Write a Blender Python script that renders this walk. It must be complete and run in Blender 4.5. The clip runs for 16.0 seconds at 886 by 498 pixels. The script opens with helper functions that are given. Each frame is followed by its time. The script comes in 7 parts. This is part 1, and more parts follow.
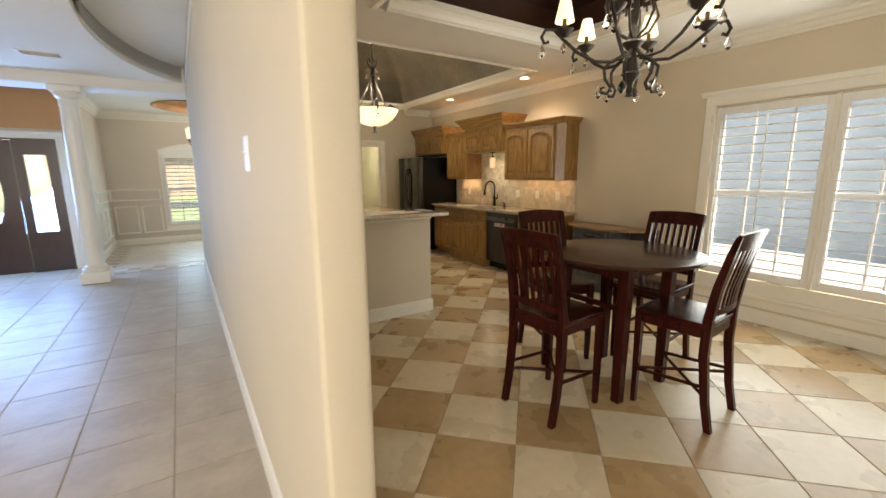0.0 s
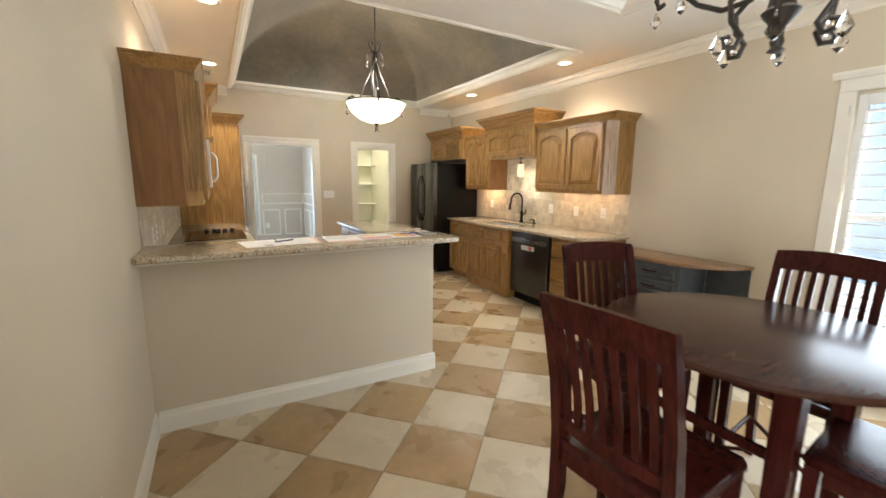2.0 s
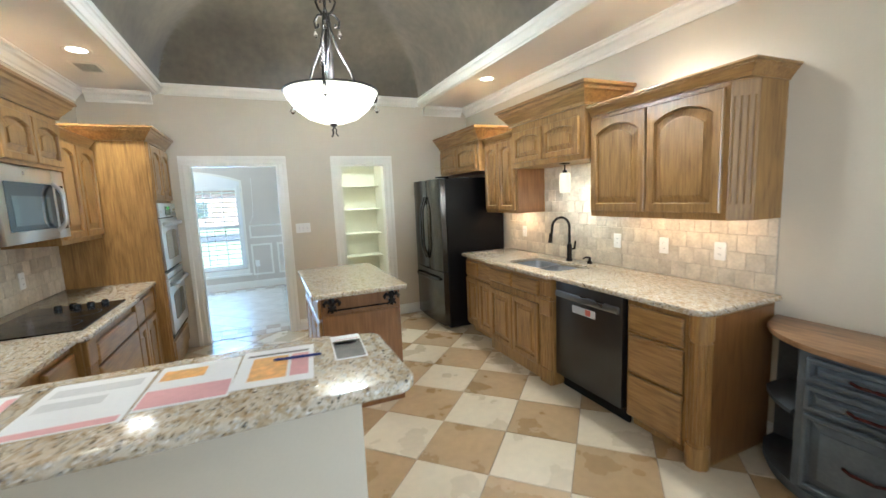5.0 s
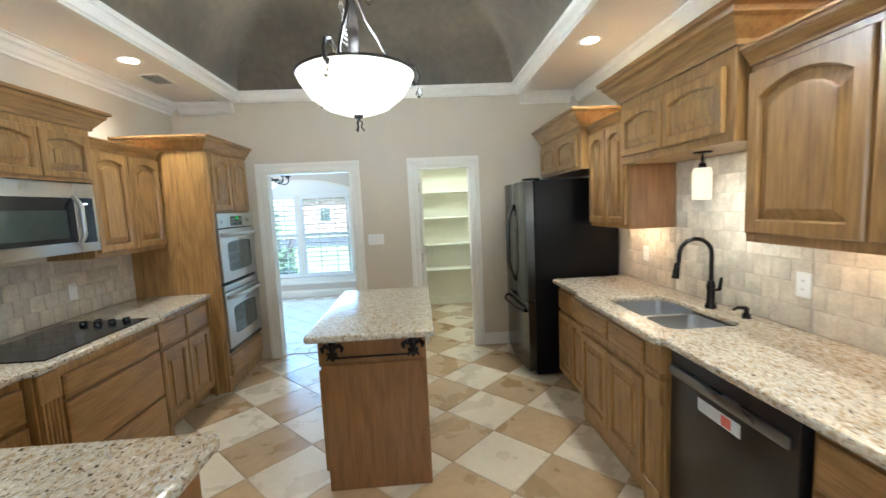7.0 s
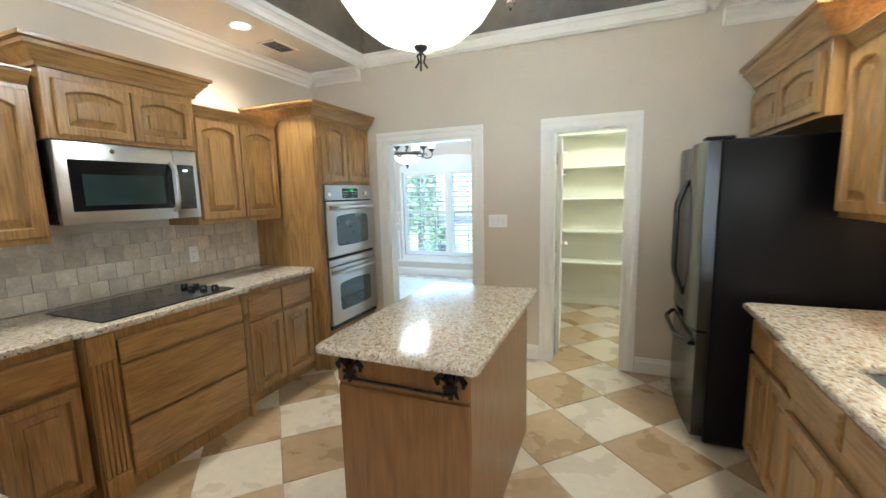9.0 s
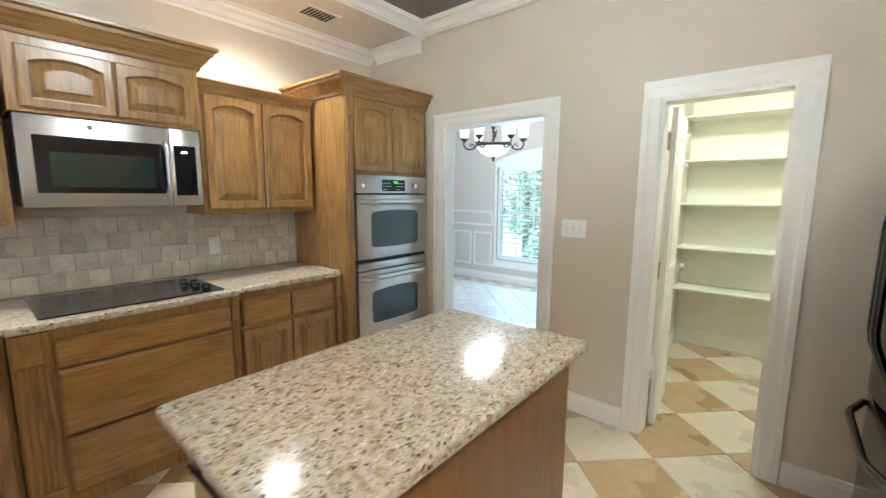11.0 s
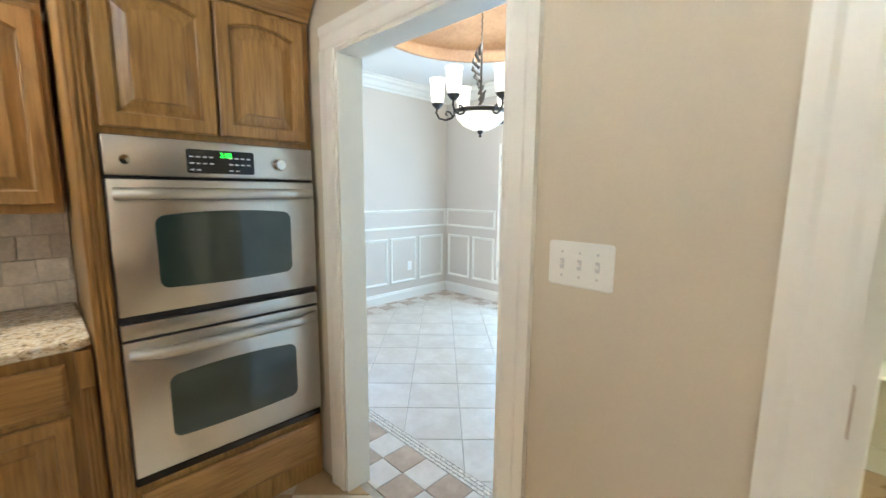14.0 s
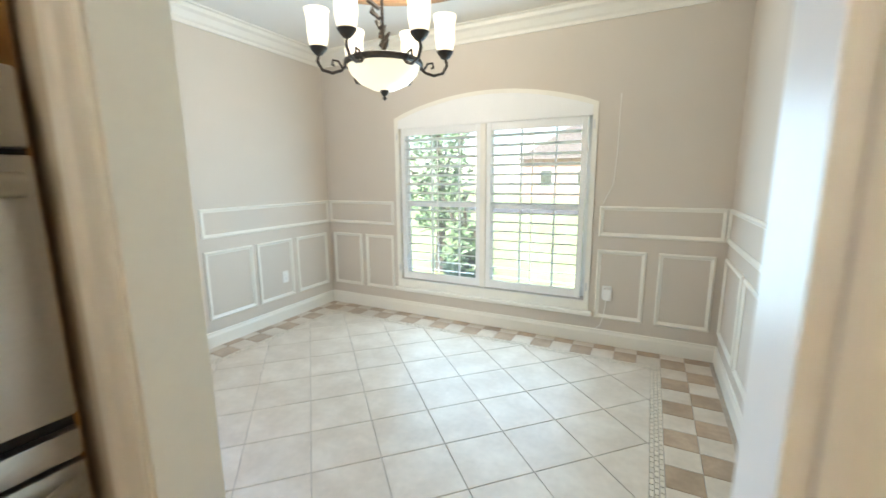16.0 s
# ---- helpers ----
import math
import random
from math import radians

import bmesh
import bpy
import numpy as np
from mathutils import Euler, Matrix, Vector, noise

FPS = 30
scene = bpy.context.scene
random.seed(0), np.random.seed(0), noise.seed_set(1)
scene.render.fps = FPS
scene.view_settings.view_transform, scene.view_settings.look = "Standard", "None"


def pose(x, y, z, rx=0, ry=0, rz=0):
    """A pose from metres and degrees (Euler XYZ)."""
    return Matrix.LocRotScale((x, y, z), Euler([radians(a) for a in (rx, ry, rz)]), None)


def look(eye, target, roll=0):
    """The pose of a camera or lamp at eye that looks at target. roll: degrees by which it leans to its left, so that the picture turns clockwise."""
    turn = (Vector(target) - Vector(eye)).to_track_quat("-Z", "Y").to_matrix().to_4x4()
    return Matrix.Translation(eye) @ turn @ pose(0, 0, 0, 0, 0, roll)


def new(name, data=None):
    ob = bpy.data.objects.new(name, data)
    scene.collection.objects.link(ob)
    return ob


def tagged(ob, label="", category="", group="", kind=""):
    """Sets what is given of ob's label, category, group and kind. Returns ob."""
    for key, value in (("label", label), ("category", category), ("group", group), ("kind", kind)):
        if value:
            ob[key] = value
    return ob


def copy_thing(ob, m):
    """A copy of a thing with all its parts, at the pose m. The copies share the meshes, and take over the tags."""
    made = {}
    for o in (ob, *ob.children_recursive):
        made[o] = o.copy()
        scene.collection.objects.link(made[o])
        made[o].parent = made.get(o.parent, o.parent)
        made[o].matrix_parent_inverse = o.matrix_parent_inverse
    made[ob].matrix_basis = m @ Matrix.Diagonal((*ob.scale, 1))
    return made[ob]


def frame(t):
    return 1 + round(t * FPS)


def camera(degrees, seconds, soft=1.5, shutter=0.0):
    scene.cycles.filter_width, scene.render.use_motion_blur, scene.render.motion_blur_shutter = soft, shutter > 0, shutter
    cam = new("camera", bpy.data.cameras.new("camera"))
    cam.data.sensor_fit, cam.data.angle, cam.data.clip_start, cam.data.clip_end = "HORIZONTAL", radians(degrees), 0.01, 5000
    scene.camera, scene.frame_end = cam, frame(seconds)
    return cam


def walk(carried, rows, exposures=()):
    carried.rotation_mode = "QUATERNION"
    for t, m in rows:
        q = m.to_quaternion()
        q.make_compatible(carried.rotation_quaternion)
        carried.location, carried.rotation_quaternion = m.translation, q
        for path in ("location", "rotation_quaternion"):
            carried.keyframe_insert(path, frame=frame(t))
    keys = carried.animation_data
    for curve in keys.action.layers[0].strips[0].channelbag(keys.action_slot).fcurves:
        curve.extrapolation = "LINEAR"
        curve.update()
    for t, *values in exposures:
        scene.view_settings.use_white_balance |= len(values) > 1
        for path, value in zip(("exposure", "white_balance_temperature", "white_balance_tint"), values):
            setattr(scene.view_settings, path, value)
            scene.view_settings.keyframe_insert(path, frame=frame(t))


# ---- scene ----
cam = camera(95.0, 16.0, shutter=0.5)
PATH = [
    (0, (-0.147, -0.37, 1.462), (0.913, 1.286, 1.097), -0.4),
    (0.5, (0.048, -0.105, 1.454), (1.159, 1.516, 1.082), 0.0),
    (1, (0.299, 0.108, 1.462), (1.384, 1.747, 1.093), 0.5),
    (1.5, (0.457, 0.367, 1.459), (1.505, 2.035, 1.113), 0.8),
    (2, (0.601, 0.575, 1.473), (1.565, 2.297, 1.146), 0.6),
    (2.5, (0.802, 0.783, 1.504), (1.714, 2.535, 1.193), 0.4),
    (3, (0.949, 1.055, 1.509), (1.84, 2.82, 1.205), -0.1),
    (3.5, (1.115, 1.33, 1.53), (2.021, 3.089, 1.235), -0.8),
    (3.7, (1.193, 1.44, 1.542), (2.102, 3.198, 1.254), -1.1),
    (5.8, (2.187, 2.423, 1.572), (2.774, 4.321, 1.346), -2.7),
    (6, (2.273, 2.505, 1.584), (2.789, 4.424, 1.363), -2.6),
    (6.5, (2.497, 2.655, 1.578), (2.804, 4.62, 1.364), -2.7),
    (7, (2.696, 2.81, 1.578), (2.805, 4.796, 1.369), -2.7),
    (7.5, (2.807, 3.041, 1.578), (2.692, 5.026, 1.364), -2.5),
    (8, (2.916, 3.238, 1.567), (2.568, 5.194, 1.335), -2.2),
    (8.5, (3.063, 3.441, 1.566), (2.517, 5.349, 1.316), -1.8),
    (9, (3.145, 3.681, 1.519), (2.391, 5.513, 1.244), -1.4),
    (9.2, (3.165, 3.776, 1.519), (2.34, 5.576, 1.238), -1.2),
    (11.3, (3.274, 4.827, 1.475), (1.986, 6.332, 1.198), 0.4),
    (11.5, (3.258, 4.944, 1.476), (1.993, 6.466, 1.182), 0.4),
    (12, (3.149, 5.218, 1.458), (1.964, 6.802, 1.161), 0.3),
    (12.5, (3.034, 5.473, 1.446), (1.938, 7.123, 1.166), 0.1),
    (13, (2.949, 5.761, 1.453), (1.793, 7.37, 1.178), 0.0),
    (13.5, (2.803, 6.039, 1.442), (1.524, 7.55, 1.162), 0.4),
    (14, (2.67, 6.313, 1.434), (1.276, 7.718, 1.149), 0.5),
    (14.5, (2.51, 6.505, 1.433), (1.109, 7.899, 1.125), 0.2),
    (15, (2.262, 6.6, 1.433), (0.979, 8.099, 1.102), -0.2),
    (15.5, (2.051, 6.743, 1.423), (0.942, 8.372, 1.082), -0.2),
    (16, (1.876, 6.908, 1.42), (0.981, 8.663, 1.076), -0.5),
]
EXPOSURES = [(0.0, 1.56, 7500, 8), (0.5, 1.5, 7700, 9), (1.0, 1.85, 6800, 8), (1.5, 2.15, 6300, 7), (2.5, 2.42, 5900, 7), (3.5, 2.58, 5350, 3), (7.0, 2.35, 4950, 1), (9.0, 2.46, 5100, 2), (12.5, 2.57, 5200, 3), (14.5, 2.62, 5700, 4), (15.2, 2.58, 6000, 4), (16.0, 2.27, 6550, 6)]
walk(cam, [(t, look(eye, target, roll)) for t, eye, target, roll in PATH], EXPOSURES)

# ---- light and exposure ----
world = bpy.data.worlds.new("world")
scene.world = world
world.use_nodes = True
wn = world.node_tree
sky = wn.nodes.new("ShaderNodeTexSky")
sky.sky_type = "NISHITA"
sky.sun_disc = False
sky.sun_elevation, sky.sun_rotation = radians(52), radians(172)
wn.nodes["Background"].inputs[1].default_value = 0.15
wn.links.new(sky.outputs[0], wn.nodes["Background"].inputs[0])


def lamp(name, kind, m, energy, color=(1, 1, 1), size=0.1, size_y=None, spot=None):
    d = bpy.data.lights.new(name, kind)
    d.energy, d.color = energy, color
    if kind == "AREA":
        d.size = size
        if size_y:
            d.shape, d.size_y = "RECTANGLE", size_y
        else:
            d.shape = "DISK"
    elif kind == "SUN":
        d.angle = size
    else:
        d.shadow_soft_size = size
        if spot:
            d.spot_size, d.spot_blend = radians(spot), 1.0
    ob = new(name, d)
    ob.matrix_world = m
    return ob


sun_dir = Vector((math.sin(radians(172)) * math.cos(radians(52)), math.cos(radians(172)) * math.cos(radians(52)), math.sin(radians(52))))
lamp("sun", "SUN", look(sun_dir * 30, (0, 0, 0)), 5.0, (1, 0.95, 0.88), radians(0.5))
WARM = (1.0, 0.94, 0.85)
CANS = [(0.65, 4.16), (0.65, 6.02), (3.98, 3.98), (4.02, 5.87)]
for n, (cx, cy) in enumerate(CANS):
    lamp("can_lamp", "SPOT", look((cx, cy, 2.715), (cx, cy, 0)), 21, (1.0, 0.87, 0.70), 0.08, spot=140)
lamp("pendant_lamp", "POINT", pose(2.36, 5.39, 2.62), 22, (1, 0.96, 0.88), 0.12)
for n in range(3):
    lamp("pendant_bulb", "POINT", pose(2.36 + 0.15 * math.cos(1.2 + 2.094 * n), 5.39 + 0.15 * math.sin(1.2 + 2.094 * n), 2.335), 0.055, (1, 0.93, 0.78), 0.035)
lamp("dining_lamp", "POINT", pose(0.445, 8.98, 2.62), 9, (1, 0.95, 0.86), 0.25)
lamp("pantry_lamp", "AREA", look((3.05, 7.95, 2.70), (3.05, 8.1, 0)), 5.6, (1, 0.96, 0.78), 0.5)
lamp("nook_lamp", "POINT", pose(2.505, 1.40, 2.45), 4.2, WARM, 0.2)
for y0, y1 in ((3.5, 4.45), (5.6, 6.1)):
    lamp("under_cabinet_lamp", "AREA", look((4.36, (y0 + y1) / 2, 1.345), (4.46, (y0 + y1) / 2, 0.9)), 0.42, (1, 0.64, 0.36), y1 - y0, 0.04)
lamp("sink_lamp", "POINT", pose(4.2, 4.90, 1.515), 1.5, (1, 0.88, 0.70), 0.045)
# daylight through the nook window, the dining window and the door glass
lamp("nook_window_light", "AREA", look((4.41, 0.82, 1.25), (0, 0.82, 1.5)), 12.5, (0.84, 0.92, 1.0), 1.7, 1.6)
lamp("dining_window_light", "AREA", look((0.49, 10.41, 1.15), (0.49, 7, 0.9)), 10.5, (0.48, 0.73, 1.0), 1.75, 1.5)
# added fill from an assumed south opening, out of view
lamp("hall_window_light", "AREA", look((-1.8, -2.72, 1.5), (0.6, 4, 1.3)), 62, (0.96, 0.97, 1.0), 2.6, 2.2)
# second added fill, from an assumed west opening nobody sees
lamp("hall_side_window_light", "AREA", look((-3.57, 2.4, 1.45), (0, 2.4, 1.2)), 10, (0.95, 0.97, 1.0), 2.6, 2.0)
lamp("door_glass_light", "AREA", look((-2.4, 8.08, 1.3), (-1.6, 4, 0)), 40, (0.24, 0.45, 1.0), 1.3, 1.5)

# ---- materials ----


def material(name, color, rough=0.5, metal=0.0, vary=0.08, scale=4.0, fine=60.0, bump=0.1, coat=0.0, rand=0.0, spec=0.5, second=None, mix=(0.4, 0.65)):
    """A surface with two scales of variation, fine relief and, for pieces, a shade of its own."""
    m = bpy.data.materials.new(name)
    m.use_nodes = True
    t = m.node_tree
    N, L = t.nodes, t.links
    b = N["Principled BSDF"]
    co = N.new("ShaderNodeTexCoord")
    src = co.outputs["Object"]
    info = N.new("ShaderNodeObjectInfo")
    add = N.new("ShaderNodeVectorMath")
    add.operation = "MULTIPLY_ADD"
    comb = N.new("ShaderNodeCombineXYZ")
    for k in range(3):
        L.new(info.outputs["Random"], comb.inputs[k])
    L.new(comb.outputs[0], add.inputs[0])
    add.inputs[1].default_value = (37.0, 53.0, 0.0)
    L.new(src, add.inputs[2])
    big = N.new("ShaderNodeTexNoise")
    big.inputs["Scale"].default_value, big.inputs["Detail"].default_value = scale, 5
    fin = N.new("ShaderNodeTexNoise")
    fin.inputs["Scale"].default_value, fin.inputs["Detail"].default_value = fine, 3
    L.new(add.outputs[0], big.inputs["Vector"]), L.new(add.outputs[0], fin.inputs["Vector"])
    ramp = N.new("ShaderNodeValToRGB")
    e = ramp.color_ramp.elements
    e[0].position, e[1].position = mix if second else (0.3, 0.7)
    dark = second or tuple(c * (1 - vary) for c in color)
    lite = color if second else tuple(min(1, c * (1 + vary)) for c in color)
    e[0].color, e[1].color = (*dark, 1), (*lite, 1)
    L.new(big.outputs["Fac"], ramp.inputs["Fac"])
    hsv = N.new("ShaderNodeHueSaturation")
    L.new(ramp.outputs[0], hsv.inputs["Color"])
    val = N.new("ShaderNodeMapRange")
    val.inputs["From Min"].default_value, val.inputs["From Max"].default_value = 0.3, 0.7
    val.inputs["To Min"].default_value, val.inputs["To Max"].default_value = 1 - vary * 0.5, 1 + vary * 0.5
    L.new(fin.outputs["Fac"], val.inputs["Value"])
    rnd = N.new("ShaderNodeMath")
    rnd.operation = "MULTIPLY_ADD"
    L.new(info.outputs["Random"], rnd.inputs[0])
    rnd.inputs[1].default_value, rnd.inputs[2].default_value = rand, 1 - rand / 2
    mul = N.new("ShaderNodeMath")
    mul.operation = "MULTIPLY"
    L.new(val.outputs[0], mul.inputs[0]), L.new(rnd.outputs[0], mul.inputs[1])
    L.new(mul.outputs[0], hsv.inputs["Value"])
    L.new(hsv.outputs[0], b.inputs["Base Color"])
    rr = N.new("ShaderNodeMapRange")
    rr.inputs["To Min"].default_value, rr.inputs["To Max"].default_value = rough * 0.85, min(1, rough * 1.15)
    L.new(big.outputs["Fac"], rr.inputs["Value"]), L.new(rr.outputs[0], b.inputs["Roughness"])
    b.inputs["Metallic"].default_value = metal
    b.inputs["Coat Weight"].default_value = coat
    b.inputs["Specular IOR Level"].default_value = spec
    if bump:
        bp = N.new("ShaderNodeBump")
        bp.inputs["Strength"].default_value, bp.inputs["Distance"].default_value = bump, 0.003
        L.new(fin.outputs["Fac"], bp.inputs["Height"]), L.new(bp.outputs[0], b.inputs["Normal"])
    return m


def wood(name, color, dark, along="Z", rough=0.34, grain=20.0, coat=0.3, spec=0.5):
    """Oak-like wood: streaks stretched along one axis, with broad cathedral bands."""
    m = bpy.data.materials.new(name)
    m.use_nodes = True
    t = m.node_tree
    N, L = t.nodes, t.links
    b = N["Principled BSDF"]
    co, info = N.new("ShaderNodeTexCoord"), N.new("ShaderNodeObjectInfo")
    comb = N.new("ShaderNodeCombineXYZ")
    for k in range(3):
        L.new(info.outputs["Random"], comb.inputs[k])
    add = N.new("ShaderNodeVectorMath")
    add.operation = "MULTIPLY_ADD"
    L.new(comb.outputs[0], add.inputs[0])
    add.inputs[1].default_value = (13.0, 17.0, 19.0)
    L.new(co.outputs["Object"], add.inputs[2])
    mp = N.new("ShaderNodeMapping")
    s = [1.0, 1.0, 1.0]
    s["XYZ".index(along)] = 0.07
    mp.inputs["Scale"].default_value = s
    L.new(add.outputs[0], mp.inputs["Vector"])
    streak = N.new("ShaderNodeTexNoise")
    streak.inputs["Scale"].default_value, streak.inputs["Detail"].default_value, streak.inputs["Roughness"].default_value = grain * 4, 6, 0.65
    L.new(mp.outputs[0], streak.inputs["Vector"])
    mp2 = N.new("ShaderNodeMapping")
    s2 = [1.0, 1.0, 1.0]
    s2["XYZ".index(along)] = 0.22
    mp2.inputs["Scale"].default_value = s2
    L.new(add.outputs[0], mp2.inputs["Vector"])
    band = N.new("ShaderNodeTexNoise")
    band.inputs["Scale"].default_value, band.inputs["Detail"].default_value, band.inputs["Distortion"].default_value = 4.0, 2, 0.25
    L.new(mp2.outputs[0], band.inputs["Vector"])
    rings = N.new("ShaderNodeMath")
    rings.operation = "MULTIPLY"
    rings.inputs[1].default_value = 7.0
    L.new(band.outputs["Fac"], rings.inputs[0])
    fr = N.new("ShaderNodeMath")
    fr.operation = "PINGPONG"
    fr.inputs[1].default_value = 0.5
    soft = N.new("ShaderNodeMath")
    soft.operation = "SMOOTH_MIN"
    soft.inputs[1].default_value, soft.inputs[2].default_value = 0.34, 0.2
    L.new(rings.outputs[0], fr.inputs[0])
    blend = N.new("ShaderNodeMath")
    blend.operation = "MULTIPLY_ADD"
    blend.inputs[1].default_value = 0.48
    L.new(fr.outputs[0], soft.inputs[0]), L.new(soft.outputs[0], blend.inputs[0]), L.new(streak.outputs["Fac"], blend.inputs[2])
    ramp = N.new("ShaderNodeValToRGB")
    e = ramp.color_ramp.elements
    e[0].position, e[1].position = 0.36, 0.82
    e[0].color, e[1].color = (*dark, 1), (*color, 1)
    L.new(blend.outputs[0], ramp.inputs["Fac"])
    hsv = N.new("ShaderNodeHueSaturation")
    rnd = N.new("ShaderNodeMath")
    rnd.operation = "MULTIPLY_ADD"
    rnd.inputs[1].default_value, rnd.inputs[2].default_value = 0.16, 0.92
    L.new(info.outputs["Random"], rnd.inputs[0]), L.new(rnd.outputs[0], hsv.inputs["Value"])
    L.new(ramp.outputs[0], hsv.inputs["Color"]), L.new(hsv.outputs[0], b.inputs["Base Color"])
    b.inputs["Roughness"].default_value, b.inputs["Coat Weight"].default_value = rough, coat
    b.inputs["Coat Roughness"].default_value, b.inputs["Specular IOR Level"].default_value = 0.2, spec
    bp = N.new("ShaderNodeBump")
    bp.inputs["Strength"].default_value, bp.inputs["Distance"].default_value = 0.12, 0.001
    L.new(streak.outputs["Fac"], bp.inputs["Height"]), L.new(bp.outputs[0], b.inputs["Normal"])
    return m


def granite(name, base, tan, dark, scale=38.0):
    """Speckled stone: pale ground, tan blotches, dark flecks."""
    m = bpy.data.materials.new(name)
    m.use_nodes = True
    t = m.node_tree
    N, L = t.nodes, t.links
    b = N["Principled BSDF"]
    co = N.new("ShaderNodeTexCoord")
    col = None
    for k, (c, sc, lo, hi) in enumerate(((tan, scale * 0.5, 0.46, 0.66), ((0.50, 0.46, 0.40), scale * 0.75, 0.57, 0.64), (tuple(x * 0.5 for x in tan), scale * 0.9, 0.60, 0.66), ((0.80, 0.76, 0.68), scale * 1.1, 0.60, 0.68), (dark, scale * 1.05, 0.603, 0.665))):
        nz = N.new("ShaderNodeTexNoise")
        nz.inputs["Scale"].default_value, nz.inputs["Detail"].default_value, nz.inputs["Distortion"].default_value = sc, 3, 0.5
        off = N.new("ShaderNodeVectorMath")
        off.operation = "ADD"
        off.inputs[1].default_value = (k * 7.3, k * 3.1, k * 5.7)
        L.new(co.outputs["Object"], off.inputs[0])
        squash = N.new("ShaderNodeMapping")
        squash.inputs["Rotation"].default_value = (0, 0, 0.6 + 0.15 * k)
        squash.inputs["Scale"].default_value = (1.0, 0.72, 1.0)
        L.new(off.outputs[0], squash.inputs["Vector"]), L.new(squash.outputs[0], nz.inputs["Vector"])
        mr = N.new("ShaderNodeMapRange")
        mr.inputs["From Min"].default_value, mr.inputs["From Max"].default_value = lo, hi
        L.new(nz.outputs["Fac"], mr.inputs["Value"])
        mx = N.new("ShaderNodeMix")
        mx.data_type = "RGBA"
        L.new(mr.outputs[0], mx.inputs["Factor"])
        if col is None:
            mx.inputs["A"].default_value = (*base, 1)
        else:
            L.new(col, mx.inputs["A"])
        mx.inputs["B"].default_value = (*c, 1)
        col = mx.outputs["Result"]
    L.new(col, b.inputs["Base Color"])
    b.inputs["Roughness"].default_value, b.inputs["Coat Weight"].default_value = 0.16, 0.3
    b.inputs["Coat Roughness"].default_value = 0.08
    return m


def glow(name, color, strength, base=(0.9, 0.85, 0.75)):
    m = bpy.data.materials.new(name)
    m.use_nodes = True
    b = m.node_tree.nodes["Principled BSDF"]
    b.inputs["Base Color"].default_value = (*base, 1)
    b.inputs["Roughness"].default_value = 0.35
    b.inputs["Emission Color"].default_value = (*color, 1)
    b.inputs["Emission Strength"].default_value = strength
    return m


def alabaster(name, color, through_part=0.32):
    """Thin veined stone that lets the bulbs behind it shine through."""
    m = material(name, color, 0.3, vary=0.10, scale=7, fine=40, bump=0.02)
    t = m.node_tree
    N, L = t.nodes, t.links
    b, out = N["Principled BSDF"], N["Material Output"]
    tr, mx = N.new("ShaderNodeBsdfTranslucent"), N.new("ShaderNodeMixShader")
    L.new(b.inputs["Base Color"].links[0].from_socket, tr.inputs["Color"])
    mx.inputs[0].default_value = through_part
    L.new(b.outputs[0], mx.inputs[1]), L.new(tr.outputs[0], mx.inputs[2]), L.new(mx.outputs[0], out.inputs["Surface"])
    return m


def glassy(name, color=(1, 1, 1), rough=0.0, ior=1.45):
    m = bpy.data.materials.new(name)
    m.use_nodes = True
    b = m.node_tree.nodes["Principled BSDF"]
    b.inputs["Base Color"].default_value = (*color, 1)
    b.inputs["Roughness"].default_value, b.inputs["IOR"].default_value = rough, ior
    b.inputs["Transmission Weight"].default_value = 1.0
    return m


M_WALL = material("wall_paint", (0.625, 0.543, 0.412), 0.75, vary=0.03, scale=1.5, fine=180, bump=0.12)
M_DWALL = material("dining_paint", (0.63, 0.56, 0.475), 0.75, vary=0.03, scale=1.5, fine=180, bump=0.12)
M_CEIL = material("ceiling_paint", (0.84, 0.80, 0.73), 0.85, vary=0.03, scale=1.2, fine=160, bump=0.15)
M_TRIM = material("trim_paint", (0.83, 0.79, 0.70), 0.38, vary=0.02, scale=3, fine=40, bump=0.03)
M_PANTRY = material("pantry_paint", (0.78, 0.755, 0.62), 0.7, vary=0.03, scale=2, fine=150, bump=0.1)
M_VAULT = material("vault_plaster", (0.225, 0.178, 0.115), 0.42, vary=0.2, scale=1.7, fine=14, bump=0.1, second=(0.125, 0.100, 0.066), mix=(0.28, 0.76))
M_DOME = material("dome_plaster", (0.42, 0.25, 0.13), 0.5, vary=0.2, scale=3, fine=30, bump=0.1, second=(0.30, 0.17, 0.085))
M_NOOKTRAY = material("tray_brown_paint", (0.055, 0.022, 0.012), 0.35, vary=0.2, scale=3, fine=30)
M_ORANGE = material("foyer_orange_paint", (0.62, 0.33, 0.14), 0.7, vary=0.06, scale=2, fine=120)
M_OAK = wood("oak_stained", (0.42, 0.234, 0.067), (0.195, 0.097, 0.026), "Z")
M_OAKY = wood("oak_stained_level", (0.41, 0.226, 0.065), (0.200, 0.099, 0.027), "Y")
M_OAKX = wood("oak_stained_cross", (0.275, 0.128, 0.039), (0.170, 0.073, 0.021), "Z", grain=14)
M_CHERRY = wood("cherry_dark", (0.055, 0.011, 0.0075), (0.020, 0.004, 0.003), "Z", rough=0.22, coat=0.0, spec=0.17)
M_TABLE = wood("table_dark", (0.060, 0.024, 0.015), (0.030, 0.011, 0.007), "X", rough=0.22, coat=0.0, spec=0.2)
M_DOORWOOD = wood("front_door_mahogany", (0.050, 0.010, 0.008), (0.022, 0.005, 0.004), "Z", rough=0.3, coat=0.4)
M_DESKTOP = wood("desk_top_wood", (0.36, 0.20, 0.09), (0.15, 0.075, 0.03), "Y", rough=0.4)
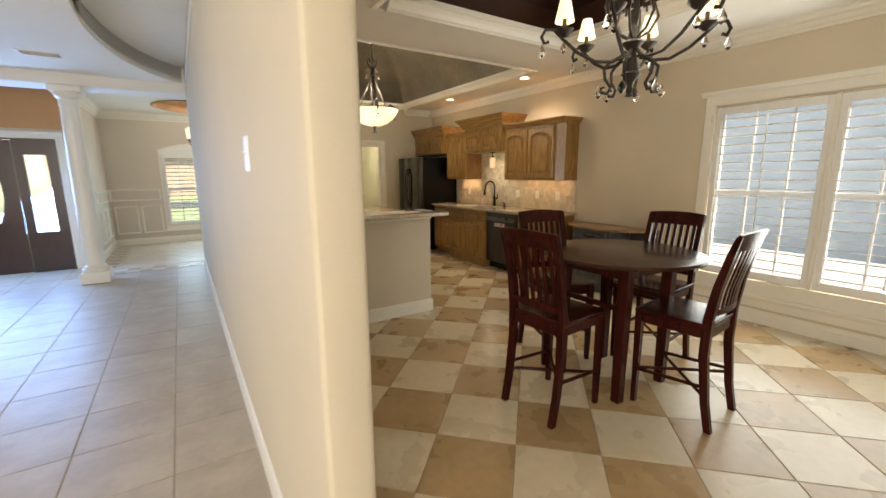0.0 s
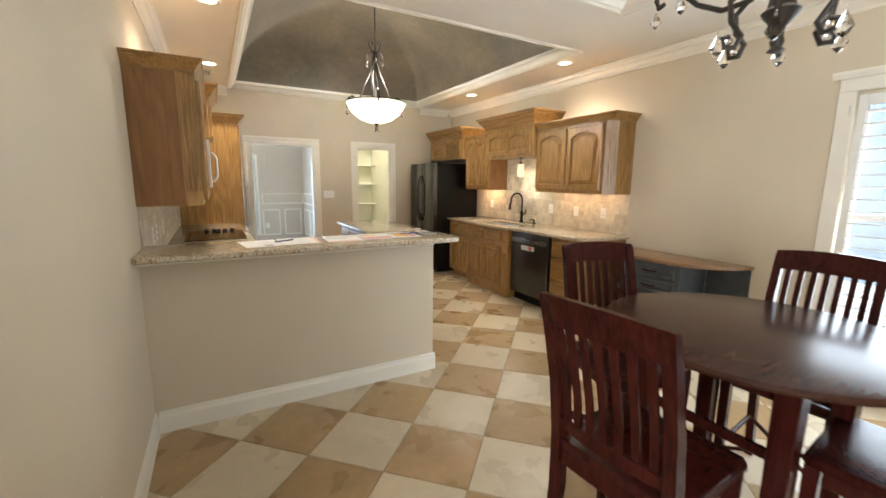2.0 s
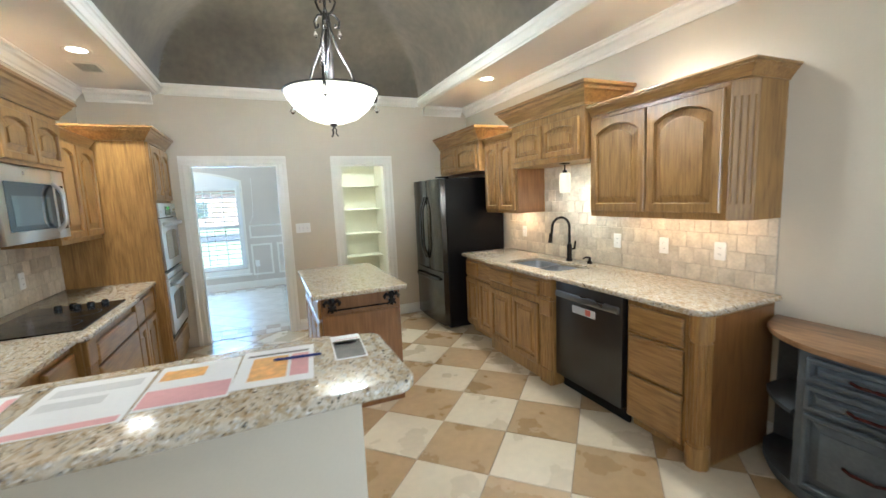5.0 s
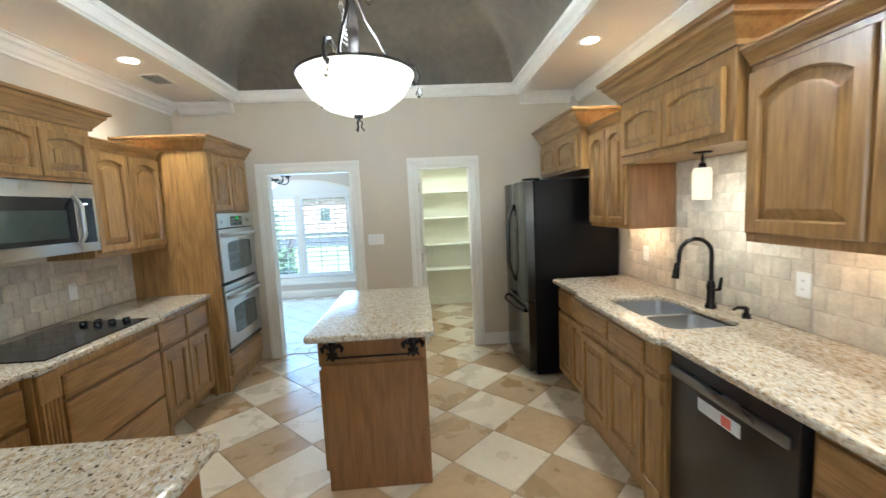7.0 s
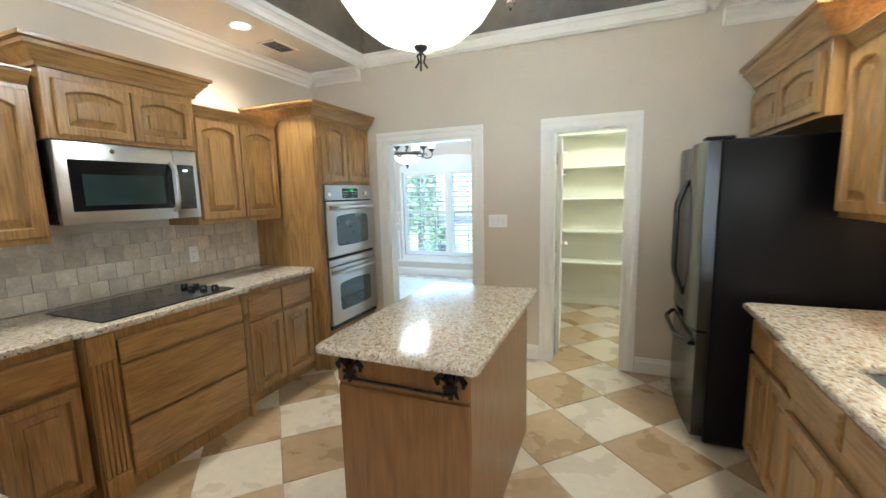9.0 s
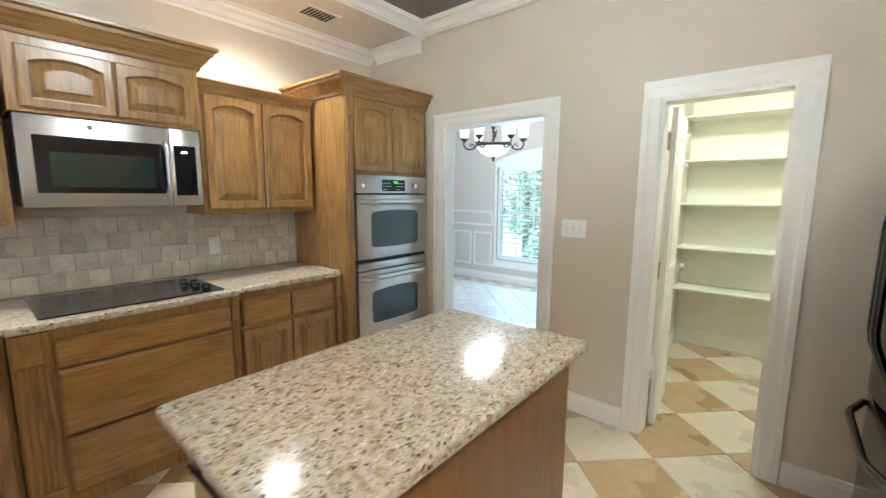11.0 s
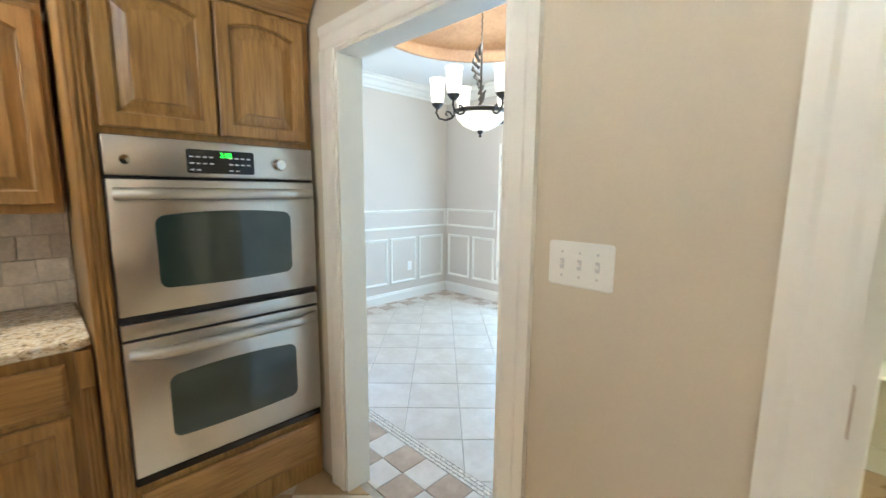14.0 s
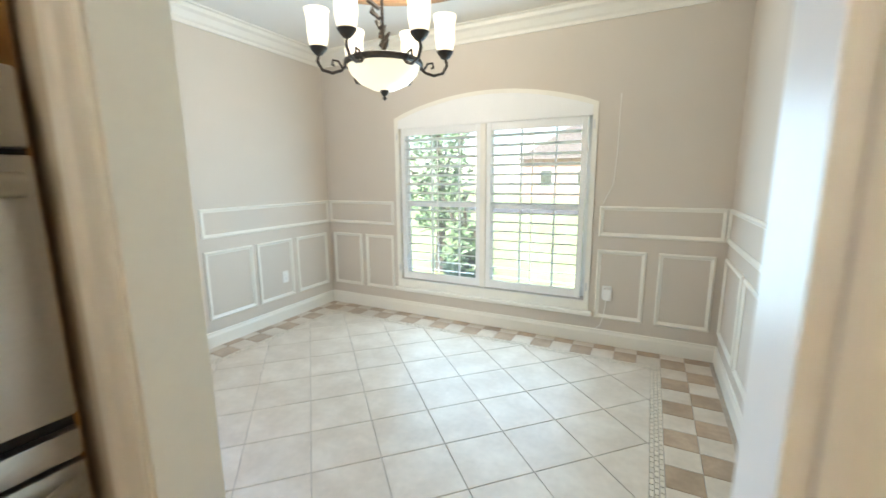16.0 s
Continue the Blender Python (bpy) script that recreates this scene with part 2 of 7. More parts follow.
M_DESK = material("desk_grey_paint", (0.075, 0.083, 0.088), 0.5, vary=0.25, scale=9, fine=70, bump=0.2)
M_GRANITE = granite("granite_gold", (0.61, 0.525, 0.395), (0.41, 0.295, 0.16), (0.055, 0.042, 0.031), 92.0)
M_LTILE = material("floor_tile_cream", (0.66, 0.565, 0.41), 0.28, vary=0.08, scale=3.2, fine=18, bump=0.06, rand=0.08, second=(0.605, 0.51, 0.365), mix=(0.3, 0.72))
M_DTILE = material("floor_tile_tan", (0.46, 0.312, 0.162), 0.28, vary=0.12, scale=3.5, fine=18, bump=0.06, rand=0.16, second=(0.375, 0.258, 0.128), mix=(0.3, 0.72))
M_HTILE = material("hall_tile", (0.48, 0.42, 0.35), 0.40, vary=0.08, scale=4, fine=26, bump=0.05, rand=0.07, second=(0.40, 0.34, 0.28))
M_FTILE = material("dining_tile_cream", (0.68, 0.60, 0.50), 0.38, vary=0.08, scale=5, fine=26, bump=0.05, rand=0.06, second=(0.60, 0.51, 0.41))
M_BTILE = material("border_tile_brown", (0.47, 0.34, 0.23), 0.3, vary=0.12, scale=8, fine=40, bump=0.06, rand=0.15, second=(0.38, 0.27, 0.18))
M_MOSAIC = material("mosaic_stone", (0.66, 0.58, 0.47), 0.35, vary=0.15, scale=30, fine=90)
M_GROUT = material("grout", (0.38, 0.30, 0.215), 0.9, vary=0.1, scale=20, fine=200)
M_DGROUT = material("dining_grout", (0.46, 0.40, 0.33), 0.9, vary=0.1, scale=20, fine=200)
M_SPLASH = material("travertine_tile", (0.68, 0.595, 0.455), 0.45, vary=0.2, scale=9, fine=60, bump=0.12, rand=0.24, second=(0.53, 0.45, 0.33))
M_SGROUT = material("splash_grout", (0.50, 0.43, 0.33), 0.9, vary=0.1, scale=30, fine=200)
M_STEEL = material("stainless_steel", (0.62, 0.61, 0.59), 0.30, 1.0, vary=0.05, scale=3, fine=120, bump=0.02)
M_SINK = material("sink_steel", (0.50, 0.51, 0.52), 0.32, 1.0, vary=0.06, scale=6, fine=120, bump=0.02)
M_CHROME = material("chrome", (0.75, 0.74, 0.72), 0.12, 1.0, vary=0.02, bump=0)
M_BLACK = material("black_gloss", (0.010, 0.010, 0.011), 0.14, vary=0.1, scale=3, fine=20, bump=0.0)
M_FRIDGE = material("fridge_side_black", (0.005, 0.0045, 0.0045), 0.34, vary=0.1, scale=3, fine=220, bump=0.05, spec=0.18)
M_BSTEEL = material("black_stainless", (0.10, 0.10, 0.098), 0.22, 1.0, vary=0.06, scale=3, fine=150, bump=0.02)
M_DWSTEEL = material("dishwasher_black_steel", (0.085, 0.085, 0.088), 0.3, 0.9, vary=0.05, scale=3, fine=150, bump=0.02)
M_BARSTEEL = material("dark_brushed_steel", (0.22, 0.23, 0.25), 0.28, 0.95, vary=0.05, scale=3, fine=150, bump=0.02)
M_OVENGLASS = material("oven_glass", (0.032, 0.048, 0.040), 0.07, vary=0.15, scale=2, fine=10, bump=0, coat=0.6)
M_IRON = material("dark_bronze_iron", (0.050, 0.040, 0.032), 0.45, 0.5, vary=0.2, scale=20, fine=90, bump=0.15)
M_BRONZE = material("oil_rubbed_bronze", (0.020, 0.015, 0.012), 0.28, 0.8, vary=0.15, scale=20, fine=60)
M_PLASTIC = material("white_plastic", (0.84, 0.82, 0.77), 0.35, vary=0.02, bump=0)
M_SHUTTER = material("shutter_white", (0.84, 0.83, 0.80), 0.4, vary=0.02, scale=4, bump=0.02)
M_DARKLINE = material("dark_gap", (0.02, 0.018, 0.016), 0.6, bump=0)
M_BRASS = material("hinge_brass", (0.42, 0.30, 0.19), 0.35, 0.9, bump=0.02)
M_BOWL = glow("lit_alabaster", (1.0, 0.86, 0.62), 0.20, (0.72, 0.60, 0.42))
M_ALABASTER = alabaster("alabaster_bowl", (0.84, 0.72, 0.50))
M_SINKSHADE = glow("lit_mottled_glass", (1.0, 0.74, 0.42), 0.2, (0.80, 0.68, 0.48))
M_SHADE = glow("lit_frosted_glass", (1.0, 0.86, 0.62), 0.3)
M_FABRIC = glow("lit_fabric_shade", (1.0, 0.76, 0.45), 0.5)
M_CAN = glow("can_light_lens", (1.0, 0.88, 0.66), 2.4)
M_GREEN = glow("green_display", (0.1, 1.0, 0.05), 0.7, (0, 0.1, 0))
M_LED = glow("white_display", (0.8, 0.9, 1.0), 1.4, (0.1, 0.1, 0.1))
M_CRYSTAL = glassy("crystal", (1, 1, 1), 0.0, 1.52)
# part-clear grey for an added sheet that imitates glare in the window views
M_HAZE = bpy.data.materials.new("window_haze")
M_HAZE.use_nodes = True
sn = M_HAZE.node_tree
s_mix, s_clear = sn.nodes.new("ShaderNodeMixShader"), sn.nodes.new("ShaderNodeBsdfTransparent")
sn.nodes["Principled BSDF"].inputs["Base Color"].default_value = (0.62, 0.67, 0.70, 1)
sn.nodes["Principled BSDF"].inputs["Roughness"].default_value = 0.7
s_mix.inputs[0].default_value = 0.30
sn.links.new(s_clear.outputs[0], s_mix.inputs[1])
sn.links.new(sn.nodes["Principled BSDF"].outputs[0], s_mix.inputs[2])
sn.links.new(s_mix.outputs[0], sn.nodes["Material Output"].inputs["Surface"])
M_GLASS = glassy("window_glass", (1, 1, 1), 0.0, 1.02)
M_PAPER = material("paper_white", (0.80, 0.79, 0.78), 0.6, vary=0.03, bump=0)
M_PINK = material("paper_pink", (0.68, 0.36, 0.36), 0.6, vary=0.1, bump=0)
M_PHOTO = material("printed_photo", (0.10, 0.085, 0.07), 0.35, vary=0.3, scale=30, bump=0)
M_ORNG = material("printed_orange", (0.75, 0.40, 0.10), 0.4, vary=0.2, scale=40, bump=0)
M_INK = material("blue_ink", (0.02, 0.03, 0.16), 0.3, bump=0)
M_STICKER = material("sticker_grey", (0.62, 0.61, 0.60), 0.5, bump=0)
M_RED = material("sticker_red", (0.55, 0.13, 0.09), 0.5, bump=0)
# green lightened to put the glare over the foliage into its colour
M_LEAF = material("leaf_green", (0.16, 0.25, 0.12), 0.5, vary=0.3, scale=6, fine=40, rand=0.3)
M_BARK = material("bark", (0.11, 0.08, 0.055), 0.9, vary=0.3, scale=8, fine=40, bump=0.5)
M_GRASS = material("lawn_grass", (0.22, 0.27, 0.12), 0.9, vary=0.25, scale=1.5, fine=40, bump=0.5)
M_BRICK = material("red_brick", (0.42, 0.27, 0.21), 0.85, vary=0.2, scale=3, fine=30, bump=0.3)
M_ROOF = material("roof_shingle", (0.10, 0.085, 0.075), 0.9, vary=0.25, scale=4, fine=30, bump=0.3)
M_ASPHALT = material("asphalt", (0.06, 0.06, 0.06), 0.9, vary=0.2, scale=3, fine=80)
M_CONCRETE = material("concrete", (0.42, 0.40, 0.37), 0.85, vary=0.12, scale=2, fine=60)

# ---- mesh helpers ----


def finish(name, bm, mat, smooth=False):
    bmesh.ops.recalc_face_normals(bm, faces=bm.faces)
    me = bpy.data.meshes.new(name)
    bm.to_mesh(me)
    bm.free()
    me.materials.append(mat)
    if smooth:
        me.shade_smooth()
        me.set_sharp_from_angle(angle=radians(38))
    return me


def thing(name, label, category, base=(0, 0, 0), group="", kind=""):
    """An empty at the thing's base, which carries its parts."""
    ob = new(name)
    ob.empty_display_size = 0.1
    ob.location = base
    return tagged(ob, label, category, group, kind)


def part(name, bm, mat, parent, label="", smooth=False):
    ob = new(name, finish(name, bm, mat, smooth))
    ob.parent = parent
    if parent.parent is None:
        ob.matrix_parent_inverse = Matrix.Translation(-parent.location)
    return tagged(ob, label) if label else ob


def solid(name, bm, mat, label="", category="", kind="", group="", smooth=False):
    return tagged(new(name, finish(name, bm, mat, smooth)), label, category, group, kind)


def box(bm, x0, x1, y0, y1, z0, z1, bevel=0.0, seg=1):
    vs = [bm.verts.new(p) for p in ((x0, y0, z0), (x1, y0, z0), (x1, y1, z0), (x0, y1, z0), (x0, y0, z1), (x1, y0, z1), (x1, y1, z1), (x0, y1, z1))]
    fs = [bm.faces.new([vs[i] for i in f]) for f in ((0, 3, 2, 1), (4, 5, 6, 7), (0, 1, 5, 4), (1, 2, 6, 5), (2, 3, 7, 6), (3, 0, 4, 7))]
    if bevel:
        es = list({e for f in fs for e in f.edges})
        bmesh.ops.bevel(bm, geom=es, offset=bevel, segments=seg, affect="EDGES", profile=0.5)
    return bm


def B(*a, **k):
    return box(bmesh.new(), *a, **k)


def sweep(bm, pts, rad, sides=8, cap=True):
    """A round bar along points; rad is one radius or one for each point."""
    pts = [Vector(p) for p in pts]
    n = len(pts)
    rads = rad if isinstance(rad, (list, tuple)) else [rad] * n
    rings, ref = [], None
    for i, p in enumerate(pts):
        d = (pts[min(i + 1, n - 1)] - pts[max(i - 1, 0)]).normalized()
        if ref is None:
            ref = d.orthogonal().normalized()
        ref = (ref - d * ref.dot(d))
        ref = ref.normalized() if ref.length > 1e-6 else d.orthogonal().normalized()
        s = d.cross(ref)
        rings.append([bm.verts.new(p + rads[i] * (math.cos(a) * ref + math.sin(a) * s)) for a in (2 * math.pi * k / sides for k in range(sides))])
    for a, b in zip(rings, rings[1:]):
        for k in range(sides):
            bm.faces.new((a[k], a[(k + 1) % sides], b[(k + 1) % sides], b[k]))
    if cap:
        bm.faces.new(rings[0][::-1]), bm.faces.new(rings[-1])
    return bm


def lathe(bm, prof, c=(0, 0, 0), seg=24, closed=False):
    """Turns a profile of (radius, height) about the vertical through c."""
    rings = []
    for r, z in prof:
        if r < 1e-5:
            rings.append([bm.verts.new((c[0], c[1], c[2] + z))])
        else:
            rings.append([bm.verts.new((c[0] + r * math.cos(2 * math.pi * k / seg), c[1] + r * math.sin(2 * math.pi * k / seg), c[2] + z)) for k in range(seg)])
    pairs = list(zip(rings, rings[1:])) + ([(rings[-1], rings[0])] if closed else [])
    for a, b in pairs:
        for k in range(seg):
            j = (k + 1) % seg
            if len(a) == 1 and len(b) == 1:
                continue
            if len(a) == 1:
                bm.faces.new((a[0], b[j], b[k]))
            elif len(b) == 1:
                bm.faces.new((a[k], a[j], b[0]))
            else:
                bm.faces.new((a[k], a[j], b[j], b[k]))
    return bm


def extrude(bm, prof, P, a, b):
    """A profile of (u, v) drawn out from a to b by the map P(u, v, w)."""
    A = [bm.verts.new(P(u, v, a)) for u, v in prof]
    C = [bm.verts.new(P(u, v, b)) for u, v in prof]
    n = len(prof)
    for k in range(n):
        bm.faces.new((A[k], A[(k + 1) % n], C[(k + 1) % n], C[k]))
    bm.faces.new(A[::-1]), bm.faces.new(C)
    return bm


def slab(outline, z0, z1, holes=(), bevel=0.0, seg=3):
    """A flat slab with an outline, holes and eased edges."""
    bm = bmesh.new()
    edges = []
    for loop in (outline, *holes):
        vs = [bm.verts.new((x, y, z0)) for x, y in loop]
        edges += [bm.edges.new((vs[i], vs[(i + 1) % len(vs)])) for i in range(len(vs))]
    bmesh.ops.triangle_fill(bm, use_beauty=True, edges=edges)
    r = bmesh.ops.extrude_face_region(bm, geom=bm.faces[:])
    bmesh.ops.translate(bm, vec=(0, 0, z1 - z0), verts=[v for v in r["geom"] if isinstance(v, bmesh.types.BMVert)])
    bmesh.ops.recalc_face_normals(bm, faces=bm.faces)
    if bevel:
        es = [e for e in bm.edges if len(e.link_faces) == 2 and abs(e.verts[0].co.z - e.verts[1].co.z) < 1e-6 and e.calc_face_angle(0) > 1.0]
        bmesh.ops.bevel(bm, geom=es, offset=bevel, segments=seg, affect="EDGES", profile=0.6)
    return bm


def rounded(x0, x1, y0, y1, r, corners="1111", n=6):
    """The outline of a rectangle with rounded corners, from the low corner, counter-clockwise."""
    pts = []
    for k, (cx, cy, a0) in enumerate(((x0 + r, y0 + r, 180), (x1 - r, y0 + r, 270), (x1 - r, y1 - r, 0), (x0 + r, y1 - r, 90))):
        if corners[k] == "1":
            pts += [(cx + r * math.cos(radians(a0 + 90 * i / n)), cy + r * math.sin(radians(a0 + 90 * i / n))) for i in range(n + 1)]
        else:
            pts.append(((x0, x1, x1, x0)[k], (y0, y0, y1, y1)[k]))
    return pts


def wall(name, axis, f0, f1, u0, u1, z0, z1, openings=(), mat=None):
    """A wall of thickness f0..f1 across axis, from u0 to u1, with openings (ua, ub, za, zb) right through it."""
    bm = bmesh.new()
    us = sorted({u0, u1, *[o[0] for o in openings], *[o[1] for o in openings]})
    for a, b in zip(us, us[1:]):
        cut = sorted((o[2], o[3]) for o in openings if o[0] <= a + 1e-6 and o[1] >= b - 1e-6)
        z = z0
        for za, zb in [*cut, (z1, z1)]:
            if za > z + 1e-6:
                box(bm, *((f0, f1, a, b) if axis == "x" else (a, b, f0, f1)), z, za)
            z = max(z, zb)
    bmesh.ops.remove_doubles(bm, verts=bm.verts, dist=1e-5)
    return solid(name, bm, mat or M_WALL, kind="structure")


BASE_PROF = [(0, 0), (0.016, 0), (0.016, 0.095), (0.010, 0.112), (0.008, 0.128), (0, 0.132)]
CROWN_PROF = [(0, 0), (0.012, 0), (0.016, 0.018), (0.030, 0.030), (0.052, 0.062), (0.072, 0.076), (0.078, 0.098), (0.092, 0.104), (0.092, 0.112), (0, 0.112)]


def run(name, prof, axis, face, sign, a, b, z, mat=None, flip=1):
    """Trim along a wall: axis is the wall's normal, face its place, sign the side that the trim stands on."""
    if axis == "x":
        bm = extrude(bmesh.new(), prof, lambda u, v, w: (face + sign * u, w, z + flip * v), a, b)
    else:
        bm = extrude(bmesh.new(), prof, lambda u, v, w: (w, face + sign * u, z + flip * v), a, b)
    return solid(name, bm, mat or M_TRIM, kind="structure")


def clip(poly, x0, x1, y0, y1):
    for ax, lim, keep in ((0, x0, 1), (0, x1, -1), (1, y0, 1), (1, y1, -1)):
        out = []
        for i, p in enumerate(poly):
            q = poly[(i + 1) % len(poly)]
            pin, qin = (p[ax] - lim) * keep >= 0, (q[ax] - lim) * keep >= 0
            if pin:
                out.append(p)
            if pin != qin:
                k = (lim - p[ax]) / (q[ax] - p[ax])
                out.append((p[0] + k * (q[0] - p[0]), p[1] + k * (q[1] - p[1])))
        poly = out
        if len(poly) < 3:
            return []
    return poly


def tile_mesh(name, poly, mat, lip=0.003, z0=-0.012, z1=0.0):
    """One tile: a flat piece with eased edges, from its outline."""
    n = len(poly)
    cx, cy = sum(p[0] for p in poly) / n, sum(p[1] for p in poly) / n
    inner = []
    for x, y in poly:
        d = math.hypot(x - cx, y - cy) or 1
        inner.append((x - (x - cx) / d * lip, y - (y - cy) / d * lip))
    vs = [(x, y, z0) for x, y in poly] + [(x, y, z1 - lip * 0.6) for x, y in poly] + [(x, y, z1) for x, y in inner]
    fs = [tuple(range(2 * n, 3 * n))]
    for r in (0, n):
        fs += [(r + k, r + (k + 1) % n, r + n + (k + 1) % n, r + n + k) for k in range(n)]
    me = bpy.data.meshes.new(name)
    me.from_pydata(vs, [], fs)
    me.materials.append(mat)
    return me


def piece(name, me, parent, at=(0, 0, 0)):
    ob = new(name, me)
    ob.parent = parent
    ob.location = at
    return ob


# ---- structure: kitchen and breakfast nook ----
CEIL = 2.74
WX, EX, FY = 0.21, 4.48, 7.25
solid("ground", B(-60, 60, -60, 80, -0.40, -0.30), M_GRASS, kind="structure")
floor = solid("floor_kitchen", slab([(0.145, -2.8), (4.63, -2.8), (4.63, 7.31), (3.75, 7.31), (3.75, 9.4), (2.40, 9.4), (2.40, 7.31), (0.145, 7.31)], -0.3, -0.004), M_GROUT, kind="structure")
hall_floor = solid("floor_hall", slab([(-3.6, -2.8), (0.145, -2.8), (0.145, 7.28), (-1.55, 7.28), (-1.55, 8.3), (-3.6, 8.3)], -0.3, -0.004), M_GROUT, kind="structure")
dining_floor = solid("floor_dining", slab([(0.145, 7.31), (2.40, 7.31), (2.40, 10.6), (-1.55, 10.6), (-1.55, 7.282), (0.145, 7.282)], -0.3, -0.005), M_DGROUT, kind="structure")

wall("wall_west", "x", 0.08, WX, 0.64, FY, 0, CEIL)
bm = bmesh.new()
extrude(bm, [(0.08, 0.642), (0.21, 0.642), (0.21, 0.535), (0.2077, 0.522), (0.199, 0.512), (0.186, 0.507), (0.100, 0.490), (0.089, 0.492), (0.082, 0.500), (0.08, 0.511)], lambda u, v, w: (u, v, w), 0, CEIL)
solid("wall_end", bm, M_WALL, kind="structure", smooth=True)
wall("wall_north", "y", FY, 7.37, 0.08, 4.63, 0, CEIL, [(1.10, 1.99, 0, 2.01), (2.69, 3.27, 0, 2.01)])
wall("wall_east", "x", EX, 4.63, -2.8, 9.4, 0, CEIL, [(-0.12, 1.75, 0.40, 2.10)])
wall("wall_south", "y", -2.95, -2.8, -3.75, 4.63, 0, CEIL, [(-3.1, -0.5, 0.4, 2.6)])
wall("wall_bar", "y", 3.28, 3.43, WX, 2.03, 0, 1.04)

# ceiling with two recessed trays
TX0, TX1, TY0, TY1 = 0.86, 3.83, 3.60, 7.25
NX0, NX1, NY0, NY1 = 1.24, 3.45, 0.10, 2.83
solid("ceiling", slab([(0.08, -2.8), (4.63, -2.8), (4.63, 7.37), (0.08, 7.37)], CEIL, CEIL + 0.06, [[(TX0, TY0), (TX1, TY0), (TX1, TY1), (TX0, TY1)], [(NX0, NY0), (NX1, NY0), (NX1, NY1), (NX0, NY1)]]), M_CEIL, kind="structure")
bm = bmesh.new()
NXV, NYV = 48, 60
ix0, ix1, iy0, iy1 = TX0 + 0.085, TX1 - 0.085, TY0 + 0.085, TY1 - 0.10


def vault_z(x, y):
    d = min(x - ix0, ix1 - x, (y - iy0), (iy1 - y))
    r = (ix1 - ix0) / 2
    k = min(1.0, max(0.0, d / r))
    return CEIL + 0.06 + 0.86 * math.sqrt(max(0.0, 1 - (1 - k) ** 2))


grid = [[bm.verts.new((x, y, vault_z(x, y))) for x in (ix0 + (ix1 - ix0) * (0.5 - 0.5 * math.cos(math.pi * i / NXV)) for i in range(NXV + 1))] for y in (iy0 + (iy1 - iy0) * (0.5 - 0.5 * math.cos(math.pi * j / NYV)) for j in range(NYV + 1))]
for j in range(NYV):
    for i in range(NXV):
        bm.faces.new((grid[j][i], grid[j][i + 1], grid[j + 1][i + 1], grid[j + 1][i]))
bmesh.ops.solidify(bm, geom=bm.faces[:], thickness=0.02)
solid("ceiling_vault", bm, M_VAULT, kind="structure", smooth=True)
TRAY_PROF = [(0, 0), (0.012, -0.014), (0.040, -0.014), (0.050, -0.004), (0.062, 0.0), (0.078, 0.028), (0.096, 0.044), (0.112, 0.050), (0.112, 0.085), (0, 0.085)]
NOOK_PROF = [(u * 1.25, v * 1.25) for u, v in TRAY_PROF]
run("trim_tray_west", TRAY_PROF, "x", TX0 - 0.012, 1, TY0, TY1, CEIL)
run("trim_tray_east", TRAY_PROF, "x", TX1 + 0.012, -1, TY0, TY1, CEIL)
run("trim_tray_south", TRAY_PROF, "y", TY0 - 0.012, 1, TX0 + 0.10, TX1 - 0.10, CEIL)
run("trim_tray_north", TRAY_PROF, "y", TY1 - 0.001, -1, TX0 + 0.10, TX1 - 0.10, CEIL)
bm = B(NX0 - 0.05, NX1 + 0.05, NY0 - 0.05, NY1 + 0.05, CEIL + 0.36, CEIL + 0.42)
for a in ((NX0 - 0.05, NX0, NY0 - 0.05, NY1 + 0.05), (NX1, NX1 + 0.05, NY0 - 0.05, NY1 + 0.05), (NX0, NX1, NY0 - 0.05, NY0), (NX0, NX1, NY1, NY1 + 0.05)):
    box(bm, *a, CEIL + 0.061, CEIL + 0.36)
solid("ceiling_nook_tray", bm, M_NOOKTRAY, kind="structure")
run("trim_nook_west", NOOK_PROF, "x", NX0 - 0.012, 1, NY0, NY1, CEIL)
run("trim_nook_east", NOOK_PROF, "x", NX1 + 0.012, -1, NY0, NY1, CEIL)
run("trim_nook_south", NOOK_PROF, "y", NY0 - 0.012, 1, NX0 + 0.128, NX1 - 0.128, CEIL)
run("trim_nook_north", NOOK_PROF, "y", NY1 + 0.012, -1, NX0 + 0.128, NX1 - 0.128, CEIL)
CZ = CEIL - 0.112
run("trim_crown_west", CROWN_PROF, "x", WX, 1, 0.66, FY, CZ)
run("trim_crown_east", CROWN_PROF, "x", EX, -1, -2.8, FY, CZ)
run("trim_crown_north_a", CROWN_PROF, "y", FY, -1, WX + 0.093, TX0 - 0.012, CZ)
run("trim_crown_north_b", CROWN_PROF, "y", FY, -1, TX1 + 0.012, EX - 0.093, CZ)
run("baseboard_west", BASE_PROF, "x", WX, 1, 0.54, 3.28, 0)
run("baseboard_hallside", BASE_PROF, "x", 0.08, -1, 0.51, 7.25, 0)
run("baseboard_bar", BASE_PROF, "y", 3.28, -1, WX + 0.017, 2.046, 0)
run("baseboard_bar_end", BASE_PROF, "x", 2.03, 1, 3.28, 3.43, 0)
run("baseboard_east", BASE_PROF, "x", EX, -1, -2.8, 3.42, 0)
run("baseboard_north_a", BASE_PROF, "y", FY, -1, 2.09, 2.588, 0)
run("baseboard_north_b", BASE_PROF, "y", FY, -1, 3.372, 3.9, 0)


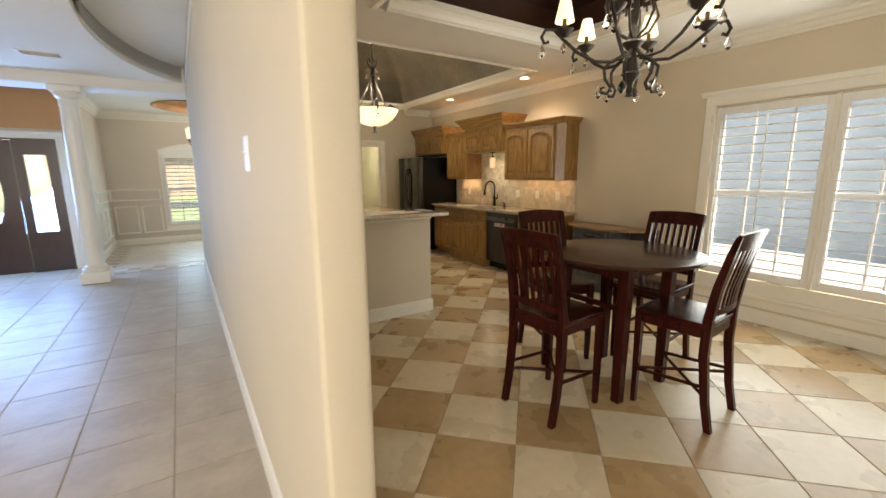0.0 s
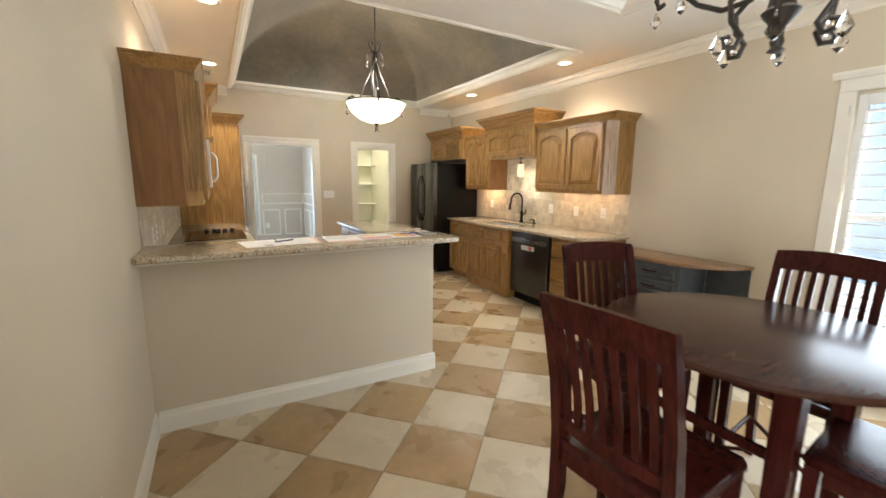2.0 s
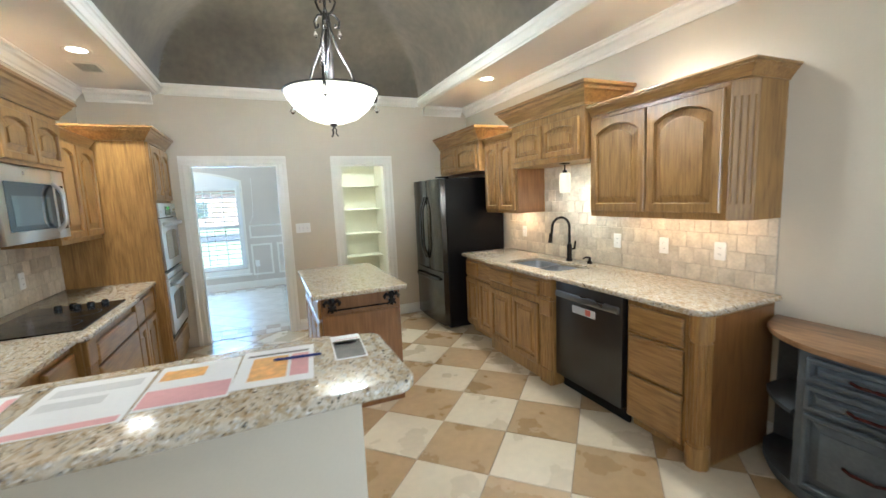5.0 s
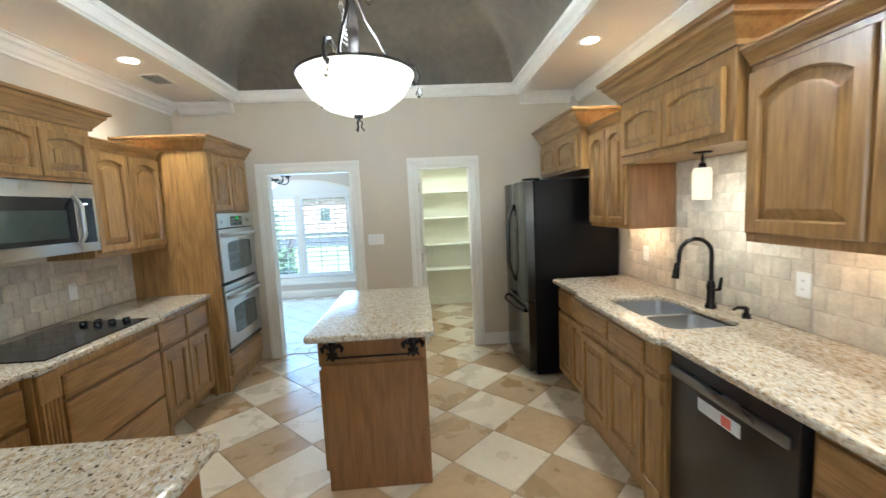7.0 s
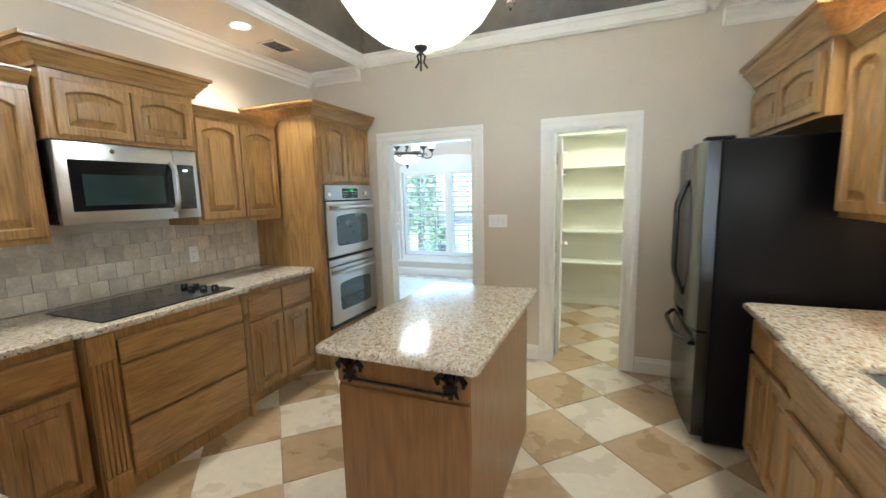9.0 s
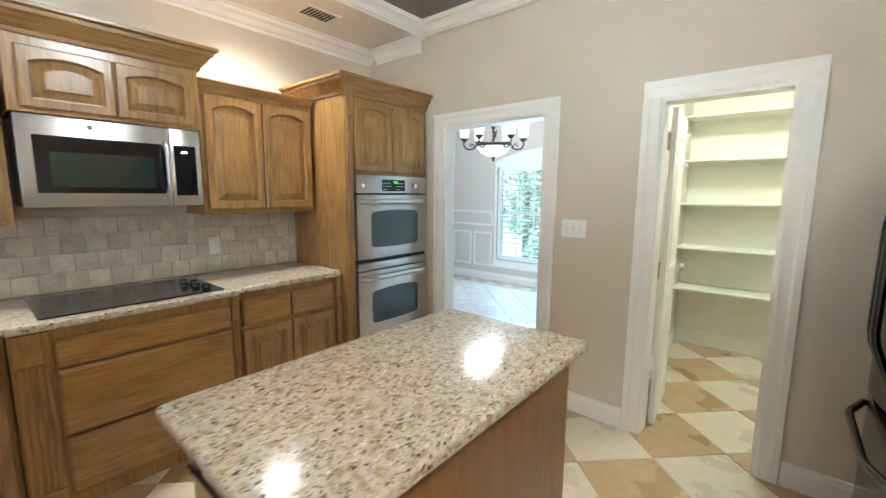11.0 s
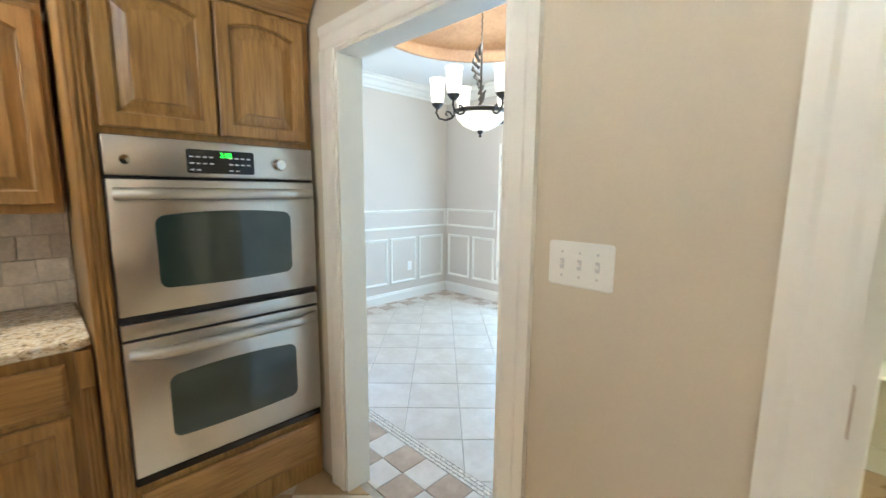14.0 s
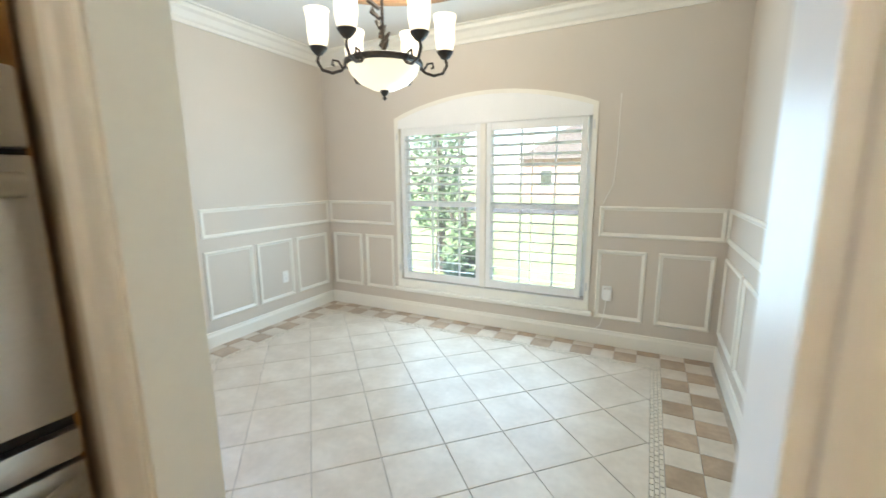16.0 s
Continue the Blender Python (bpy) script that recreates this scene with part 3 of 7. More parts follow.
def casing(name, x0, x1, top, y, sign, w=0.096):
    """A moulded door casing round an opening x0..x1 on the wall face y."""
    prof = [(0, 0), (0.010, 0), (0.014, 0.012), (0.014, w * 0.55), (0.020, w * 0.68), (0.020, w), (0, w)]
    bm = bmesh.new()
    extrude(bm, prof, lambda u, v, k: (x0 - v, y + sign * u, k), 0, top + 0.0)
    extrude(bm, prof, lambda u, v, k: (x1 + v, y + sign * u, k), 0, top + 0.0)
    extrude(bm, prof, lambda u, v, k: (k, y + sign * u, top + v), x0 - w, x1 + w)
    return solid(name, bm, M_TRIM, kind="structure")


def jamb(name, x0, x1, top, y0, y1, t=0.018):
    bm = B(x0, x0 + t, y0, y1, 0, top)
    box(bm, x1 - t, x1, y0, y1, 0, top)
    box(bm, x0 + t, x1 - t, y0, y1, top - t, top)
    return solid(name, bm, M_TRIM, kind="structure")


for nm, x0, x1 in (("dining", 1.10, 1.99), ("pantry", 2.69, 3.27)):
    casing("trim_casing_" + nm, x0, x1, 2.01, FY, -1)
    casing("trim_casing_back_" + nm, x0, x1, 2.01, 7.37, 1)
    jamb("trim_jamb_" + nm, x0, x1, 2.01, FY - 0.002, 7.372)

# pantry
wall("wall_pantry_west", "x", 2.40, 2.50, 7.37, 9.4, 0, CEIL, mat=M_PANTRY)
wall("wall_pantry_east", "x", 3.65, 3.75, 7.37, 9.4, 0, CEIL, mat=M_PANTRY)
wall("wall_pantry_north", "y", 9.29, 9.40, 2.50, 3.65, 0, CEIL, mat=M_PANTRY)
solid("wall_pantry_front", B(2.5, 2.594, 7.372, 7.378, 0, CEIL), M_PANTRY, kind="structure")
solid("ceiling_pantry", B(2.40, 3.75, 7.37, 9.4, CEIL, CEIL + 0.06), M_CEIL, kind="structure")
run("baseboard_pantry_north", BASE_PROF, "y", 9.29, -1, 2.50, 3.65, 0, M_PANTRY)
run("baseboard_pantry_west", BASE_PROF, "x", 2.50, 1, 7.48, 9.27, 0)

# dining room
DX0, DX1, DY1 = -1.40, 2.41, 10.47
wall("wall_dining_west", "x", -1.55, DX0, 8.302, 10.6, 0, CEIL, mat=M_DWALL)
wall("wall_dining_east", "x", DX1 - 0.004, DX1 + 0.1, 7.372, 10.47, 0, CEIL, mat=M_DWALL)
wall("wall_dining_north", "y", DY1, 10.62, -1.40, 4.63, 0, CEIL, [(-0.43, 1.42, 0.37, 1.94)], mat=M_DWALL)
solid("wall_dining_south", B(0.08, 1.004, 7.372, 7.376, 0, CEIL), M_DWALL, kind="structure")
RINGC, RINGR = (0.445, 8.98), 0.87
ring = [(RINGC[0] + RINGR * math.cos(2 * math.pi * k / 64), RINGC[1] + RINGR * math.sin(2 * math.pi * k / 64)) for k in range(64)]
solid("ceiling_dining", slab([(-1.55, 7.282), (0.078, 7.282), (0.078, 7.372), (2.40, 7.372), (2.40, 10.6), (-1.55, 10.6)], CEIL, CEIL + 0.06, [ring]), M_CEIL, kind="structure")
solid("ceiling_dome", lathe(bmesh.new(), [(0.90, 0.0)] + [(0.90 * math.cos(radians(a)), 0.5 * math.sin(radians(a))) for a in range(10, 90, 10)] + [(0, 0.5), (0, 0.52), (0.93, 0.02)], (*RINGC, CEIL + 0.061), 64), M_DOME, kind="structure", smooth=True)
solid("trim_dome_ring", lathe(bmesh.new(), [(0.885, -0.022), (0.86, -0.030), (0.84, -0.02), (0.835, 0.06), (0.885, 0.06)], (*RINGC, CEIL), 64, closed=True), M_DOME, kind="structure", smooth=True)
BIGCROWN = [(u * 1.25, v * 1.25) for u, v in CROWN_PROF]
run("trim_crown_dining_north", BIGCROWN, "y", DY1, -1, DX0, 2.40, CEIL - 0.14)
run("trim_crown_dining_west", BIGCROWN, "x", DX0, 1, 8.31, DY1, CEIL - 0.14)
run("trim_crown_dining_east", BIGCROWN, "x", 2.406, -1, 7.38, DY1, CEIL - 0.14)
run("baseboard_dining_north", BASE_PROF, "y", DY1, -1, DX0, 2.40, 0)
run("baseboard_dining_west", BASE_PROF, "x", DX0, 1, 8.31, DY1, 0)
run("baseboard_dining_east", BASE_PROF, "x", 2.406, -1, 7.38, DY1, 0)


def panel_frame(P, u0, u1, v0, v1, w=0.034):
    """A picture-frame moulding on a wall, by the map P(u, v, d)."""
    bm = bmesh.new()
    loops = []
    for inset, d in ((0, 0.0), (0, 0.010), (w * 0.35, 0.018), (w * 0.7, 0.010), (w, 0.006), (w, 0.0)):
        loops.append([bm.verts.new(P(u, v, d)) for u, v in ((u0 + inset, v0 + inset), (u1 - inset, v0 + inset), (u1 - inset, v1 - inset), (u0 + inset, v1 - inset))])
    for a, b in zip(loops, loops[1:]):
        for k in range(4):
            bm.faces.new((a[k], a[(k + 1) % 4], b[(k + 1) % 4], b[k]))
    return bm


def PN(u, v, d):
    return (u, DY1 - d, v)


def PW(u, v, d):
    return (DX0 + d, u, v)


def PE(u, v, d):
    return (2.406 - d, u, v)


WA, WB = 0.235, 0.825
frames = [(PN, -1.345, -0.945, WA, WB), (PN, -0.89, -0.52, WA, WB), (PN, 1.51, 1.88, WA, WB), (PN, 1.965, 2.345, WA, WB), (PN, -1.385, -0.51, 0.935, 1.185), (PN, 1.51, 2.39, 0.935, 1.185), (PW, 8.95, 9.42, WA, WB), (PW, 9.46, 9.89, WA, WB), (PW, 9.94, 10.40, WA, WB), (PW, 8.95, 10.455, 0.935, 1.185), (PE, 9.82, 10.43, WA, WB), (PE, 9.15, 9.76, WA, WB), (PE, 8.48, 9.09, WA, WB), (PE, 7.81, 8.42, WA, WB), (PE, 7.75, 10.455, 0.935, 1.185), (PW, 8.42, 8.88, WA, WB)]
for n, (P, a, b, c, d) in enumerate(frames):
    solid("trim_panel_%d" % (n + 1), panel_frame(P, a, b, c, d), M_TRIM, kind="structure")

# hall and foyer
# the west opening and its solid white panel are assumed and stay unseen
wall("wall_hall_west", "x", -3.75, -3.6, -2.8, 8.3, 0, 3.6, [(1.0, 3.8, 0.4, 2.5)])
solid("window_west", B(-3.72, -3.70, 1.0, 3.8, 0.4, 2.5), M_SHUTTER, kind="structure")
wall("wall_foyer", "y", 8.15, 8.30, -3.6, DX0, 0, 3.6, [(-3.10, -1.66, 0, 2.02)])
solid("wall_foyer_niche", B(-3.0, -1.42, 8.128, 8.148, 2.16, 3.0), M_ORANGE, kind="structure")
hc = [(0.60 - 1.31 * math.cos(radians(-66 + 132 * k / 47)), 4.30 + 2.72 * math.sin(radians(-66 + 132 * k / 47))) for k in range(48)]
solid("ceiling_hall", slab([(-3.6, -2.8), (0.08, -2.8), (0.08, 7.0), (-3.6, 7.0)], CEIL, CEIL + 0.06, [hc]), M_CEIL, kind="structure")
solid("ceiling_hall_tray", slab([(-3.6, -2.8), (0.08, -2.8), (0.08, 7.0), (-3.6, 7.0)], CEIL + 0.22, CEIL + 0.28), M_CEIL, kind="structure")
bm = bmesh.new()
ra, rb = [], []
for x, y in hc:
    ra.append(bm.verts.new((x, y, CEIL + 0.06))), rb.append(bm.verts.new((x, y, CEIL + 0.22)))
for k in range(47):
    bm.faces.new((ra[k], ra[k + 1], rb[k + 1], rb[k]))
bmesh.ops.solidify(bm, geom=bm.faces[:], thickness=0.03)
solid("ceiling_hall_curve", bm, M_CEIL, kind="structure", smooth=True)
solid("ceiling_foyer", B(-3.6, -1.55, 7.28, 8.15, 3.54, 3.6), M_CEIL, kind="structure")
solid("beam_hall", B(-3.6, 0.078, 6.76, 7.28, 2.60, 3.238, bevel=0.01), M_CEIL, kind="structure")
# unseen block added to stop sun passing over the beam
solid("wall_above_beam", B(-3.6, 0.078, 7.0, 7.28, 3.241, 3.6), M_WALL, kind="structure")
solid("wall_foyer_side", B(-1.55, -1.40, 7.28, 8.30, CEIL, 3.6), M_WALL, kind="structure")
# out-of-view strip added to keep sun from leaking between the two ceilings
solid("wall_hall_upper", B(0.081, 0.13, -2.8, 7.0, CEIL + 0.0605, CEIL + 0.28), M_WALL, kind="structure")
# solid white panel that closes the assumed, unseen south opening
solid("window_south", B(-3.1, -0.5, -2.90, -2.88, 0.4, 2.6), M_SHUTTER, kind="structure")

# ---- cabinets ----


def raised_panel(P, u0, u1, v0, v1, rail=0.055, arch=0.0, thick=0.023):
    """A framed door with a raised field, arched at the top where arch > 0, by the map P(u, v, d)."""
    bm = bmesh.new()
    a0, a1, b0, b1 = u0 + rail, u1 - rail, v0 + rail, v1 - rail
    n = 8 if arch else 1

    def loop(inset, d):
        pts = [(a0 + inset, b0 + inset), (a1 - inset, b0 + inset)]
        top = b1 - inset
        for k in range(n + 1):
            s = k / n
            u = (a1 - inset) + (a0 + inset - a1 + inset) * s
            pts.append((u, top - arch * (1 - math.sin(math.pi * s) ** 0.8) if arch else top))
        return [bm.verts.new(P(u, v, d)) for u, v in pts]

    def outer(inset, d):
        pts = [(u0 + inset, v0 + inset), (u1 - inset, v0 + inset)]
        for k in range(n + 1):
            pts.append((u1 - inset + (u0 - u1 + 2 * inset) * k / n, v1 - inset))
        return [bm.verts.new(P(u, v, d)) for u, v in pts]

    w = min(u1 - u0, v1 - v0)
    e = min(0.034, w * 0.11)
    loops = [outer(0, 0), outer(0, thick - 0.005), outer(0.006, thick), loop(-0.006, thick), loop(-0.001, thick - 0.008), loop(0.0, thick - 0.020), loop(0.006, thick - 0.021), loop(0.008 + e, thick - 0.009), loop(0.0085 + e, thick - 0.003), loop(0.014 + e, thick - 0.002)]
    m = len(loops[0])
    for a, b in zip(loops, loops[1:]):
        for k in range(m):
            bm.faces.new((a[k], a[(k + 1) % m], b[(k + 1) % m], b[k]))
    bm.faces.new(loops[-1]), bm.faces.new(loops[0][::-1])
    return bm


def drawer(P, u0, u1, v0, v1, thick=0.023):
    bm = bmesh.new()
    loops = []
    for i, d in ((0, 0), (0, thick - 0.008), (0.008, thick - 0.002), (0.014, thick)):
        loops.append([bm.verts.new(P(u, v, d)) for u, v in ((u0 + i, v0 + i), (u1 - i, v0 + i), (u1 - i, v1 - i), (u0 + i, v1 - i))])
    for a, b in zip(loops, loops[1:]):
        for k in range(4):
            bm.faces.new((a[k], a[(k + 1) % 4], b[(k + 1) % 4], b[k]))
    bm.faces.new(loops[-1]), bm.faces.new(loops[0][::-1])
    return bm


CAB_CROWN = [(0, 0), (0.010, 0), (0.012, 0.012), (0.024, 0.026), (0.040, 0.048), (0.048, 0.054), (0.050, 0.066), (0.062, 0.070), (0.062, 0.082), (0, 0.082)]


def cab_crown(x_back, xf, s, y0, y1, z, k=1.0, ends="11", frieze=0.0):
    """A crown round the top of a wall unit: the front and, where ends say so, the sides, mitred."""
    bm = bmesh.new()
    prof = [(0.0, -frieze), (0.006, -frieze)] + [(u * k, v * k) for u, v in CAB_CROWN[1:-1]] + [(0, CAB_CROWN[-1][1] * k)] if frieze else [(u * k, v * k) for u, v in CAB_CROWN]
    rows = []
    for u, v in prof:
        ya, yb = y0 - (u if ends[0] == "1" else 0), y1 + (u if ends[1] == "1" else 0)
        rows.append([bm.verts.new(p) for p in ((x_back, ya, z + v), (xf + s * u, ya, z + v), (xf + s * u, yb, z + v), (x_back, yb, z + v))])
    for a, b in zip(rows, rows[1:]):
        for j in range(3):
            bm.faces.new((a[j], a[j + 1], b[j + 1], b[j]))
    bm.faces.new(rows[-1]), bm.faces.new(rows[0][::-1])
    bm.faces.new([r[0] for r in rows]), bm.faces.new([r[3] for r in rows][::-1])
    return bm


def pilaster(parent, name, s, xf, y0, y1, z0, z1, d=0.022):
    """A reeded post with plain blocks at foot and head."""
    h = min(0.14, (z1 - z0) * 0.18)
    post = part(name, B(min(xf, xf + s * d * 0.6), max(xf, xf + s * d * 0.6), y0 + 0.002, y1 - 0.002, z0 + 0.002, z1 - 0.002), M_OAK, parent)
    for a, b in ((z0, z0 + h), (z1 - h, z1)):
        part("block", B(min(xf, xf + s * (d + 0.004)), max(xf, xf + s * (d + 0.004)), y0, y1, a, b, bevel=0.004), M_OAK, post)
    n = max(3, int((y1 - y0) / 0.022))
    w = (y1 - y0 - 0.006) / n
    for k in range(n):
        c = y0 + 0.003 + w * (k + 0.5)
        part("reed", B(min(xf, xf + s * d), max(xf, xf + s * d), c - w * 0.36, c + w * 0.36, z0 + h, z1 - h, bevel=0.003), M_OAK, post)
    return post


def unit(name, label, s, xb, xf, y0, y1, z0, z1, doors=(), drawers=(), crown=None, posts=(), category="cabinet", group="", rail=0.052, arch=0.035, toe=0.0, chamfer=0.0):
    """A cabinet unit that faces +x (s = 1) or -x (s = -1), with its back at xb and its frame at xf."""
    root = thing(name, label, category, ((xb + xf) / 2, (y0 + y1) / 2, z0), group)
    lo, hi = min(xb, xf), max(xb, xf)
    if chamfer:
        c = chamfer
        bm = extrude(bmesh.new(), [(xb, y0), (xf - s * c, y0), (xf, y0 + c), (xf, y1), (xb, y1)], lambda a, b, w: (a, b, w), z0, z1)
        q = s * 0.7071
        for k in range(4):
            f = (k + 0.5) / 4
            x, y = xf - s * c * (1 - f), y0 + c * f
            part("reed", sweep(bmesh.new(), [(x, y, z0 + 0.09), (x + q * 0.002, y - 0.0014, z0 + 0.10), (x + q * 0.002, y - 0.0014, z1 - 0.10), (x, y, z1 - 0.09)], c * 0.055, 8), M_OAK, root, smooth=True)
    else:
        bm = B(lo, hi, y0, y1, z0 + toe, z1, bevel=0.003)
    if toe:
        tf = xf - s * 0.07
        box(bm, min(xb, tf), max(xb, tf), y0, y1, z0, z0 + toe)
    part("body", bm, M_OAK, root)
    P = lambda u, v, d: (xf + s * (d + 0.0005), u, v)
    proud = lambda u, v, d: P(u, v, d + 0.004)
    for k, (a, b, c, d) in enumerate(doors):
        part("door", raised_panel(proud, a, b, c, d, rail, arch), M_OAK, root)
    for a, b, c, d in drawers:
        part("drawer_front", drawer(proud, a, b, c, d), M_OAKY, root)
    for a, b, c, d in posts:
        pilaster(root, "pilaster", s, xf, a, b, c, d)
    if crown:
        part("crown", cab_crown(xb, xf, s, y0, y1, z1 - 0.004, crown[0], crown[1], crown[2] if len(crown) > 2 else 0), M_OAKY, root)
    return root


def two(y0, y1, z0, z1, gap=0.010, edge=0.022):
    mid = (y0 + y1) / 2
    return [(y0 + edge, mid - gap / 2, z0, z1), (mid + gap / 2, y1 - edge, z0, z1)]


G = "oak kitchen cabinets"
# wall units on the cooktop side
u = unit("wall_cabinet", "brown oak wall cabinet with four arched doors beside the microwave", 1, WX, 0.54, 3.42, 4.82, 1.315, 2.08, doors=[(3.51 + k * 0.325, 3.51 + k * 0.325 + 0.315, 1.345, 2.05) for k in range(4)], crown=(0.85, "10"), group=G, chamfer=0.085)
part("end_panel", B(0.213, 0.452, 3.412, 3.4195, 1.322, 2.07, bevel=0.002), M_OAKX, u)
unit("wall_cabinet", "short brown oak cabinet with two arched doors above the microwave", 1, WX, 0.60, 4.84, 5.62, 1.83, 2.17, doors=two(4.86, 5.60, 1.85, 2.12), crown=(1.5, "11"), group=G, arch=0.028, rail=0.045)
unit("wall_cabinet", "brown oak wall cabinet with two tall arched doors over the counter", 1, WX, 0.525, 5.64, 6.40, 1.335, 2.09, doors=two(5.64, 6.40, 1.37, 2.06), crown=(0.7, "00"), group=G)
# tall oven cabinet
u = unit("oven_cabinet", "tall brown oak cabinet with doors above a double wall oven", 1, WX, 0.90, 6.42, 7.236, 0, 2.15, doors=two(6.47, 7.225, 1.635, 2.125), drawers=[(6.50, 7.21, 0.115, 0.30)], crown=(1.45, "10"), posts=[(6.425, 6.48, 0.0, 2.14)], group=G, toe=0.0, arch=0.03)
# base units on the cooktop side
unit("base_cabinet", "brown oak base cabinet with one drawer above a panel door", 1, WX, 0.815, 4.06, 4.725, 0, 0.88, doors=[(4.40, 4.71, 0.13, 0.645)], drawers=[(4.40, 4.71, 0.67, 0.835)], group=G, toe=0.09, arch=0)
unit("base_cabinet", "brown oak base unit with three wide drawers under the cooktop", 1, WX, 0.86, 4.73, 5.66, 0, 0.88, drawers=[(4.87, 5.61, 0.70, 0.825), (4.87, 5.61, 0.375, 0.685), (4.87, 5.61, 0.085, 0.36)], posts=[(4.735, 4.855, 0, 0.875), (5.615, 5.655, 0, 0.875)], group=G)
unit("base_cabinet", "brown oak base cabinet with two drawers above two panel doors", 1, WX, 0.815, 5.665, 6.415, 0, 0.88, doors=two(5.67, 6.36, 0.12, 0.645), drawers=two(5.67, 6.36, 0.67, 0.835), posts=[(6.365, 6.412, 0, 0.875)], group=G, toe=0.09, arch=0)
# peninsula cabinet behind the bar
root = thing("peninsula_cabinet", "brown oak base cabinet behind the breakfast bar wall", "cabinet", (1.2, 3.75, 0), G)
part("body", B(WX, 1.995, 3.432, 4.0, 0, 0.88, bevel=0.004), M_OAK, root)
part("end_panel", B(1.996, 2.008, 3.45, 3.98, 0.10, 0.86, bevel=0.003), M_OAKX, root)
for k in range(3):
    part("door", raised_panel(lambda a, b, d: (a, 4.0 + d, b), 0.86 + k * 0.37, 1.21 + k * 0.37, 0.12, 0.645), M_OAK, root)
    part("drawer_front", drawer(lambda a, b, d: (a, 4.0 + d, b), 0.86 + k * 0.37, 1.21 + k * 0.37, 0.67, 0.835), M_OAKY, root)
# wall units on the sink side
u = unit("wall_cabinet", "brown oak wall cabinet with two large arched doors", -1, EX, 4.14, 3.42, 4.525, 1.36, 2.11, doors=[(3.535, 4.015, 1.40, 2.075), (4.03, 4.51, 1.40, 2.075)], crown=(0.95, "10"), group=G, arch=0.06, rail=0.06, chamfer=0.09)
unit("wall_cabinet", "short brown oak cabinet with two arched doors above the sink", -1, EX, 4.08, 4.535, 5.525, 1.80, 2.20, doors=two(4.56, 5.50, 1.845, 2.13), crown=(1.9, "11"), group=G, arch=0.03, rail=0.05)
u = unit("wall_cabinet", "narrow brown oak wall cabinet with two tall arched doors", -1, EX, 4.14, 5.535, 6.155, 1.36, 2.12, doors=two(5.535, 6.155, 1.39, 2.09), crown=(0.7, "00"), group=G)
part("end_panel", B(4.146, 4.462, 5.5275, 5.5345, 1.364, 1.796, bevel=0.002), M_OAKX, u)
unit("wall_cabinet", "short brown oak cabinet with two arched doors above the refrigerator", -1, EX, 4.06, 6.165, 7.235, 1.83, 2.18, doors=two(6.18, 7.22, 1.855, 2.13), crown=(1.7, "10"), group=G, arch=0.03, rail=0.05)
# base units on the sink side
unit("base_cabinet", "brown oak base cabinet with drawers beside the refrigerator", -1, EX, 3.875, 5.585, 6.185, 0, 0.88, doors=two(5.585, 6.185, 0.12, 0.645), drawers=two(5.585, 6.185, 0.67, 0.835), group=G, toe=0.09, arch=0)
unit("base_cabinet", "brown oak sink cabinet that stands proud with two doors", -1, EX, 3.825, 4.60, 5.58, 0, 0.70, doors=two(4.755, 5.575, 0.12, 0.645, edge=0.018), posts=[(4.605, 4.745, 0, 0.70)], group=G, toe=0.0, arch=0)
root = thing("drawer_rail", "brown oak drawer front strip under the sink counter", "cabinet", (3.86, 5.1, 0.70), G)
part("body", B(3.827, 3.86, 4.605, 5.578, 0.701, 0.88, bevel=0.002), M_OAKY, root)
for a, b in ((4.775, 5.16), (5.175, 5.565)):
    part("drawer_front", drawer(lambda u, v, d: (3.8265 - d, u, v), a, b, 0.712, 0.838), M_OAKY, root)
pilaster(root, "post_head", -1, 3.827, 4.605, 4.745, 0.702, 0.878)
u = unit("base_cabinet", "brown oak drawer base with three drawers and a rounded corner post", -1, EX, 3.875, 3.42, 3.925, 0, 0.88, drawers=[(3.53, 3.90, 0.67, 0.835), (3.53, 3.90, 0.40, 0.65), (3.53, 3.90, 0.10, 0.38)], group=G, toe=0.09)
bm = bmesh.new()
for z0, z1, r in ((0, 0.13, 0.062), (0.13, 0.74, 0.052), (0.74, 0.88, 0.060)):
    seg = 20
    lathe(bm, [(0, z0), (r, z0), (r, z1), (0, z1)], (3.905, 3.462, 0), seg)
part("corner_post", bm, M_OAK, u, smooth=True)
for k in range(9):
    a = radians(130 + k * 20)
    part("reed", sweep(bmesh.new(), [(3.905 + 0.053 * math.cos(a), 3.462 + 0.053 * math.sin(a), 0.15), (3.905 + 0.053 * math.cos(a), 3.462 + 0.053 * math.sin(a), 0.72)], 0.006, 6), M_OAK, u, smooth=True)
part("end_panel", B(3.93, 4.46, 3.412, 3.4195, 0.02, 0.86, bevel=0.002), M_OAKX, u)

# worktops
def counter(name, label, outline, z, holes=(), t=0.036):
    return solid(name, slab(outline, z - t, z, holes, bevel=0.012), M_GRANITE, label, "countertop", smooth=True)


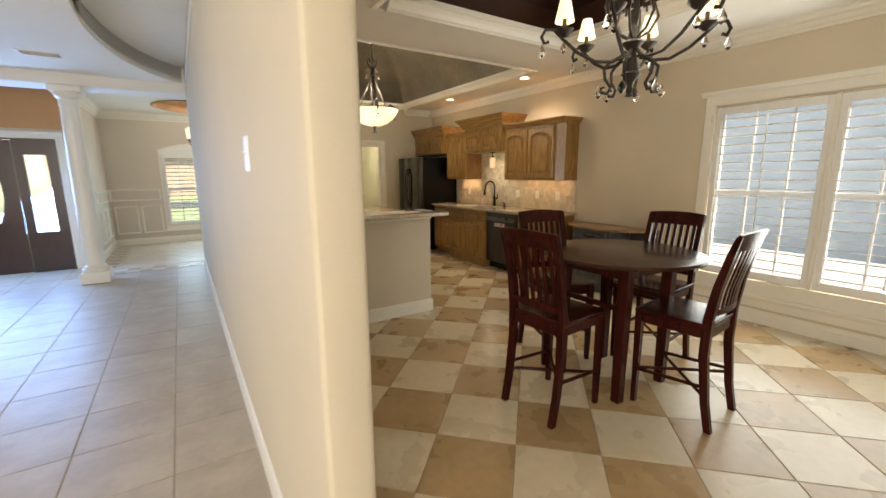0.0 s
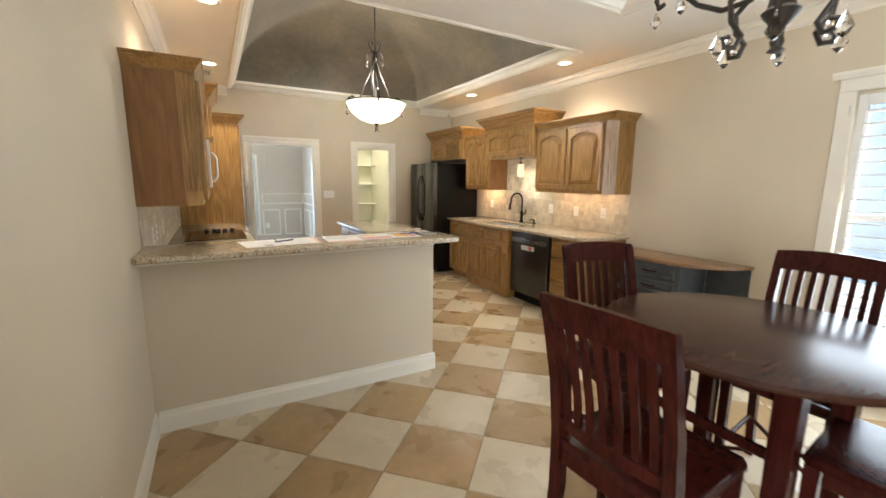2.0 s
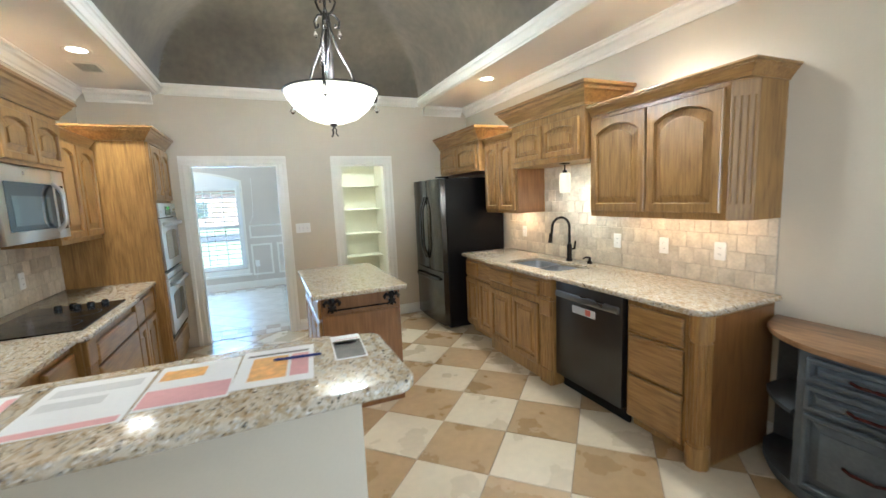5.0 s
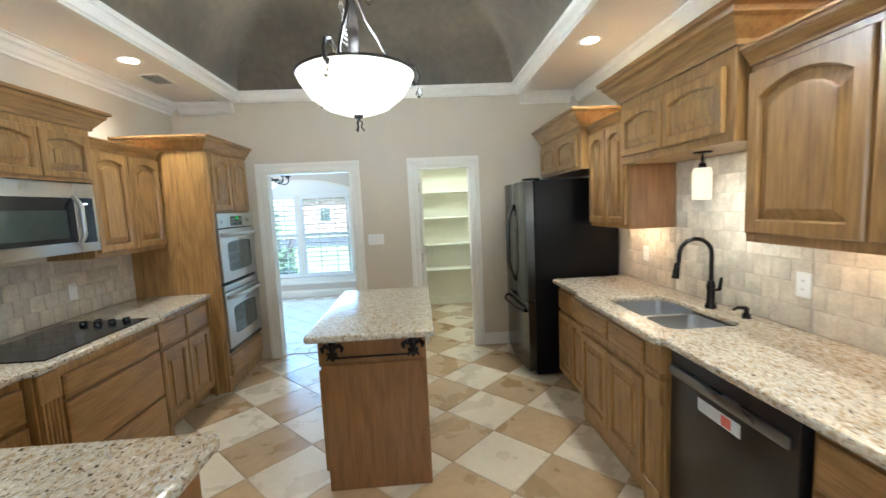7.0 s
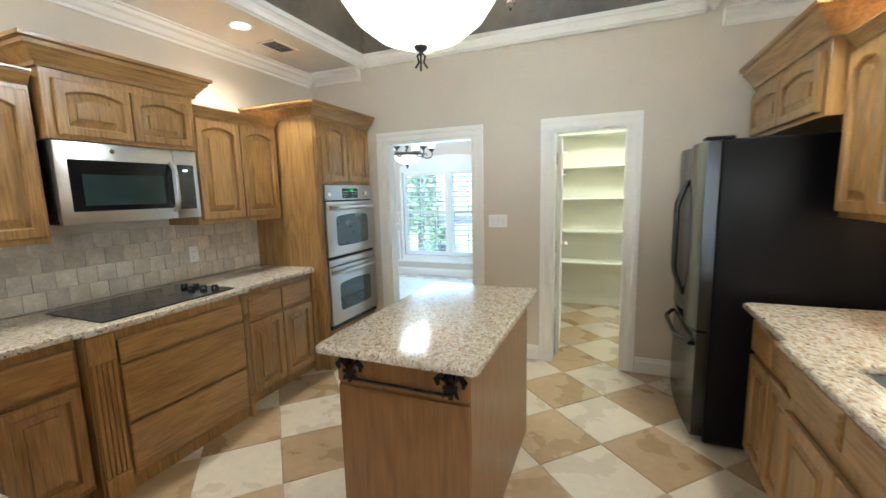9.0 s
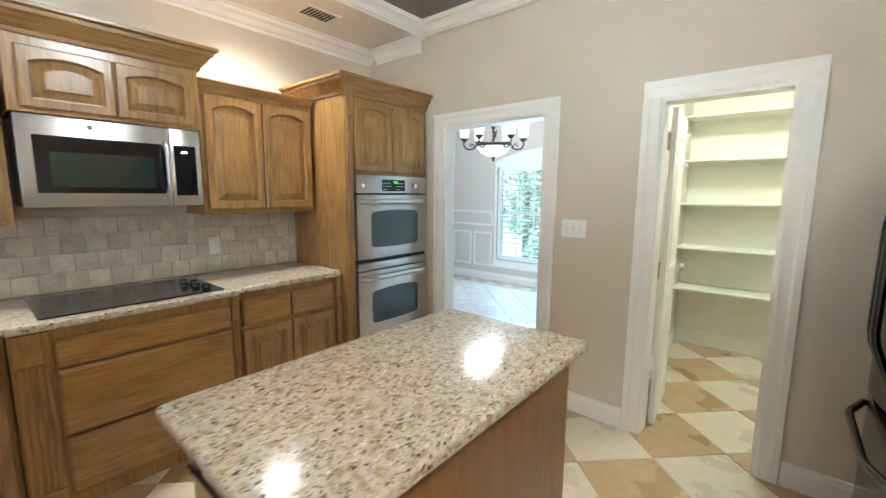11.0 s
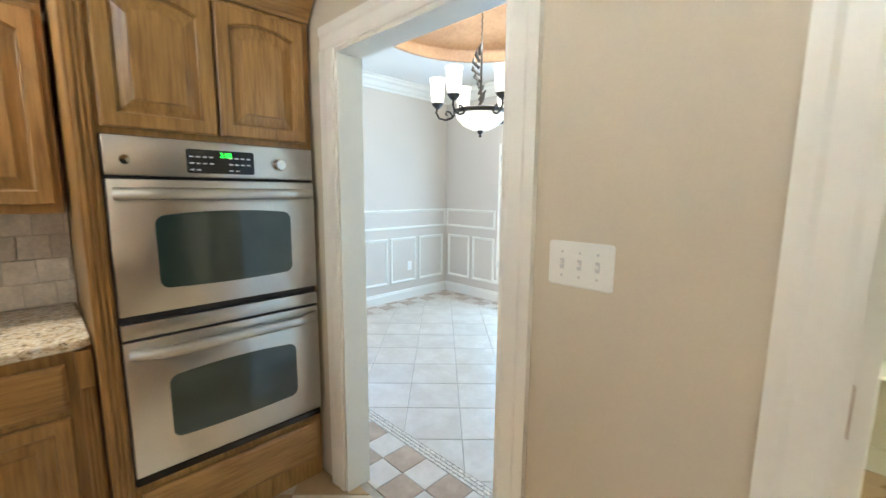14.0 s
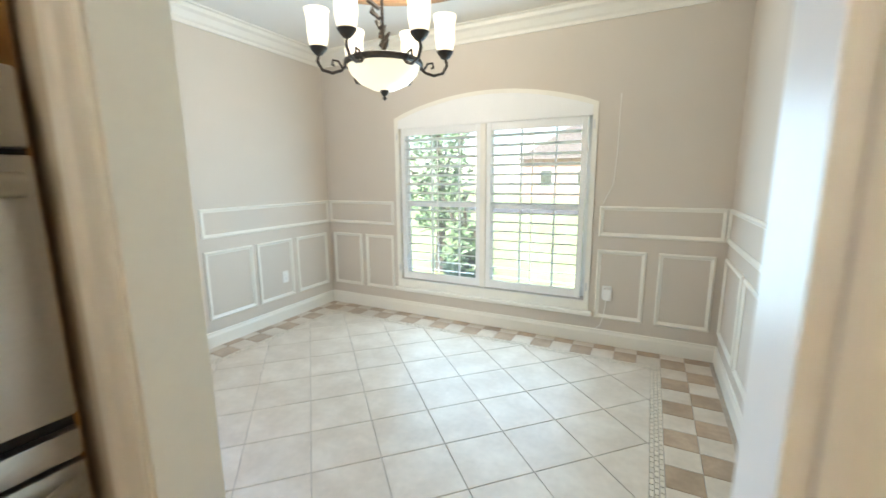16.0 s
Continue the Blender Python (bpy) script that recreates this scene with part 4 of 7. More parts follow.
counter("worktop", "gold speckled granite worktop along the cooktop wall", [(WX, 3.435), (2.035, 3.435), (2.055, 3.445), (2.06, 3.47)] + [(2.06 - 0.05 + 0.05 * math.cos(radians(a)), 4.045 - 0.05 + 0.05 * math.sin(radians(a))) for a in range(0, 91, 15)] + [(0.86, 4.045), (0.86, 4.70), (0.905, 4.73), (0.905, 5.66), (0.86, 5.69), (0.86, 6.38), (0.83, 6.412), (WX, 6.412)], 0.918)
sink_hole = rounded(3.915, 4.295, 4.70, 5.40, 0.07)
counter("worktop", "gold speckled granite worktop with an undermounted sink", [(EX, 3.385), (EX, 6.18), (3.825, 6.18), (3.80, 6.155), (3.80, 5.60), (3.765, 5.57), (3.765, 4.60), (3.80, 4.575), (3.80, 3.47), (3.815, 3.42), (3.86, 3.39), (3.90, 3.385)], 0.918, [sink_hole])
counter("bar_top", "gold speckled granite breakfast bar top on a half wall", [(0.235, 3.055)] + [(2.09 + 0.055 * math.cos(radians(a)), 3.11 + 0.055 * math.sin(radians(a))) for a in range(-90, 1, 15)] + [(2.145 - 0.055 + 0.055 * math.cos(radians(a)), 3.45 + 0.055 * math.sin(radians(a))) for a in range(0, 91, 15)] + [(0.212, 3.505), (0.212, 3.08)], 1.08)
bm = extrude(bmesh.new(), [(0, 0), (0.012, 0.0), (0.03, 0.022), (0.036, 0.042), (0, 0.042)], lambda a, b, w: (w, 3.28 - a, 1.0 + b), WX, 2.03)
solid("trim_bar", bm, M_TRIM, kind="structure")

# island
root = thing("kitchen_island", "brown oak kitchen island with a granite top", "kitchen island", (2.4, 5.55, 0))
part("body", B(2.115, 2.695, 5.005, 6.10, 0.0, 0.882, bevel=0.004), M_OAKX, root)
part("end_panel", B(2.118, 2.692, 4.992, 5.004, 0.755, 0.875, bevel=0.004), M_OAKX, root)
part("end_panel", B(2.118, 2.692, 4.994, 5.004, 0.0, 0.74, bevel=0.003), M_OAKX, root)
for y in (5.03, 5.39, 5.75):
    part("door", raised_panel(lambda a, b, d: (2.1145 - d, a, b), y, y + 0.34, 0.10, 0.70), M_OAK, root)
    part("drawer_front", drawer(lambda a, b, d: (2.1145 - d, a, b), y, y + 0.34, 0.72, 0.855), M_OAKY, root)
part("countertop", slab(rounded(2.045, 2.745, 4.935, 6.175, 0.03), 0.883, 0.919, bevel=0.012), M_GRANITE, root, "polished speckled granite", smooth=True)


def fleur(x, y, z):
    """A cast fleur-de-lis rosette."""
    bm = bmesh.new()
    sweep(bm, [(x, y, z - 0.045), (x, y, z - 0.01), (x, y, z + 0.03), (x, y, z + 0.06)], [0.008, 0.011, 0.017, 0.002], 8)
    for s in (-1, 1):
        sweep(bm, [(x, y, z - 0.01), (x + s * 0.012, y, z + 0.012), (x + s * 0.03, y, z + 0.022), (x + s * 0.043, y, z + 0.008), (x + s * 0.038, y, z - 0.008)], [0.006, 0.009, 0.011, 0.010, 0.006], 8)
        sweep(bm, [(x, y, z - 0.015), (x + s * 0.016, y, z - 0.028), (x + s * 0.024, y, z - 0.042)], [0.006, 0.007, 0.003], 8)
    box(bm, x - 0.022, x + 0.022, y - 0.010, y + 0.008, z - 0.018, z - 0.006, bevel=0.002)
    for v in bm.verts:
        v.co.x, v.co.z = x + (v.co.x - x) * 1.3, z + (v.co.z - z) * 1.3
    return bm


rail = thing("towel_bar", "black iron towel bar with two lily-shaped rosettes", "towel bar", (2.4, 4.975, 0.79))
for x in (2.185, 2.625):
    part("rosette", fleur(x, 4.982, 0.825), M_BRONZE, rail, smooth=True)
part("bar", sweep(bmesh.new(), [(2.17, 4.972, 0.785), (2.64, 4.972, 0.785)], 0.006, 8), M_BRONZE, rail, smooth=True)
for x in (2.185, 2.625):
    part("bracket", sweep(bmesh.new(), [(x, 4.990, 0.80), (x, 4.972, 0.785)], 0.006, 6), M_BRONZE, rail)

# ---- appliances ----
oven = thing("double_wall_oven", "stainless steel double wall oven with dark glass windows", "oven", (0.90, 6.85, 0.33))
OY0, OY1 = 6.487, 7.221


def rrect(P, u0, u1, v0, v1, r, d0, d1, bow=0.0):
    """A plate with rounded corners and, with bow, curved top and bottom edges."""
    pts = rounded(u0, u1, v0, v1, r, n=5)
    if bow:
        pts = [(u, v + (bow if v > (v0 + v1) / 2 else -bow * 0.5) * (1 - ((2 * u - u0 - u1) / (u1 - u0)) ** 2)) for u, v in pts]
        dense = []
        for i, p in enumerate(pts):
            q = pts[(i + 1) % len(pts)]
            dense.append(p)
            if abs(q[0] - p[0]) > 0.1:
                for k in range(1, 8):
                    uu = p[0] + (q[0] - p[0]) * k / 8
                    vv = (v1 + bow * (1 - ((2 * uu - u0 - u1) / (u1 - u0)) ** 2)) if p[1] > (v0 + v1) / 2 else (v0 - bow * 0.5 * (1 - ((2 * uu - u0 - u1) / (u1 - u0)) ** 2))
                    dense.append((uu, vv))
        pts = dense
    bm = bmesh.new()
    A = [bm.verts.new(P(a, b, d0)) for a, b in pts]
    C = [bm.verts.new(P(a, b, d1)) for a, b in pts]
    n = len(pts)
    for k in range(n):
        bm.faces.new((A[k], A[(k + 1) % n], C[(k + 1) % n], C[k]))
    bm.faces.new(A[::-1]), bm.faces.new(C)
    return bm


PO = lambda u, v, d: (0.902 + d, u, v)
part("backing", B(0.9025, 0.905, OY0 - 0.004, OY1 + 0.004, 0.335, 1.612), M_DARKLINE, oven)
cp = part("control_panel", B(0.9055, 0.933, OY0, OY1, 1.475, 1.608, bevel=0.006, seg=2), M_STEEL, oven, smooth=True)
disp = part("display", rrect(PO, 6.725, 6.965, 1.49, 1.578, 0.01, 0.0312, 0.034), M_BLACK, cp, "black control display")
part("knob", lathe(bmesh.new(), [(0, 0), (0.026, 0), (0.026, 0.006), (0.020, 0.010), (0.019, 0.026), (0, 0.028)], seg=20), M_CHROME, cp, smooth=True)
kb = scene.collection.objects[-1]
kb.matrix_basis = pose(0.933, 7.068, 1.535, 0, 90, 0)
part("emblem", lathe(bmesh.new(), [(0, 0), (0.016, 0), (0.016, 0.003), (0, 0.004)], seg=20), M_CHROME, cp)
scene.collection.objects[-1].matrix_basis = pose(0.933, 6.545, 1.528, 0, 90, 0)
for row in range(3):
    for k in range(4 if row else 2):
        for s in (0, 1):
            y = 6.735 + s * 0.135 + k * 0.022
            part("button", B(0.9362, 0.9368, y, y + 0.014, 1.500 + row * 0.024, 1.505 + row * 0.024), M_STICKER, disp)
part("trim_strip", B(0.9055, 0.934, OY0, OY1, 0.902, 0.958, bevel=0.004, seg=2), M_STEEL, oven, smooth=True)
for z0, z1, w0, w1, hz in ((0.988, 1.464, 1.075, 1.335, 1.415), (0.378, 0.894, 0.49, 0.735, 0.850)):
    dr = part("oven_door", B(0.9055, 0.938, OY0, OY1, z0, z1, bevel=0.005, seg=2), M_STEEL, oven, smooth=True)
    part("window", rrect(PO, 6.612, 7.105, w0, w1, 0.03, 0.0362, 0.0375, bow=0.015), M_OVENGLASS, dr, "dark glass oven window")
    hp = [(0.940 + 0.045 * min(1, math.sin(math.pi * k / 16) * 2.6), OY0 + 0.020 + (OY1 - OY0 - 0.04) * k / 16, hz) for k in range(17)]
    hb = sweep(bmesh.new(), hp, 0.017, 12)
    for v in hb.verts:
        v.co.z = hz + (v.co.z - hz) * 1.25
    part("handle", hb, M_STEEL, dr, "brushed steel bar handle", smooth=True)
part("vent_strip", B(0.9055, 0.925, OY0, OY1, 0.338, 0.368, bevel=0.002), M_BLACK, oven)


def words(text, size, m, mat, parent, name="clock_digits"):
    cu = bpy.data.curves.new(name, "FONT")
    cu.body, cu.size, cu.extrude = text, size, 0.0004
    cu.align_x = "CENTER"
    cu.materials.append(mat)
    ob = new(name, cu)
    ob.parent = parent
    ob.matrix_parent_inverse = Matrix.Identity(4)
    ob.matrix_basis = m
    return ob


FACE_XP = Matrix(((0, 0, 1, 0), (1, 0, 0, 0), (0, 1, 0, 0), (0, 0, 0, 1)))
words("2:28", 0.026, Matrix.Translation((0.9366, 6.86, 1.552)) @ FACE_XP, M_GREEN, disp)

mw = thing("microwave", "stainless steel microwave with black glass door under a cabinet", "microwave", (0.4, 5.23, 1.395))
part("body", B(WX, 0.555, 4.852, 5.612, 1.40, 1.828, bevel=0.004), M_BLACK, mw)
dm = part("door", B(0.556, 0.592, 4.852, 5.455, 1.398, 1.826, bevel=0.006, seg=2), M_STEEL, mw, smooth=True)
PM = lambda u, v, d: (0.592 + d, u, v)
wn_ = part("window", rrect(PM, 4.905, 5.44, 1.465, 1.735, 0.006, 0.0004, 0.002), M_BLACK, dm, "black glass window")
part("inner_screen", rrect(PM, 4.96, 5.38, 1.495, 1.66, 0.004, 0.0022, 0.003), M_OVENGLASS, dm)
hp = [(0.598 + 0.045 * min(1, math.sin(math.pi * k / 14) * 1.8), 5.43, 1.445 + 0.30 * k / 14) for k in range(15)]
part("handle", sweep(bmesh.new(), hp, 0.013, 10), M_STEEL, dm, smooth=True)
cp = part("control_panel", B(0.556, 0.592, 5.457, 5.612, 1.398, 1.826, bevel=0.006, seg=2), M_STEEL, mw, smooth=True)
dp = part("touch_panel", rrect(PM, 5.475, 5.585, 1.455, 1.735, 0.004, 0.0004, 0.002), M_BLACK, cp)
for k in range(3):
    part("digit", B(0.5945, 0.5948, 5.512 + k * 0.011, 5.518 + k * 0.011, 1.692, 1.704), M_LED, dp)
part("emblem", rrect(PM, 5.105, 5.13, 1.775, 1.80, 0.012, 0.0004, 0.002), M_CHROME, dm)

ck = thing("cooktop", "black ceramic glass cooktop set in granite", "cooktop", (0.58, 5.2, 0.918))
part("glass", slab(rounded(0.335, 0.845, 4.83, 5.60, 0.012), 0.9185, 0.926, bevel=0.002, seg=1), M_BLACK, ck)
for k, (x, y) in enumerate(((0.50, 5.50), (0.57, 5.53), (0.67, 5.51), (0.74, 5.54), (0.61, 5.47))):
    part("knob", lathe(bmesh.new(), [(0, 0), (0.022, 0), (0.021, 0.018), (0.017, 0.026), (0, 0.027)], (x, y, 0.9265), 18), M_BLACK, ck, smooth=True)
for x, y, r in ((0.47, 5.02, 0.09), (0.70, 5.02, 0.075), (0.47, 5.28, 0.075), (0.70, 5.28, 0.09)):
    part("burner_ring", lathe(bmesh.new(), [(r, 0), (r + 0.003, 0), (r + 0.003, 0.0004), (r, 0.0004)], (x, y, 0.9262), 36, closed=True), M_DWSTEEL, ck)

fr = thing("refrigerator", "black refrigerator with dark steel doors and a bottom freezer", "refrigerator", (4.05, 6.74, 0))
part("body", B(3.69, 4.45, 6.292, 7.155, 0.02, 1.765, bevel=0.008), M_FRIDGE, fr)
part("hinge_cover", B(3.62, 3.76, 6.33, 6.42, 1.767, 1.785, bevel=0.006), M_FRIDGE, fr)


def fridge_door(y0, y1, z0, z1):
    bm = bmesh.new()
    n = 14
    ring_a = [(3.688, y0), (3.688, y1)]
    front = [(3.625 - 0.028 * (1 - (2 * k / n - 1) ** 2), y1 + (y0 - y1) * k / n) for k in range(n + 1)]
    poly = ring_a + front
    extrude(bm, poly, lambda a, b, w: (a, b, w), z0, z1)
    return bm


for k, (a, b) in enumerate(((6.295, 6.722), (6.727, 7.153))):
    d = part("door", fridge_door(a, b, 0.70, 1.76), M_BSTEEL, fr, "dark steel fridge door", smooth=True)
    y = 6.690 if k == 0 else 6.76
    part("handle", sweep(bmesh.new(), [(3.607 - 0.055 * min(1.0, math.sin(math.pi * i / 16) * 1.6), y, 0.82 + 0.74 * i / 16) for i in range(17)], 0.014, 10), M_BSTEEL, d, smooth=True)
d = part("freezer_door", fridge_door(6.295, 7.153, 0.06, 0.69), M_BSTEEL, fr, smooth=True)
part("handle", sweep(bmesh.new(), [(3.607 - 0.06 * min(1.0, math.sin(math.pi * i / 16) * 1.6), 6.36 + 0.73 * i / 16, 0.60) for i in range(17)], 0.014, 10), M_BSTEEL, d, smooth=True)

dw = thing("dishwasher", "black steel dishwasher with a bar handle and energy label", "dishwasher", (4.1, 4.26, 0))
part("body", B(3.90, 4.44, 3.935, 4.59, 0.10, 0.868), M_FRIDGE, dw)
d = part("door", B(3.842, 3.899, 3.938, 4.588, 0.115, 0.872, bevel=0.006, seg=2), M_DWSTEEL, dw, smooth=True)
part("toe_kick", B(3.92, 3.94, 3.938, 4.588, 0.0, 0.10), M_FRIDGE, dw)
part("handle", B(3.818, 3.8415, 3.955, 4.57, 0.755, 0.805, bevel=0.010, seg=2), M_BARSTEEL, d, "dark steel bar handle", smooth=True)
st = part("label", B(3.8405, 3.8418, 4.17, 4.40, 0.665, 0.72), M_STICKER, d, "pale paper sticker")
part("patch", B(3.8395, 3.8404, 4.215, 4.265, 0.672, 0.714), M_RED, st)

sink = thing("sink", "stainless steel undermount sink with two bowls", "sink", (4.1, 5.05, 0.72))


def bowl(x0, x1, y0, y1, z0, z1):
    bm = bmesh.new()
    rows = []
    for ins, z in ((-0.012, z1), (0, z1), (0.006, z0 + 0.05), (0.03, z0 + 0.008), (0.06, z0)):
        rows.append([bm.verts.new((x, y, z)) for x, y in rounded(x0 + ins, x1 - ins, y0 + ins, y1 - ins, 0.06)])
    n = len(rows[0])
    for a, b in zip(rows, rows[1:]):
        for k in range(n):
            bm.faces.new((a[k], a[(k + 1) % n], b[(k + 1) % n], b[k]))
    bm.faces.new(rows[-1])
    return bm


part("bowl", bowl(3.915, 4.30, 5.075, 5.41, 0.73, 0.881), M_SINK, sink, smooth=True)
part("bowl", bowl(3.955, 4.28, 4.695, 5.045, 0.75, 0.881), M_SINK, sink, smooth=True)
part("divider", B(3.93, 4.29, 5.047, 5.073, 0.80, 0.8805, bevel=0.008, seg=2), M_SINK, sink, smooth=True)
for y in (5.24, 4.87):
    part("drain", lathe(bmesh.new(), [(0, 0.004), (0.03, 0.004), (0.042, 0.002), (0.045, 0)], (4.11, y, 0.752 if y < 5 else 0.732), 20), M_CHROME, sink, smooth=True)

fc = thing("faucet", "dark bronze gooseneck kitchen faucet behind the sink", "faucet", (4.36, 5.03, 0.918))
part("body", lathe(bmesh.new(), [(0, 0), (0.030, 0), (0.030, 0.012), (0.022, 0.03), (0.021, 0.10), (0.024, 0.13), (0.018, 0.16), (0, 0.16)], (4.36, 5.03, 0.9185), 20), M_BRONZE, fc, smooth=True)
neck = [(4.36, 5.03, 1.07), (4.36, 5.03, 1.20)] + [(4.27 + 0.09 * math.cos(radians(a)), 5.03 + 0.02 * (1 - math.cos(radians(a))) * 0.5, 1.235 + 0.09 * math.sin(radians(a))) for a in range(0, 181, 15)] + [(4.178, 5.05, 1.20), (4.170, 5.052, 1.17)]
part("neck", sweep(bmesh.new(), neck, 0.012, 12), M_BRONZE, fc, smooth=True)
part("spray_head", sweep(bmesh.new(), [(4.170, 5.052, 1.19), (4.166, 5.053, 1.15), (4.160, 5.054, 1.10)], [0.014, 0.017, 0.021], 12), M_BRONZE, fc, smooth=True)
part("lever", sweep(bmesh.new(), [(4.36, 5.00, 1.03), (4.362, 4.965, 1.04), (4.364, 4.955, 1.11)], [0.010, 0.011, 0.007], 10), M_BRONZE, fc, smooth=True)
sd = thing("soap_dispenser", "dark bronze soap dispenser beside the faucet", "soap dispenser", (4.385, 4.80, 0.918))
part("base", lathe(bmesh.new(), [(0, 0), (0.022, 0), (0.020, 0.02), (0.012, 0.03), (0.012, 0.05), (0.016, 0.055), (0, 0.06)], (4.385, 4.80, 0.9185), 16), M_BRONZE, sd, smooth=True)
part("spout", sweep(bmesh.new(), [(4.385, 4.80, 0.972), (4.34, 4.805, 0.978), (4.315, 4.808, 0.965)], [0.010, 0.008, 0.006], 8), M_BRONZE, sd, smooth=True)

# ---- plates, vents, recessed lights ----


def plate(name, label, P, u, v, w, h, holes, kind="switch"):
    root = thing(name, label, "switch plate" if kind == "switch" else "outlet", P(u, v, 0))
    bm = bmesh.new()
    rows = []
    for ins, d in ((0, 0), (0, 0.003), (0.003, 0.0055)):
        rows.append([bm.verts.new(P(a, b, d)) for a, b in rounded(u - w / 2 + ins, u + w / 2 - ins, v - h / 2 + ins, v + h / 2 - ins, 0.009, n=4)])
    m = len(rows[0])
    for a, b in zip(rows, rows[1:]):
        for k in range(m):
            bm.faces.new((a[k], a[(k + 1) % m], b[(k + 1) % m], b[k]))
    bm.faces.new(rows[-1])
    part("cover", bm, M_PLASTIC, root)
    if kind == "switch":
        for k in range(holes):
            c = u + (k - (holes - 1) / 2) * 0.046
            for dv in (-0.030, 0.030):
                part("screw", sweep(bmesh.new(), [P(c, v + dv, 0.0050), P(c, v + dv, 0.0064)], 0.0035, 10), M_STICKER, root)
    for k in range(holes):
        c = u + (k - (holes - 1) / 2) * 0.046
        if kind == "switch":
            bm = bmesh.new()
            for a, b, d0, d1 in ((0.0055, 0.013, 0.0055, 0.0065),):
                vs = [bm.verts.new(P(c + sx * a, v + sz * b, d)) for d in (d0, d1) for sx, sz in ((-1, -1), (1, -1), (1, 1), (-1, 1))]
                for f in ((0, 1, 5, 4), (1, 2, 6, 5), (2, 3, 7, 6), (3, 0, 4, 7), (4, 5, 6, 7)):
                    bm.faces.new([vs[i] for i in f])
            part("slot", bm, M_STICKER, root)
            part("toggle", sweep(bmesh.new(), [P(c, v - 0.001, 0.006), P(c, v + 0.006, 0.017)], [0.0045, 0.0035], 6), M_PLASTIC, root)
        else:
            for dv in (-0.02, 0.02):
                part("socket", sweep(bmesh.new(), [P(c, v + dv, 0.0052), P(c, v + dv, 0.0068)], 0.016, 14), M_PLASTIC, root)
                for du in (-0.006, 0.006):
                    bm = bmesh.new()
                    sweep(bm, [P(c + du, v + dv - 0.004, 0.0069), P(c + du, v + dv + 0.004, 0.0069)], 0.0011, 4)
                    part("pin_slot", bm, M_DARKLINE, root)
    return root


plate("switch_plate", "white triple toggle switch plate on the beige wall", lambda u, v, d: (u, FY - d, v), 2.217, 1.255, 0.168, 0.114, 3)
plate("switch_plate", "white double switch plate near the rounded wall end", lambda u, v, d: (WX + d, u, v), 0.70, 1.285, 0.118, 0.116, 2)
plate("switch_plate", "white control plate on the hall side of the wall", lambda u, v, d: (0.08 - d, u, v), 1.34, 1.54, 0.10, 0.13, 1)
plate("outlet", "white outlet low on the beige wall", lambda u, v, d: (WX + d, u, v), 2.09, 0.40, 0.072, 0.116, 1, "outlet")
for y in (5.886, 4.571, 4.14, 3.737):
    plate("outlet", "white outlet on the stone tile backsplash", lambda u, v, d: (EX - 0.012 - d, u, v), y, 1.135, 0.075, 0.118, 1, "outlet")
for y in (5.79, 4.45, 4.05, 3.85):
    plate("outlet", "white outlet on the stone tile backsplash", lambda u, v, d: (WX + 0.012 + d, u, v), y, 1.10, 0.075, 0.118, 1, "outlet")
plate("outlet", "white outlet on the wall beside the desk", lambda u, v, d: (EX - d, u, v), 2.08, 0.42, 0.075, 0.118, 1, "outlet")
plate("outlet", "white outlet inside a wainscot panel", PW, 9.78, 0.44, 0.075, 0.118, 1, "outlet")
plate("outlet", "white outlet and adapter below the window panel", PN, 1.60, 0.46, 0.075, 0.118, 1, "outlet")

for cx, cy in CANS:
    cl = thing("recessed_light", "lit round recessed ceiling light with white trim", "ceiling light", (cx, cy, CEIL), "recessed lights")
    part("trim_ring", lathe(bmesh.new(), [(0.062, -0.001), (0.085, -0.006), (0.092, -0.001), (0.092, 0.0)], (cx, cy, CEIL), 28), M_TRIM, cl, smooth=True)
    part("lens", lathe(bmesh.new(), [(0, -0.0015), (0.062, -0.0015)], (cx, cy, CEIL), 28), M_CAN, cl)


def vent(x0, x1, y0, y1, label):
    v = thing("ceiling_vent", label, "air vent", ((x0 + x1) / 2, (y0 + y1) / 2, CEIL))
    bm = bmesh.new()
    for a in ((x0, x1, y0, y0 + 0.02), (x0, x1, y1 - 0.02, y1), (x0, x0 + 0.02, y0 + 0.02, y1 - 0.02), (x1 - 0.02, x1, y0 + 0.02, y1 - 0.02)):
        box(bm, *a, CEIL - 0.008, CEIL - 0.0005)
    part("frame", bm, M_TRIM, v)
    part("backing", B(x0 + 0.02, x1 - 0.02, y0 + 0.02, y1 - 0.02, CEIL - 0.002, CEIL - 0.0005), M_DARKLINE, v)
    n = 9
    for k in range(n):
        y = y0 + 0.025 + (y1 - y0 - 0.05) * k / (n - 1)
        bm = bmesh.new()
        extrude(bm, [(y - 0.008, CEIL - 0.009), (y + 0.006, CEIL - 0.003), (y + 0.007, CEIL - 0.005), (y - 0.007, CEIL - 0.011)], lambda a, b, w: (w, a, b), x0 + 0.02, x1 - 0.02)
        part("slat", bm, M_TRIM, v)


vent(0.49, 0.68, 6.31, 6.58, "white slatted air vent in the kitchen ceiling")
vent(-1.42, -1.06, 5.68, 5.90, "grey slatted air vent in the hall ceiling")

